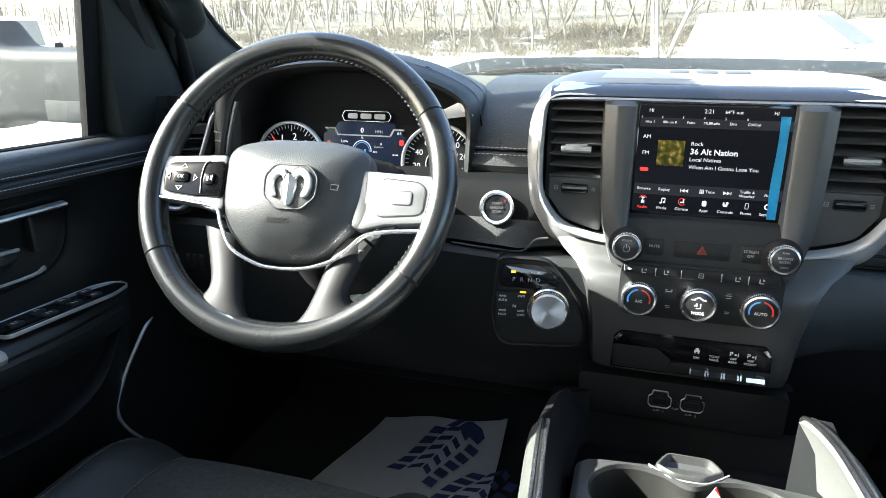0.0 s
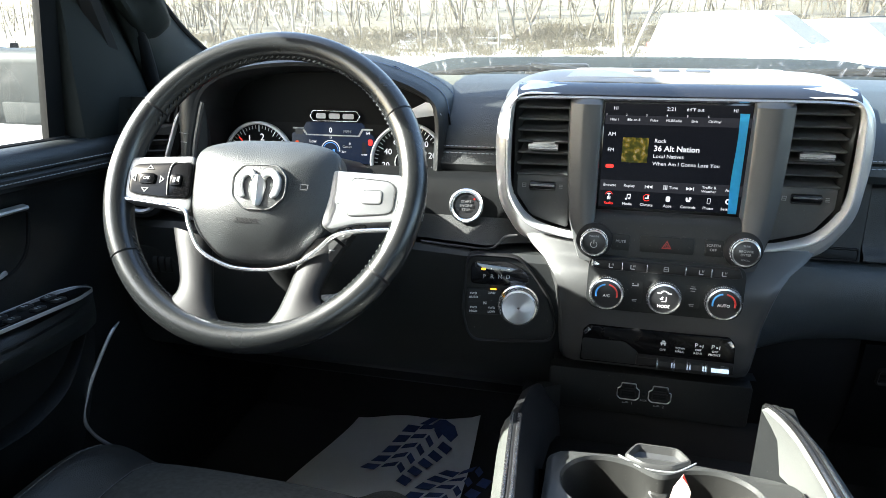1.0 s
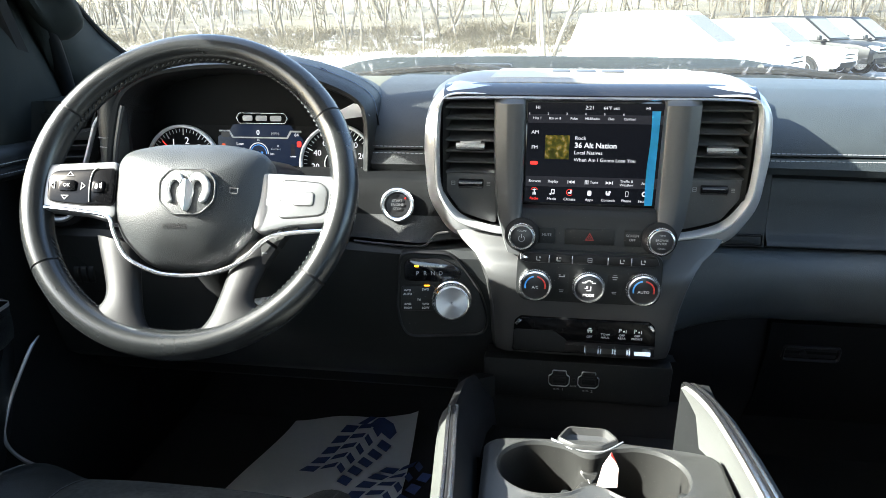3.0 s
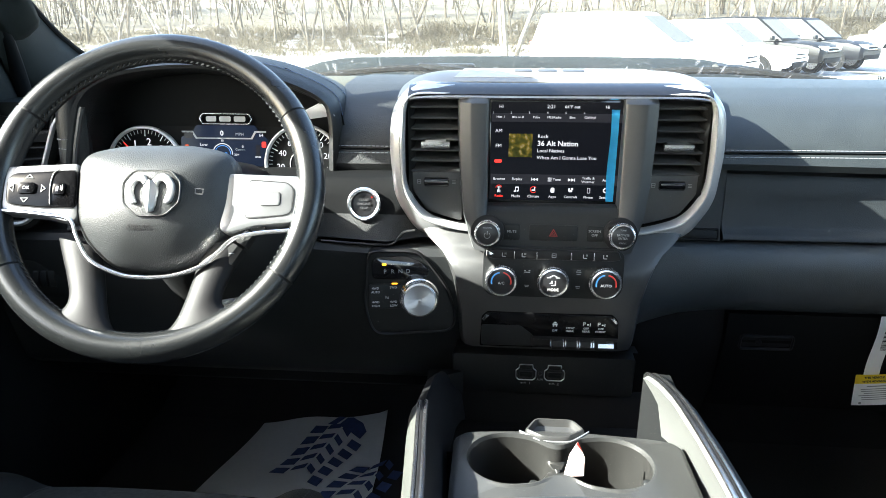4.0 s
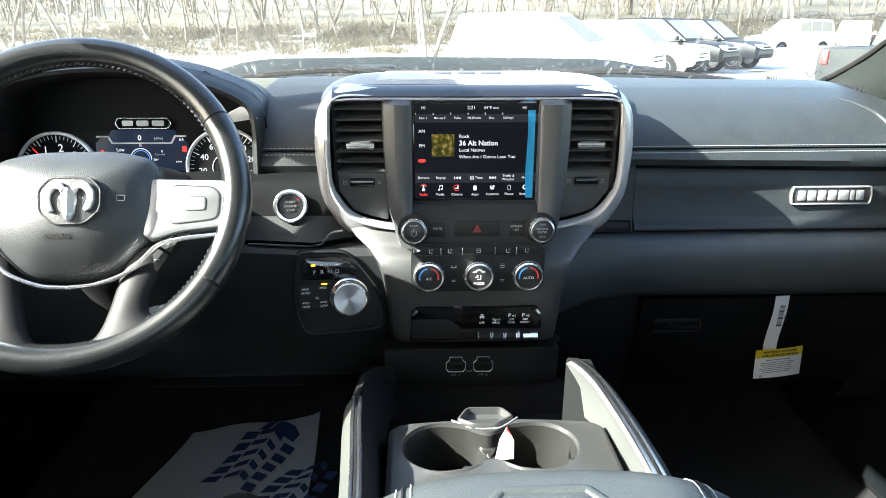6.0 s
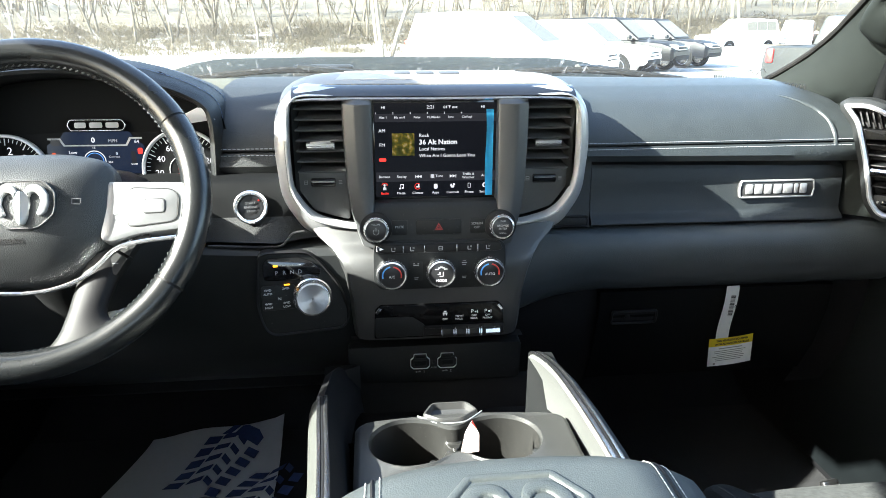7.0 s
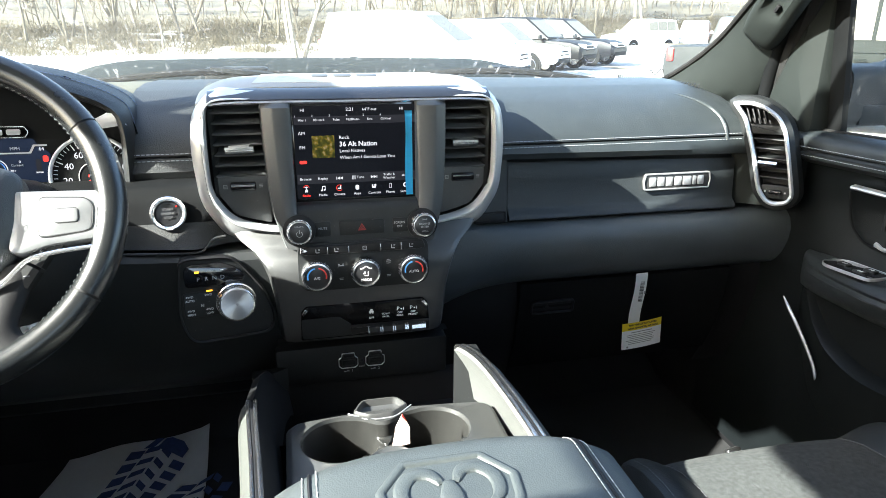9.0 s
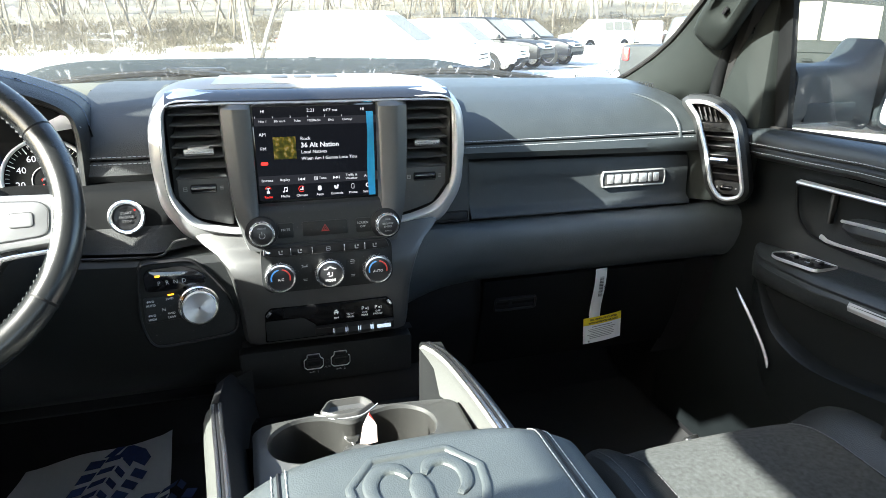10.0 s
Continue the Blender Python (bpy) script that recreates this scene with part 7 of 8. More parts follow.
loft(bm, [[L @ Vector((x, y, 0.003 * math.cos(x * 35))) for x in span(-0.043, 0.043, 9)] for y in (0.0125, 0.029)])
bmesh.ops.solidify(bm, geom=bm.faces, thickness=0.0006)
part("label_heading", bm, YELLOW, tg, "yellow heading")
F = L @ Matrix.Translation((0, 0, 0.0036))
lettering("THIS VEHICLE IS EQUIPPED", 0.0052, F @ Matrix.Translation((0, 0.0240, 0)), INK, tg, bold=0.0001)
lettering("WITH ADVANCED AIR BAGS", 0.0052, F @ Matrix.Translation((0, 0.0172, 0)), INK, tg, bold=0.0001)
bars(F, [(-0.002, 0.0085, 0.046, 0.0016)] + [(-0.003 - (k % 2) * 0.002, 0.0035 - 0.0038 * k, 0.062 - (k * 13 % 3) * 0.006, 0.0012) for k in range(6)] + [(-0.032, -0.0215, 0.004, 0.004)], PRINT_GREY, tg, "text_line")

# ---- centre console ----
cc = thing("centre_console", "black centre console with two cup holders and side rails", "console", (0, 0.6, 0.95))
ZC = 1.110
WELL_MID = (0.003, 0.724)


def well_radius(a):
    """Radius of the joined outline of the two cup wells at this angle about its middle."""
    r = 0.004
    while r < 0.16:
        x, y = r * math.cos(a), r * math.sin(a)
        if 1 / max(1e-4, math.hypot(x - 0.063, y)) + 1 / max(1e-4, math.hypot(x + 0.063, y)) < 29.6 and r > 0.018:
            if not (abs(math.cos(a)) > 0.55 and r < 0.05):
                return r
        r += 0.0003
    return r


def block_radius(a, grow=0.0):
    """Distance from the wells' middle to the rounded edge of the block."""
    r = 0.05
    while r < 0.3:
        x, y = WELL_MID[0] + r * math.cos(a), WELL_MID[1] + r * math.sin(a)
        qx = max(0.0, abs(x - 0.0165) - 0.1335 - grow + 0.014)
        back = 0.772 + 0.012 * math.cos((x - 0.010) * 12) + grow
        qy = max(0.0, (y - back + 0.014) if y > 0.65 else (0.585 - grow + 0.014 - y))
        if math.hypot(qx, qy) > 0.014:
            return r
        r += 0.0006
    return r


def console_top():
    """The cup holder block: a slab with two round wells joined by a waist."""
    bm = bmesh.new()
    n = 112
    A_ = [2 * math.pi * (k + 0.5) / n for k in range(n)]
    W_ = [well_radius(a) for a in A_]
    W_ = [(W_[k - 2] + 2 * W_[k - 1] + 3 * W_[k] + 2 * W_[(k + 1) % n] + W_[(k + 2) % n]) / 9 for k in range(n)]
    deep = [0.022 + 0.083 * min(1.0, max(0.0, (w - 0.032) / 0.022)) for w in W_]
    at = lambda R, Z: [(WELL_MID[0] + r * math.cos(a), WELL_MID[1] + r * math.sin(a), z) for a, r, z in zip(A_, R, Z)]
    B0, B1 = [block_radius(a) for a in A_], [block_radius(a, 0.004) for a in A_]
    flat = lambda z: [z] * n
    loft(bm, [at(B1, flat(ZC - 0.10)), at(B1, flat(ZC - 0.008)), at([b - 0.001 for b in B0], flat(ZC - 0.002)), at([b - 0.005 for b in B0], flat(ZC)),
              at([w + 0.009 for w in W_], flat(ZC)), at([w + 0.005 for w in W_], flat(ZC + 0.0022)), at([w + 0.002 for w in W_], flat(ZC + 0.0020)), at(W_, flat(ZC - 0.003))], closed=True)
    liner = bmesh.new()
    loft(liner, [at(W_, flat(ZC - 0.003)), at([w * 0.975 for w in W_], [ZC - d * 0.5 for d in deep]), at([w * 0.93 for w in W_], [ZC - d * 0.92 for d in deep]), at([w * 0.84 for w in W_], [ZC - d for d in deep]),
              at([w * 0.45 for w in W_], [ZC - d * 0.98 for d in deep]), at([w * 0.26 for w in W_], [ZC - 0.35 * d - 0.010 for d in deep]), at([w * 0.12 for w in W_], flat(ZC - 0.020)), at([0.0005] * n, flat(ZC - 0.019))], closed=True)
    return bm, liner


block, liner = console_top()
part("cup_liner", liner, CUP_DARK, cc, "glossy black lining of the cup wells")
part("cup_block", block, CUP_PLASTIC, cc, "matte black cup holder block")
for cx, cy, a in ((-0.060, 0.722, -28), (0.066, 0.722, -10)):
    bm = bmesh.new()
    R = pose(cx, cy, ZC - 0.040, 0, 0, a) @ Matrix.Translation((0.037, 0, 0)) @ pose(0, 0, 0, 90, 0, -90)
    plate(bm, rrect(0.015, 0.05, 0.007, 4), R, -0.012, 0.005, 0.004)
    part("grip_finger", bm, PLASTIC_GREY, cc, "rubber finger inside the cup well")
# thumb notch in front of the cups
bm = bmesh.new()
o = rounded([(-0.036, 0.776), (-0.022, 0.803), (0.027, 0.803), (0.041, 0.780), (0.026, 0.770), (0.016, 0.762), (-0.014, 0.762), (-0.024, 0.768)], 0.008)
loft(bm, [[(x, y, z) for x, y in q] for q, z in ((o, ZC - 0.03), (o, ZC + 0.002), (inset(o, 0.002), ZC + 0.005), (inset(o, 0.004), ZC + 0.005), (inset(o, 0.006), ZC - 0.004), (inset(o, 0.013), ZC - 0.007))], closed=True, caps=True)
part("release_catch", bm, GRAPHITE, cc, "raised catch at the front of the cup holders")
bm = bmesh.new()
tube(bm, smooth_line([(-0.041, 0.779, ZC + 0.0005), (-0.028, 0.768, ZC + 0.001), (-0.014, 0.7595, ZC + 0.001), (0.016, 0.7595, ZC + 0.001), (0.029, 0.768, ZC + 0.001), (0.044, 0.783, ZC + 0.0005)], 5), 0.0009, 6)
part("bright_lip", bm, SILVER, cc, "bright lip round the catch")
# tray floor between the cups and the port panel
bm = bmesh.new()
loft(bm, [[(x, y, z) for y, z in ((0.785, 1.07), (0.79, 1.02), (0.86, 1.000), (0.95, 1.005), (0.965, 1.06))] for x in span(-0.135, 0.155, 4)])
part("tray", bm, PLASTIC_DARK, cc, "dark rubber-lined tray")


# side rails: a padded outer face, a bright twin strip along the top and a hard inner face
def rail(s):
    st = [(0.862, 1.149, 0.127), (0.852, 1.153, 0.130), (0.82, 1.159, 0.137), (0.775, 1.164, 0.143), (0.70, 1.166, 0.149), (0.62, 1.166, 0.153), (0.52, 1.164, 0.154), (0.38, 1.16, 0.154)]
    cut = 0
    if s < 0:
        cut = 3
        st = [(0.945, 1.096, 0.141), (0.915, 1.116, 0.145), (0.868, 1.134, 0.151), (0.782, 1.144, 0.157), (0.732, 1.144, 0.154), (0.648, 1.144, 0.147), (0.543, 1.143, 0.141), (0.39, 1.14, 0.135)]
    P = lambda x, y, z: Vector((s * x, y, z))
    bm = bmesh.new()
    loft(bm, [[P(x + (0.016 if s > 0 else -0.026), y, z - 0.085), P(x + (0.010 if s > 0 else -0.020), y, z - 0.040), P(x - 0.004, y, z - 0.006 - (0.012 if y > 0.79 and s < 0 else 0)), P(x, y, z - (0.012 if y > 0.79 and s < 0 else 0))] for y, z, x in st])
    # sunlit right face gets the pale tone, shaded left face a dark one
    part("inner_face", bm, RAIL_INNER_LIT if s > 0 else PLASTIC_DARK, cc, "hard inner face of the rail")
    bm = bmesh.new()
    wr = 1.0 if s > 0 else 0.80
    loft(bm, [[P(x, y, z - 0.004), P(x + 0.008 * wr, y, z - 0.001), P(x + 0.014 * wr, y, z - 0.002), P(x + 0.022 * wr, y, z - 0.010), P(x + 0.028 * wr, y, z - 0.024), P(x + 0.030 * wr, y, z - 0.10), P(x + 0.030 * wr, y, z - 0.46)] for y, z, x in st[cut:]], caps=False)
    part("side_rail", bm, RAIL, cc, "padded grey console side rail")
    for dx, r, m in ((0.0, 0.0030, CHROME), (0.0085, 0.0024, CHROME), (0.0042, 0.0018, PLASTIC_DARK)):
        bm = bmesh.new()
        tube(bm, smooth_line([P(x + dx, y, z + 0.0004) for y, z, x in st[cut:]], 4), r, 8)
        part("bright_strip" if m is CHROME else "groove_strip", bm, m, cc, "bright strip along the rail" if m is CHROME else "")
    if cut:
        bm = bmesh.new()
        loft(bm, [[P(x - 0.008, y, z - 0.030), P(x - 0.003, y, z - 0.012), P(x + 0.004, y, z - 0.004), P(x + 0.014, y, z - 0.010), P(x + 0.022, y, z - 0.03), P(x + 0.024, y, z - 0.46)] for y, z, x in st[:4]])
        part("cheek", bm, PLASTIC_DARK, cc, "soft dark cheek ahead of the rail")
    bm = bmesh.new()
    y, z, x = st[0]
    loft(bm, [[P(x + a, y + b, c) for a, b in ((-0.022 if s < 0 else -0.004, 0.0), (0.0, 0.004), (0.03, 0.0), (0.03, -0.03))] for c in (z, z - 0.03, z - 0.4)], closed=True, caps=True)
    part("rail_end", bm, PLASTIC, cc)


rail(-1), rail(1)
bm = bmesh.new()
box(bm, pose(0.006, 0.30, 0.88), 0.33, 0.95, 0.23)
box(bm, pose(0.006, 0.20, 1.045), 0.31, 0.75, 0.10)
part("console_body", bm, PLASTIC_DARK, cc)

# red-tipped slip of paper standing between the cups
sp_ = thing("paper_slip", "pale slip of paper with a red tip between the cups", "paper slip", (0.016, 0.705, 1.11))
R = pose(0.018, 0.706, ZC - 0.006, 78, 0, 8)
bm = bmesh.new()
plate(bm, [(-0.012, 0), (0.011, 0), (0.012, 0.022), (0.004, 0.040), (-0.005, 0.026)], R, 0, 0.001)
part("slip", bm, PAPER_PINK, sp_)
bm = bmesh.new()
plate(bm, [(0.0088, 0.029), (0.0094, 0.0292), (0.004, 0.0405), (0.0022, 0.0376)], R, 0.0008, 0.0016)
part("red_edge", bm, RED_PRINT, sp_)

# ---- armrest lid ----
ar = thing("armrest", "dark blue-grey padded armrest with an embossed emblem", "armrest", (0.01, 0.30, 1.28))


def lid_z(x, y):
    return 1.306 - 0.024 * (x / 0.135) ** 4 - 0.03 * (max(0.0, y - 0.425) / 0.04) ** 2


bm = bmesh.new()
rows = []
xs = span(-0.126, 0.142, 33)
for y in (0.472, 0.467, 0.460, 0.452, 0.444, 0.434, 0.425, 0.40, 0.37, 0.33, 0.25, 0.18, 0.08, -0.05):
    rows.append([(x, y + 0.012 * (1 - ((x - 0.008) / 0.134) ** 2) - 0.02, lid_z(x - 0.008, y) - 0.0 - (0.0 if k not in (0, 32) else 0.012)) for k, x in enumerate(xs)])
front_row = [(x, y + 0.004, z - 0.022) for x, y, z in rows[0]]
low = [(x, y - 0.002, 1.19) for x, y, z in rows[0]]
loft(bm, [low, front_row] + rows)
part("lid_cover", bm, ARMREST, ar, "smooth padded vinyl lid")
bm = bmesh.new()
for s in (-1, 1):
    loft(bm, [[(0.008 + s * 0.134, y, z) for z in (1.16, 1.20, 1.25, lid_z(0.134, y) - 0.010)] for y in (0.445, 0.40, 0.30, 0.18, -0.05)])
part("lid_side", bm, ARMREST, ar)


def on_lid(x, y, up=0.0008):
    return Vector((x, y + 0.012 * (1 - ((x - 0.008) / 0.134) ** 2) - 0.02, lid_z(x - 0.008, y) + up))


bm = bmesh.new()
for x in (-0.098, -0.088, 0.104, 0.114):
    stitches(bm, [on_lid(x, y) for y in span(0.470, 0.10, 60)], 0.0036, 0.0016, 0.00038)
part("stitching", bm, THREAD_WHITE, ar, "pale twin stitching")
for x in (-0.093, 0.109):
    bm = bmesh.new()
    tube(bm, [on_lid(x, y, 0.0) for y in span(0.471, 0.10, 60)], 0.0016, 6)
    part("seam", bm, PLASTIC_DARK, ar)
# embossed emblem: a shield outline and two plain curved horns
EX, EY = -0.001, 0.390


def embossed(name, o, steps, caps):
    """A raised shape on the lid: the outline set in by each step's first number and lifted by its second."""
    bm = bmesh.new()
    loft(bm, [[on_lid(EX + x, EY + y, u) for x, y in (inset(o, d) if d else o)] for d, u in steps], closed=True, caps=caps)
    part(name, bm, ARMREST, ar)


sh_ = rounded([(0.051, 0.004), (0.030, 0.031), (-0.030, 0.031), (-0.051, 0.004), (-0.048, -0.020), (-0.036, -0.055), (-0.016, -0.078), (0.016, -0.078), (0.036, -0.055), (0.048, -0.020)], 0.004, 3)
embossed("embossed_outline", sh_, ((0, -0.001), (0.0012, 0.0010), (0.0026, 0.0017), (0.0056, 0.0017), (0.0070, 0.0009), (0.0085, -0.001)), False)


def embossed_ribbon(name, line_pts, widths, lift):
    """A raised band on the lid along a line, with its own width at each point."""
    bm = bmesh.new()
    P2 = [Vector((p.x, p.y, 0)) for p in smooth_line([Vector((*p, 0)) for p in line_pts], 5)]
    n = len(P2)
    rows = []
    for k, p in enumerate(P2):
        t = (P2[min(k + 1, n - 1)] - P2[max(k - 1, 0)]).normalized()
        o = Vector((-t.y, t.x, 0))
        f = k / (n - 1) * (len(widths) - 1)
        i = min(int(f), len(widths) - 2)
        w = widths[i] + (widths[i + 1] - widths[i]) * (f - i)
        rows.append([on_lid(EX + (p + o * w * q).x, EY + (p + o * w * q).y, lift * h - 0.0004) for q, h in ((-1, -0.3), (-0.86, 0.6), (-0.6, 1.0), (0.6, 1.0), (0.86, 0.6), (1, -0.3))])
    for r, e in ((rows[0], -1), (rows[-1], 1)):
        for v in r:
            v.z -= lift * 0.6
    loft(bm, rows)
    part(name, bm, ARMREST, ar)


for s in (-1, 1):
    embossed_ribbon("embossed_horn", [(s * 0.005, 0.001), (s * 0.012, 0.0125), (s * 0.024, 0.0135), (s * 0.0325, 0.002), (s * 0.0315, -0.014), (s * 0.0235, -0.024)], (0.003, 0.006, 0.0066, 0.0062, 0.0050, 0.0030), 0.0022)
embossed_ribbon("embossed_centre", [(0.0, 0.004), (0.0, -0.010), (0.0, -0.024), (0.0, -0.040), (0.0, -0.056)], (0.004, 0.009, 0.0085, 0.006, 0.003), 0.0024)

# ---- seats ----
def front_seat(cx, name_label):
    """A front seat: cloth cushion with vinyl bolsters, base and backrest."""
    s = thing("front_seat", name_label, "seat", (cx, 0.5, 0.7), "front seats")
    half = 0.255

    def top(x, y):
        u = abs(x) / half
        side = max(0.0, (u - 0.62) / 0.38)
        edge = max(0.0, (y - 0.70) / 0.09)
        return 1.005 + 0.030 * math.sin(min(1, side * 1.35) * 1.9) - 0.055 * max(0, u - 0.93) / 0.07 * 1.0 - 0.030 * edge ** 2 + 0.05 * max(0, (y - 0.30)) * 0.25

    def grid(x0, x1, nx, lift=0.0):
        rows = []
        for y in (0.10, 0.25, 0.40, 0.50, 0.58, 0.65, 0.70, 0.74, 0.765, 0.78, 0.788):
            rows.append([Vector((cx + x, y - 0.03 * (abs(x) / half) ** 3, top(x, y) + lift)) for x in span(x0, x1, nx)])
        f = [p + Vector((0, 0.006, -0.035)) for p in rows[-1]]
        g = [p + Vector((0, -0.02, -0.14)) for p in rows[-1]]
        return rows + [f, g]

    bm = bmesh.new()
    loft(bm, grid(-half * 0.60, half * 0.60, 13))
    part("cushion", bm, CLOTH, s, "dark woven cloth cushion")
    for a, b in ((-half, -half * 0.605), (half * 0.605, half)):
        bm = bmesh.new()
        g = grid(a, b, 9)
        k = 0 if a < -half * 0.9 else -1
        for r in g:
            e = r[k].copy()
            r.insert(0, e + Vector((0.0, 0, -0.18))) if k == 0 else r.append(e + Vector((0.0, 0, -0.18)))
        loft(bm, g)
        part("bolster", bm, SEAT_VINYL, s, "smooth black vinyl side bolster")
    bm = bmesh.new()
    for x in (-half * 0.605, half * 0.605):
        stitches(bm, [r[0] for r in [[q[0] + Vector((0, 0, 0.001))] for q in grid(x, x + 0.001, 2)]][3:], 0.005, 0.003, 0.0006)
    for x in (-half * 0.86, half * 0.86):
        stitches(bm, [q[0] + Vector((0, 0, 0.001)) for q in grid(x, x + 0.001, 2)][3:10], 0.005, 0.003, 0.0006)
    part("stitching", bm, THREAD_SEAT, s)
    bm = bmesh.new()
    box(bm, pose(cx, 0.42, 0.82), 0.46, 0.60, 0.24, 0.02)
    part("seat_base", bm, PLASTIC_DARK, s)
    bm = bmesh.new()
    rows = []
    for z, y, w in ((0.98, 0.16, 0.24), (1.10, 0.12, 0.25), (1.30, 0.05, 0.25), (1.48, -0.02, 0.235), (1.58, -0.06, 0.20), (1.60, -0.08, 0.17)):
        rows.append([(cx - w, y + 0.01, z), (cx - w * 0.9, y + 0.05, z), (cx - w * 0.55, y + 0.02, z), (cx, y + 0.015, z), (cx + w * 0.55, y + 0.02, z), (cx + w * 0.9, y + 0.05, z), (cx + w, y + 0.01, z), (cx + w * 0.9, y - 0.10, z), (cx - w * 0.9, y - 0.10, z)])
    loft(bm, rows, closed=True, caps=True)
    part("backrest", bm, SEAT_VINYL, s)
    return s


front_seat(-0.525, "black driver's seat with cloth cushion and vinyl bolsters")
front_seat(0.575, "black passenger seat with cloth cushion and vinyl bolsters").matrix_basis = pose(0.575, 0.47, 0.69)
# bright seat rail end on the passenger floor
bm = bmesh.new()
box(bm, pose(0.64, 0.845, 0.86, -35, 0, 12), 0.03, 0.012, 0.07, 0.003)
tagged(finish("seat_rail_end", bm, BRUSHED), "bright metal end of a seat rail", "seat rail")

# ---- paper floor mat with a printed shoe sole ----
fm = thing("paper_mat", "white paper floor mat printed with a blue boot sole", "floor mat", (-0.45, 1.25, 0.70))
def mat_z(x, y):
    return 0.700 + 0.004 * math.sin(x * 31 + y * 17) + 0.006 * math.sin(y * 23 + 1) + 0.10 * max(0, y - 1.33) + 0.35 * max(0.0, x + 0.335)
bm = bmesh.new()
rows = []
for k in range(15):
    v = k / 14
    a, b = Vector((-0.685, 1.02)).lerp(Vector((-0.603, 1.355)), v), Vector((-0.30, 1.02)).lerp(Vector((-0.318, 1.402)), v)
    rows.append([(p.x, p.y, mat_z(p.x, p.y)) for p in [a.lerp(b, j / 14) for j in range(15)]])
loft(bm, rows)
bmesh.ops.solidify(bm, geom=bm.faces, thickness=0.0006)
part("sheet", bm, PAPER, fm, "white paper sheet")


def print_shape(pts):
    bm = bmesh.new()
    bm.faces.new([bm.verts.new((p[0], p[1], mat_z(*p) + 0.0016)) for p in pts])
    part("printed_lug", bm, PAPER_INK, fm, smooth=False)


def sole(ox, oy, ang, rows, toe):
    """Lugs of a boot print: two outer rows of blocks, chevrons between them and a toe block."""
    R = Matrix.Rotation(radians(ang), 2)
    put = lambda v, u: tuple(R @ Vector((v, u)) + Vector((ox, oy)))
    for k in range(rows):
        u = 0.036 * k
        v = -0.064 + 0.0045 * k
        print_shape([put(v - 0.016, u + 0.004), put(v + 0.013, u + 0.014), put(v + 0.016, u + 0.038), put(v - 0.012, u + 0.029)])
        v = 0.027 + 0.005 * k
        print_shape([put(v - 0.014, u - 0.002), put(v + 0.014, u - 0.012), put(v + 0.016, u + 0.012), put(v - 0.012, u + 0.022)])
        w = 0.0035 * k
        print_shape([put(-0.044 + w, u + 0.028), put(-0.018 + w, u + 0.044), put(-0.017 + w, u + 0.061), put(-0.041 + w, u + 0.045)])
        print_shape([put(-0.013 + w, u + 0.044), put(0.009 + w, u + 0.024), put(0.010 + w, u + 0.041), put(-0.012 + w, u + 0.061)])
    if toe:
        print_shape([put(-0.036, 0.186), put(-0.018, 0.194), put(-0.006, 0.226), put(-0.022, 0.222)])
        print_shape([put(-0.012, 0.194), put(0.012, 0.190), put(0.052, 0.172), put(0.058, 0.196), put(0.040, 0.218), put(0.010, 0.230), put(-0.002, 0.226)])


sole(-0.459, 1.163, -13, 5, True)
sole(-0.345, 1.075, -20, 4, False)
# brake pedal in the dark of the footwell
pd = thing("brake_pedal", "black rubber brake pedal under the dashboard", "pedal", (-0.40, 1.33, 0.85))
bm = bmesh.new()
plate(bm, rrect(0.12, 0.06, 0.012), panel(-0.42, 1.33, 0.90, 35), -0.012, 0.006, 0.003)
part("pad", bm, RUBBER, pd)
bm = bmesh.new()
tube(bm, [(-0.40, 1.34, 0.90), (-0.40, 1.40, 1.0), (-0.40, 1.42, 1.2)], 0.010, 8)
part("arm", bm, PLASTIC_DARK, pd)

# ---- outside: own bonnet, wipers, mirrors ----
bn = thing("truck_bonnet", "dark dusty truck bonnet with a raised centre", "bonnet", (0, 2.2, 1.4))
bm = bmesh.new()
rows = []
for y, z in ((1.70, 1.440), (1.78, 1.462), (1.95, 1.480), (2.15, 1.486), (2.40, 1.478), (2.70, 1.445), (2.95, 1.38), (3.05, 1.25), (3.08, 0.9)):
    r = []
    for x, d in ((-0.98, 0.34), (-0.95, 0.16), (-0.88, 0.112), (-0.76, 0.098), (-0.685, 0.080), (-0.60, 0.010), (-0.54, 0.0), (-0.2, -0.004), (0.2, -0.004), (0.54, 0.0), (0.60, 0.010), (0.685, 0.080), (0.76, 0.098), (0.88, 0.112), (0.95, 0.16), (0.98, 0.34)):
        r.append((x - 0.02, y - 0.08 * (x / 0.98) ** 2, z - d))
    rows.append(r)
loft(bm, rows)
part("bonnet_panel", bm, DUSTY_PAINT, bn, "dusty dark paint")
bm = bmesh.new()
loft(bm, [[(x, cowl_y(x) + dy, 1.452 + dz - 0.05 * ((x + 0.02) / 0.9) ** 2) for dy, dz in ((0.0, -0.02), (0.02, 0.002), (0.07, 0.006), (0.13, -0.015), (0.16, -0.06))] for x in span(-0.86, 0.82, 25)])
part("cowl_grille", bm, RUBBER, bn, "black plastic cowl")
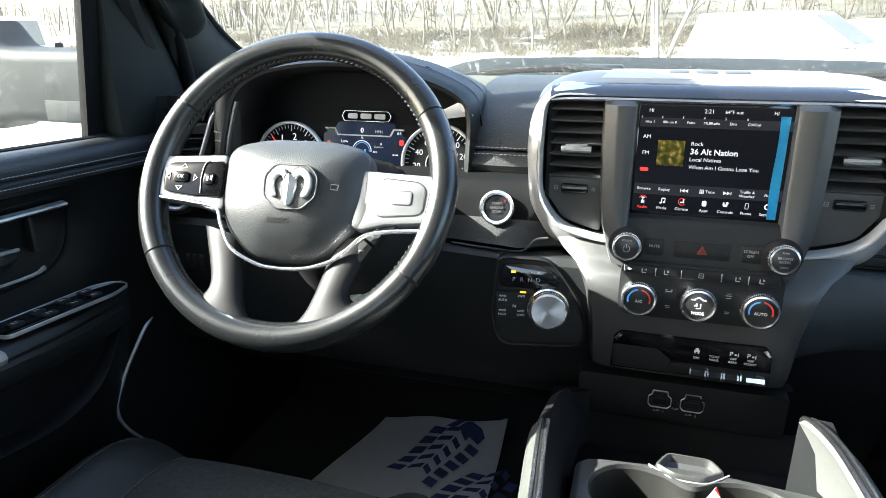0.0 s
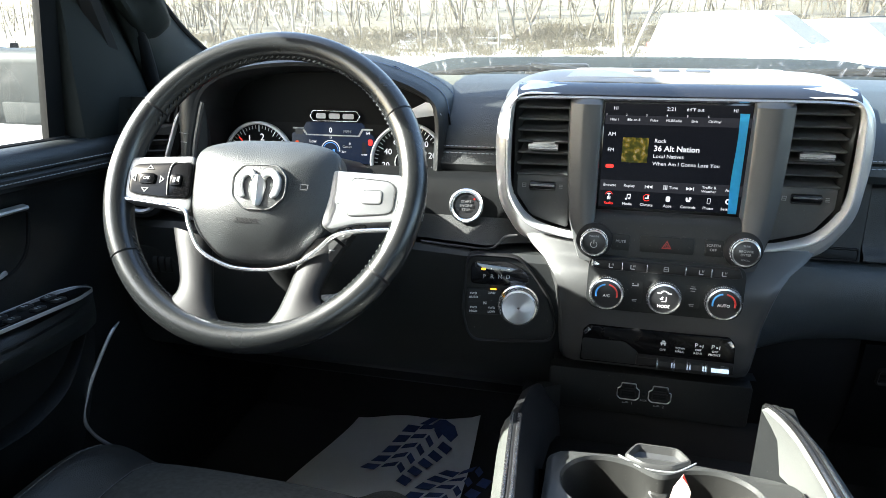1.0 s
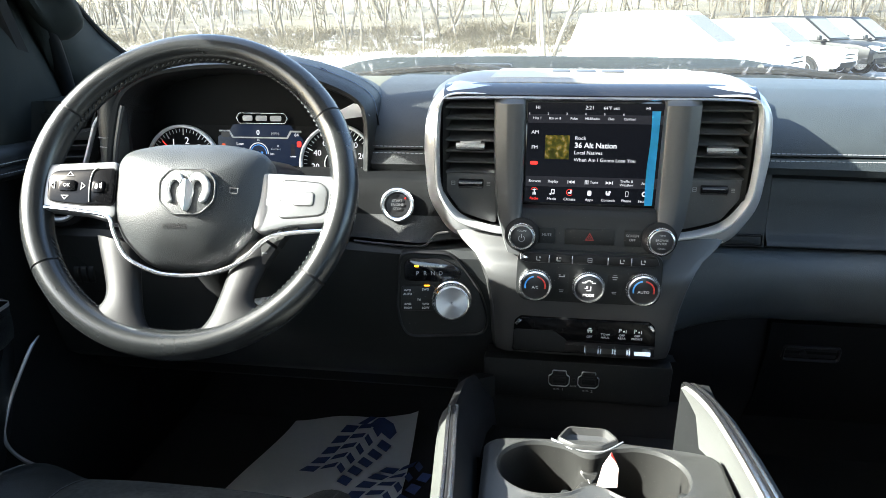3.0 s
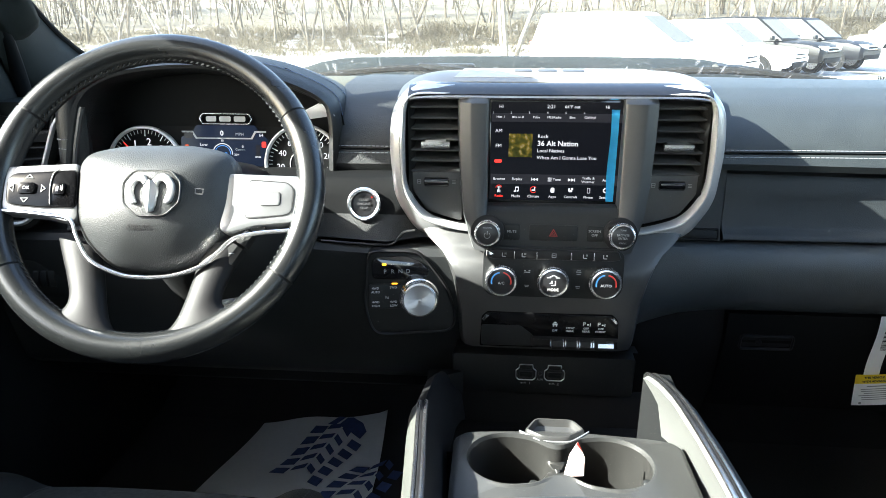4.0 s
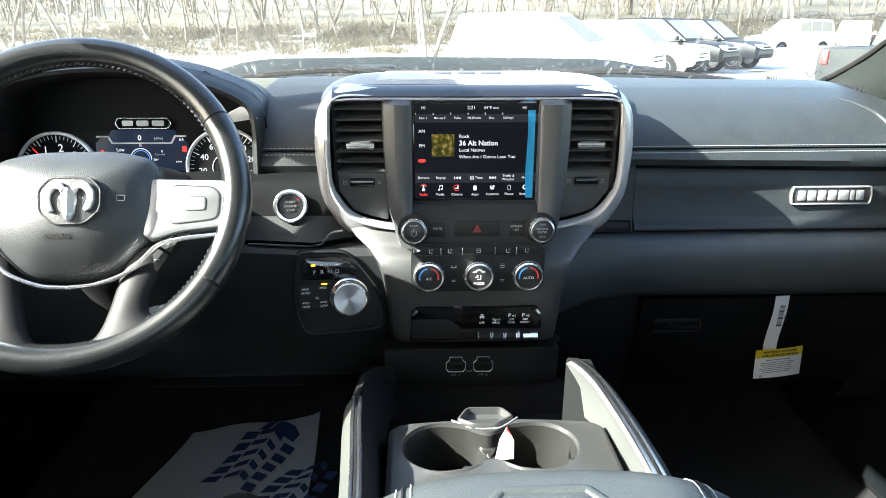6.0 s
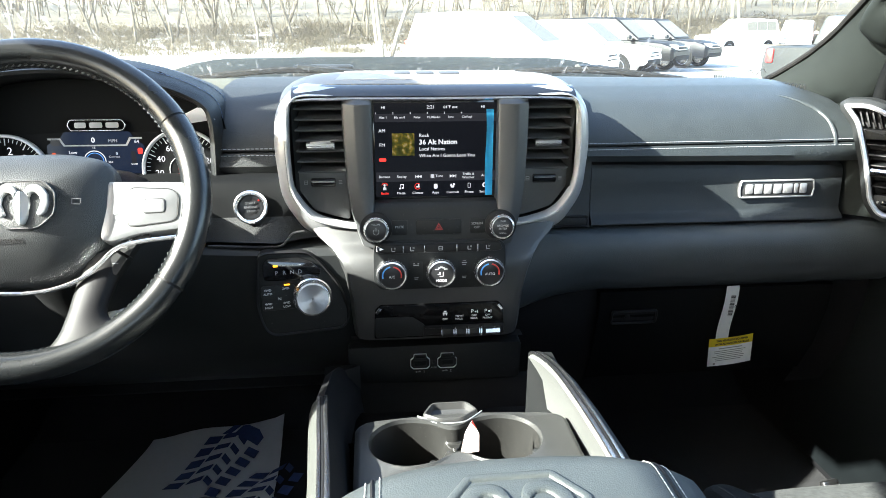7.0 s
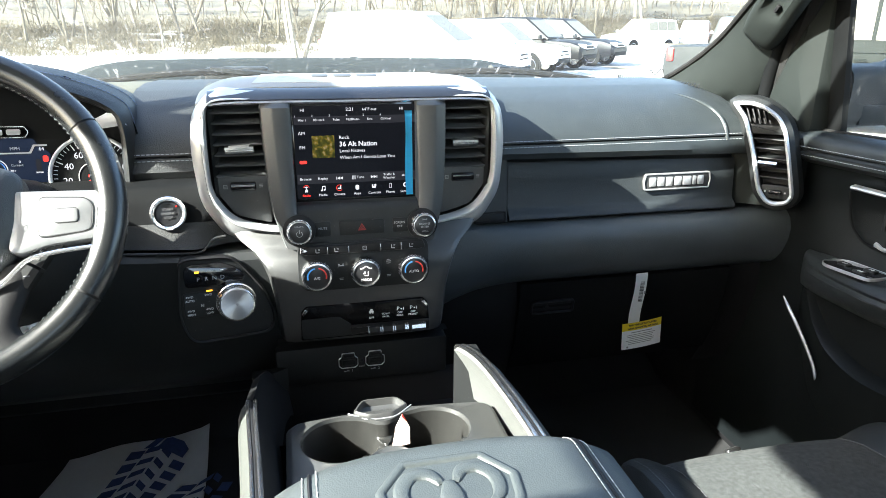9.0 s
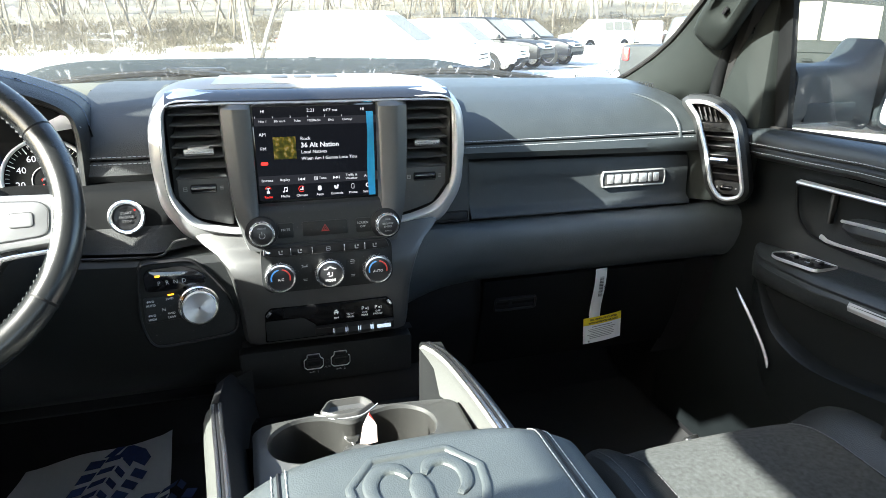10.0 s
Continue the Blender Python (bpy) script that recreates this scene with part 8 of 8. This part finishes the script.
for x0, x1 in ((-0.52, 0.02), (0.12, 0.62)):
    w = thing("wiper", "black windscreen wiper lying on the cowl", "wiper", (x0, 1.6, 1.47), "wipers")
    bm = bmesh.new()
    pts = [Vector((x, cowl_y(x) + 0.012 - 0.035 * math.sin(math.pi * k / 12), 1.472 + 0.022 * math.sin(math.pi * k / 12))) for k, x in enumerate(span(x0, x1, 13))]
    tube(bm, pts, 0.007, 6)
    part("blade", bm, RUBBER, w)
    bm = bmesh.new()
    tube(bm, [(x1 + 0.05, cowl_y(x1) + 0.07, 1.455), ((x0 + x1) / 2 + 0.08, cowl_y(x0) + 0.02, 1.492), ((x0 + x1) / 2, cowl_y((x0 + x1) / 2) - 0.02, 1.500)], 0.008, 6)
    part("wiper_arm", bm, PLASTIC_GREY, w)
bm = bmesh.new()
box(bm, pose(-0.20, 1.635, 1.485), 0.14, 0.05, 0.03, 0.008)
part("nozzle_cover", bm, PLASTIC, bn)


def door_mirror(s, X, reach, top):
    m = thing("door_mirror", "black door mirror on a thick arm", "mirror", (X, 1.1, 1.45), "door mirrors")
    P = lambda o, y, z: Vector((X + s * o, y, z))
    bm = bmesh.new()
    rows = []
    for o, y, z0, z1 in ((0.02, 1.075, 1.418, top), (0.05, 1.08, 1.420, top + 0.002), (0.09 + reach / 2, 1.085, 1.420, top + 0.002), (0.15 + reach, 1.09, 1.420, top + 0.002), (0.190 + reach, 1.094, 1.418, top + 0.006), (0.215 + reach, 1.10, 1.412, top + 0.020), (0.245 + reach, 1.105, 1.40, top + 0.05)):
        rows.append([P(o, y + q[0], (z0 + z1) / 2 + q[1]) for q in rrect(0.11, z1 - z0, 0.022, 5)])
    loft(bm, rows, closed=True, caps=True)
    part("mirror_arm", bm, MIRROR_SHELL, m, "thick black plastic mirror arm")
    bm = bmesh.new()
    plate(bm, rrect(0.12, 0.036, 0.003, 2), pose(X + s * 0.115, 1.030, 1.444, 90), -0.01, 0.004, 0.001)
    part("arm_cover", bm, MIRROR_SHELL, m)
    bm = bmesh.new()
    tube(bm, [P(o, 1.058, 1.447) for o in (0.05, 0.12, 0.20)], 0.0015, 5)
    part("seam", bm, PLASTIC_DARK, m)
    o = rounded([(s * 0.0, -0.070), (s * 0.022, 0.08), (s * 0.07, 0.15), (s * 0.22, 0.16), (s * 0.25, 0.09), (s * 0.24, -0.07), (s * 0.19, -0.095), (s * 0.03, -0.090)][::-s], 0.03, 5)
    R = pose(X + s * (0.248 + reach), 1.05, 1.487, 90, 0, -s * 12)
    bm = bmesh.new()
    loft(bm, [[R @ Vector((x, y, z)) for x, y in q] for q, z in ((inset(o, 0.016), -0.004), (inset(o, 0.010), 0.006), (inset(o, 0.003), 0.006), (o, -0.004), (inset(o, -0.003), -0.025), (inset(o, 0.012), -0.06), (inset(o, 0.035), -0.09), (inset(o, 0.06), -0.10))], closed=True, caps=True)
    part("housing", bm, MIRROR_SHELL, m)
    bm = bmesh.new()
    plate(bm, inset(o, 0.012), R, -0.004, 0.001)
    part("mirror_glass", bm, MIRROR, m, "silvered mirror glass")
    return m


door_mirror(-1, XL - 0.04, 0.09, 1.545)
door_mirror(1, XR + 0.04, 0.0, 1.528)

# ---- car park ----
GZ = -0.10
bm = bmesh.new()
n = 60
def ground_z(x, y):
    r = max(0.0, y - 34 - 0.15 * abs(x - 4) * (1 if x < 4 else -0.6))
    return GZ + 0.55 * min(1.0, r / 5) + 0.085 * max(0.0, min(r, 50) - 7) + 0.035 * max(0.0, y - 95) + (0.10 * math.sin(x * 0.7) * math.sin(y * 0.5) if r > 2 else 0)
rows = []
ys = [-60, -30, -10, 0, 6, 12, 18, 24] + [27 + 1.5 * k for k in range(30)] + [80, 100, 140, 220, 400, 900]
xs_ = [-900, -300, -120, -70] + [-45 + 3 * k for k in range(33)] + [60, 75, 120, 300, 900]
for y in ys:
    rows.append([(x, y, ground_z(x, y)) for x in xs_])
loft(bm, rows)
tagged(finish("ground", bm, GROUND), "pale concrete car park running into dry grass", "ground", kind="structure")


def car(label, length, width, height, paint, kind="suv", cat="car"):
    """A parked car along +X at the origin: lofted body, glazed cabin, wheels, lamps, grille."""
    c = thing("parked_car", label, cat, (0, 0, 0), "parked cars")
    L, Wd, H = length, width / 2, height
    sill, belt = 0.42, H * 0.60
    hoodz = H * 0.57
    if kind == "suv":
        prof = [(-L / 2, 0.55, belt), (-L / 2 + 0.10, 0.45, belt + 0.03), (-L * 0.25, 0.36, belt), (L * 0.10, 0.36, belt - 0.02), (L * 0.22, 0.38, hoodz + 0.01), (L * 0.40, 0.42, hoodz - 0.05), (L / 2 - 0.10, 0.42, hoodz - 0.16), (L / 2, 0.50, hoodz - 0.28)]
        cab = [(-L / 2 + 0.06, belt, 0.90), (-L / 2 + 0.28, H - 0.05, 0.80), (-L * 0.20, H, 0.78), (L * 0.02, H - 0.02, 0.78), (L * 0.22, belt, 0.88)]
    else:
        prof = [(-L / 2, 0.55, belt + 0.05), (-L / 2 + 0.08, 0.48, belt + 0.08), (-L * 0.20, 0.46, belt + 0.08), (-L * 0.02, 0.42, belt + 0.06), (L * 0.20, 0.42, hoodz + 0.04), (L * 0.40, 0.45, hoodz), (L / 2 - 0.08, 0.45, hoodz - 0.08), (L / 2, 0.55, hoodz - 0.25)]
        cab = [(-L * 0.12, belt + 0.05, 0.90), (-L * 0.08, H - 0.04, 0.80), (L * 0.02, H, 0.78), (L * 0.10, H - 0.02, 0.78), (L * 0.22, belt + 0.02, 0.88)]
    bm = bmesh.new()
    rows = []
    for k, (x, z0, z1) in enumerate(prof):
        e = 0.90 if k in (0, len(prof) - 1) else 1.0
        w = Wd * e
        rows.append([(x, -w * 0.94, z0), (x, -w, z0 + 0.15), (x, -w, z0 + (z1 - z0) * 0.6), (x, -w * 0.95, z1 - 0.04), (x, -w * 0.86, z1), (x, 0, z1 + 0.02), (x, w * 0.86, z1), (x, w * 0.95, z1 - 0.04), (x, w, z0 + (z1 - z0) * 0.6), (x, w, z0 + 0.15), (x, w * 0.94, z0)])
    loft(bm, rows, closed=True, caps=True)
    part("body", bm, paint, c)
    bm = bmesh.new()
    rows = [[(x, -Wd * w, z - 0.02 if k in (0, 4) else z - 0.05), (x, -Wd * w * 0.92, z), (x, 0, z + 0.015), (x, Wd * w * 0.92, z), (x, Wd * w, z - 0.02 if k in (0, 4) else z - 0.05)] for k, (x, z, w) in enumerate(cab)]
    low = [[(x, -Wd * 0.93, belt - 0.03), (x, Wd * 0.93, belt - 0.03)] for x, z, w in cab]
    full = [[l[0]] + r + [l[1]] for r, l in zip(rows, low)]
    loft(bm, full, closed=True, caps=True)
    cb = part("cabin", bm, paint, c)
    # windows on both sides, windscreen and back light, just proud of the cabin
    def pane(name, quad):
        bm = bmesh.new()
        loft(bm, [[quad[0], quad[1]], [quad[3], quad[2]]])
        part(name, bm, CAR_GLASS, cb, smooth=False)
    def side_pt(x, f, s):
        """A point on the cabin side at height fraction f."""
        for a, b in zip(cab, cab[1:]):
            if a[0] <= x <= b[0]:
                t = (x - a[0]) / (b[0] - a[0])
                z, w = a[1] + (b[1] - a[1]) * t - 0.05, a[2] + (b[2] - a[2]) * t
                return Vector((x, s * (Wd * (0.93 + (w - 0.93) * f) + 0.012), belt - 0.03 + (z - belt + 0.03) * f))
        return Vector((x, s * Wd * 0.93, belt))
    x0, x1 = cab[1][0] + 0.05, cab[3][0] + 0.12
    cuts = [x0 + (x1 - x0) * k / 3 for k in range(4)] if kind == "suv" else [x0, (x0 + x1) / 2, x1]
    for s in (-1, 1):
        for a, b in zip(cuts, cuts[1:]):
            pane("side_window", [side_pt(a + 0.03, 0.22, s), side_pt(b - 0.03, 0.22, s), side_pt(b - 0.03, 0.90, s), side_pt(a + 0.03, 0.90, s)])
    a, b = cab[3], cab[4]
    f = lambda t, s: Vector((a[0] + (b[0] - a[0]) * t + 0.012, s * Wd * (a[2] + (b[2] - a[2]) * t) * 0.90, a[1] + (b[1] - a[1]) * t + 0.012))
    pane("windscreen", [f(0.12, -1), f(0.12, 1), f(0.95, 1), f(0.95, -1)])
    a, b = cab[1], cab[0]
    g = lambda t, s: Vector((a[0] + (b[0] - a[0]) * t - 0.012, s * Wd * 0.74, a[1] + (b[1] - a[1]) * t + 0.012))
    pane("rear_window", [g(0.12, -1), g(0.12, 1), g(0.8, 1), g(0.8, -1)])
    for x in (-L * 0.30, L * 0.31):
        for s in (-1, 1):
            bm = bmesh.new()
            R = pose(x, s * (Wd - 0.10), 0.36, 90)
            loft(bm, [[R @ Vector((q * math.cos(t), q * math.sin(t), z)) for t in [2 * math.pi * k / 28 for k in range(28)]] for q, z in ((0.24, -0.115), (0.34, -0.12), (0.365, -0.09), (0.365, 0.09), (0.34, 0.12), (0.24, 0.115))], closed=True)
            w = part("wheel", bm, RUBBER, c, "black tyre")
            bm = bmesh.new()
            loft(bm, [[R @ Vector((q * math.cos(t), q * math.sin(t), -s * z)) for t in [2 * math.pi * k / 28 for k in range(28)]] for q, z in ((0.245, 0.0), (0.245, 0.10), (0.22, 0.115), (0.19, 0.09), (0.06, 0.105), (0.01, 0.11))], closed=True, caps=True)
            part("rim", bm, BRUSHED, w, "alloy rim")
            bm = bmesh.new()
            plate(bm, disc(0.41, 28, 0, 0.02), pose(x, s * (Wd - 0.03), 0.36, 90), -0.04, 0.04)
            part("wheel_arch", bm, RUBBER, c)
    for s in (-1, 1):
        bm = bmesh.new()
        plate(bm, rrect(0.34, 0.17, 0.05), pose(L / 2 - 0.10, s * Wd * 0.70, hoodz - 0.20, 90, 0, 90 - s * -22), -0.05, 0.10, 0.02)
        part("headlamp", bm, LAMP, c, "clear headlamp")
        bm = bmesh.new()
        plate(bm, rrect(0.16, 0.30, 0.04), pose(-L / 2 + 0.05, s * Wd * 0.80, belt - 0.12, 90, 0, -90), -0.05, 0.09, 0.02)
        part("tail_lamp", bm, TAIL, c, "red tail lamp")
        bm = bmesh.new()
        box(bm, pose(L * 0.17, s * (Wd + 0.10), belt + 0.06), 0.12, 0.20, 0.15, 0.04)
        part("door_mirror", bm, paint if kind == "suv" else RUBBER, c)
        for x in (-L * 0.14, L * 0.04):
            bm = bmesh.new()
            tube(bm, [(x - 0.08, s * (Wd + 0.02), belt - 0.14), (x, s * (Wd + 0.035), belt - 0.135), (x + 0.08, s * (Wd + 0.02), belt - 0.14)], 0.015, 6)
            part("door_handle", bm, paint, c)
    for k in range(4):
        bm = bmesh.new()
        box(bm, pose(L / 2 + 0.0, 0, hoodz - 0.18 - 0.055 * k), 0.05, Wd * 1.0, 0.025, 0.008)
        part("grille_bar", bm, CHROME if k % 2 == 0 else RUBBER, c)
    bm = bmesh.new()
    box(bm, pose(L / 2 - 0.02, 0, 0.50), 0.10, Wd * 1.5, 0.16, 0.03)
    part("lower_grille", bm, RUBBER, c)
    if kind == "pickup":
        bm = bmesh.new()
        box(bm, pose(-L * 0.31, 0, belt + 0.06), L * 0.32, Wd * 1.6, 0.06)
        part("bed_liner", bm, RUBBER, c)
    return c


def park(ob, nose, heading, length):
    h = Vector(heading).normalized()
    ob.matrix_basis = pose(nose[0] - h.x * length / 2, nose[1] - h.y * length / 2, GZ, 0, 0, math.degrees(math.atan2(h.y, h.x)))


for label, nose, head, L, Wd, H, paint, kind in (
        ("long white van parked nose out", (6.1, 17.2), (0.84, -0.54), 5.7, 2.0, 1.98, WHITE_PAINT, "suv"),
        ("white estate car parked nose out", (9.0, 21.3), (0.78, -0.62), 4.8, 1.9, 1.80, WHITE_PAINT, "suv"),
        ("black off-road car with chrome grille", (11.1, 23.8), (0.72, -0.69), 4.9, 1.95, 1.90, BLACK_PAINT, "suv"),
        ("dark blue off-road car parked in the row", (13.5, 26.0), (0.70, -0.71), 4.9, 1.95, 1.88, BLUE_PAINT, "suv"),
        ("white four-door off-road wagon seen from the side", (18.8, 37.5), (-0.95, -0.30), 4.9, 1.95, 1.95, WHITE_PAINT, "suv"),
        ("white wagon in the far row", (24.5, 38.0), (-0.6, -0.8), 4.8, 1.95, 1.9, WHITE_PAINT, "suv"),
        ("orange car in the far row", (26.8, 37.6), (-0.6, -0.8), 4.6, 1.9, 1.85, ORANGE_PAINT, "suv"),
        ("pale blue car in the far row", (29.5, 38.0), (-0.6, -0.8), 4.7, 1.9, 1.85, TEAL_PAINT, "suv"),
        ("grey pickup truck seen from behind", (13.85, 16.52), (0.85, 0.52), 5.6, 2.0, 1.90, GREY_PAINT, "pickup"),
        ("tall dark green four-door off-road car parked side on", (11.7, 7.25), (0.72, -0.69), 5.2, 2.0, 2.2, GREEN_PAINT, "suv"),
        ("white pickup truck with chrome grille facing the road", (-14.6, 12.6), (0.70, -0.62), 5.6, 2.0, 1.95, WHITE_PAINT, "pickup")):
    park(car(label, L, Wd, H, paint, kind, "pickup" if kind == "pickup" else "car"), nose, head, L)


# ---- bare trees and brush on the bank ----
def bare_tree(x, y, h, spread, seed, lean=0.0, stems=1):
    rng = random.Random(seed)
    t = thing("tree", "bare grey-brown tree with thin branches in early spring", "tree", (x, y, ground_z(x, y)), "bare trees")
    base = Vector((x, y, ground_z(x, y) - 0.2))
    trunk, limbs = bmesh.new(), bmesh.new()

    def grow(p, d, ln, r, depth, bm):
        pts, rad = [p], [r]
        n = 5
        for k in range(n):
            d = (d + Vector((rng.uniform(-1, 1), rng.uniform(-1, 1), rng.uniform(-0.3, 0.6))) * 0.14).normalized()
            p = p + d * (ln / n)
            pts.append(p)
            rad.append(r * (1 - 0.55 * (k + 1) / n))
        tube(bm, pts, 1.0, 6 if depth < 2 else 4, taper=rad)
        if depth >= 3:
            return
        for k in range((8, 6, 4)[depth]):
            q = pts[rng.randint(2 if depth == 0 else 1, n)]
            a = rng.uniform(0, 2 * math.pi)
            side = Vector((math.cos(a), math.sin(a), rng.uniform(0.3, 1.1))) * spread
            grow(q, (d + side).normalized(), ln * rng.uniform(0.35, 0.6), max(0.016, r * rng.uniform(0.34, 0.5)), depth + 1, limbs)

    for k in range(stems):
        a = 2 * math.pi * k / max(1, stems) + 0.3
        s = 0.28 if stems > 1 else 0.0
        grow(base + Vector((0.15 * math.cos(a) * s * 3, 0.1, 0)), Vector((lean + s * math.cos(a), 0.1 * math.sin(a), 1)).normalized(), h, h * 0.013 if stems == 1 else h * 0.015, 0, trunk)
    part("trunk", trunk, BARK, t)
    part("branches", limbs, BARK, t)
    return t


bare_tree(0.35, 27.5, 6.8, 0.8, 5, 0.0, 3)
rng = random.Random(11)
for k in range(30):
    x = -60 + 4.1 * k + rng.uniform(-1.5, 1.5)
    bare_tree(x + 3.0 * math.sin(k * 2.4), 58 + rng.uniform(-4, 14), rng.uniform(7, 14), rng.uniform(0.8, 1.2), 300 + k, rng.uniform(-0.16, 0.16), 1 + (k % 3 == 0))
for k in range(34):
    x = -32 + 1.75 * k + 2.4 * math.sin(k * 1.9) + rng.uniform(-0.6, 0.6)
    y = 38 + rng.uniform(-2, 9) + (4 if x > 8 else 0)
    bare_tree(x, y, rng.uniform(4, 9), rng.uniform(0.8, 1.25), 100 + k, rng.uniform(-0.2, 0.2), 1 + (k % 3 == 0))
bm = bmesh.new()
for k in range(1250):
    # one clump of twigs
    x = rng.uniform(-44, 40)
    y = rng.uniform(35.5, 52) + (3 if x > 6 else 0)
    h = rng.uniform(0.35, 1.2) * (1.7 if k % 5 == 0 else 1.0) * (0.6 + 0.5 * abs(math.sin(x * 0.23) * math.sin(x * 0.61 + 1)))
    for j in range(34):
        p = Vector((x + rng.gauss(0, 0.35), y + rng.gauss(0, 0.3), ground_z(x, y) - 0.05))
        d = Vector((rng.gauss(0, 0.55), rng.gauss(0, 0.4), 1)).normalized()
        w = rng.uniform(0.008, 0.02)
        q = p + d * h * rng.uniform(0.5, 1.0)
        s = p.lerp(q, rng.uniform(0.3, 0.7))
        e = s + Vector((rng.uniform(-0.3, 0.3), rng.uniform(-0.2, 0.2), rng.uniform(0.0, 0.3)))
        for u, v, g in ((p, q, w), (s, e, w * 0.7)):
            bm.faces.new([bm.verts.new(t) for t in (u + Vector((-g, 0, 0)), u + Vector((g, 0, 0)), v)])
        for i in range(2):
            c = p.lerp(q, rng.uniform(0.2, 1.0)) + Vector((rng.gauss(0, 0.06), rng.gauss(0, 0.06), 0))
            bm.faces.new([bm.verts.new(c + Vector((rng.gauss(0, 0.035), rng.gauss(0, 0.03), rng.gauss(0, 0.035)))) for t in range(3)])
tagged(finish("brush", bm, DRY_GRASS, smooth=False), "dry brown brush and twigs on the bank", "brush", kind="stuff")

# far woods behind the bank: a thicket of thin stems and twigs
bm = bmesh.new()
clumps = [(rng.uniform(-75, 62), rng.uniform(2.0, 6.5)) for k in range(26)]
for k in range(900):
    c0, c1 = clumps[k % 26]
    x = c0 + rng.gauss(0, c1) if k % 4 else rng.uniform(-75, 62)
    y = rng.uniform(50, 80) + (5 if x > 10 else 0)
    z = ground_z(x, y) - 0.2
    h = rng.uniform(3, 12)
    w = h * rng.uniform(0.004, 0.008)
    top = Vector((x + rng.gauss(0, 0.20) * h, y, z + h))
    foot = Vector((x, y, z))
    bm.faces.new([bm.verts.new(p) for p in (foot + Vector((-w, 0, 0)), foot + Vector((w, 0, 0)), top)])
    bm.faces.new([bm.verts.new(p) for p in (foot + Vector((0, -w, 0)), foot + Vector((0, w, 0)), top)])
    for j in range(34):
        p = foot.lerp(top, rng.uniform(0.12, 0.95))
        q = p + Vector((rng.gauss(0, 0.9), rng.gauss(0, 0.5), rng.uniform(0.1, 1.5)))
        g = w * rng.uniform(0.20, 0.5)
        bm.faces.new([bm.verts.new(t) for t in (p + Vector((-g, 0, -g)), p + Vector((g, 0, g)), q)])
        e = p.lerp(q, 0.5)
        bm.faces.new([bm.verts.new(t) for t in (e + Vector((-g * 0.6, 0, 0)), e + Vector((g * 0.6, 0, 0)), e + Vector((rng.gauss(0, 0.5), rng.gauss(0, 0.3), rng.uniform(0, 0.8))))])
tagged(finish("far_woods", bm, BARK, smooth=False), "thicket of bare brown stems and twigs behind the bank", "woods", kind="stuff")
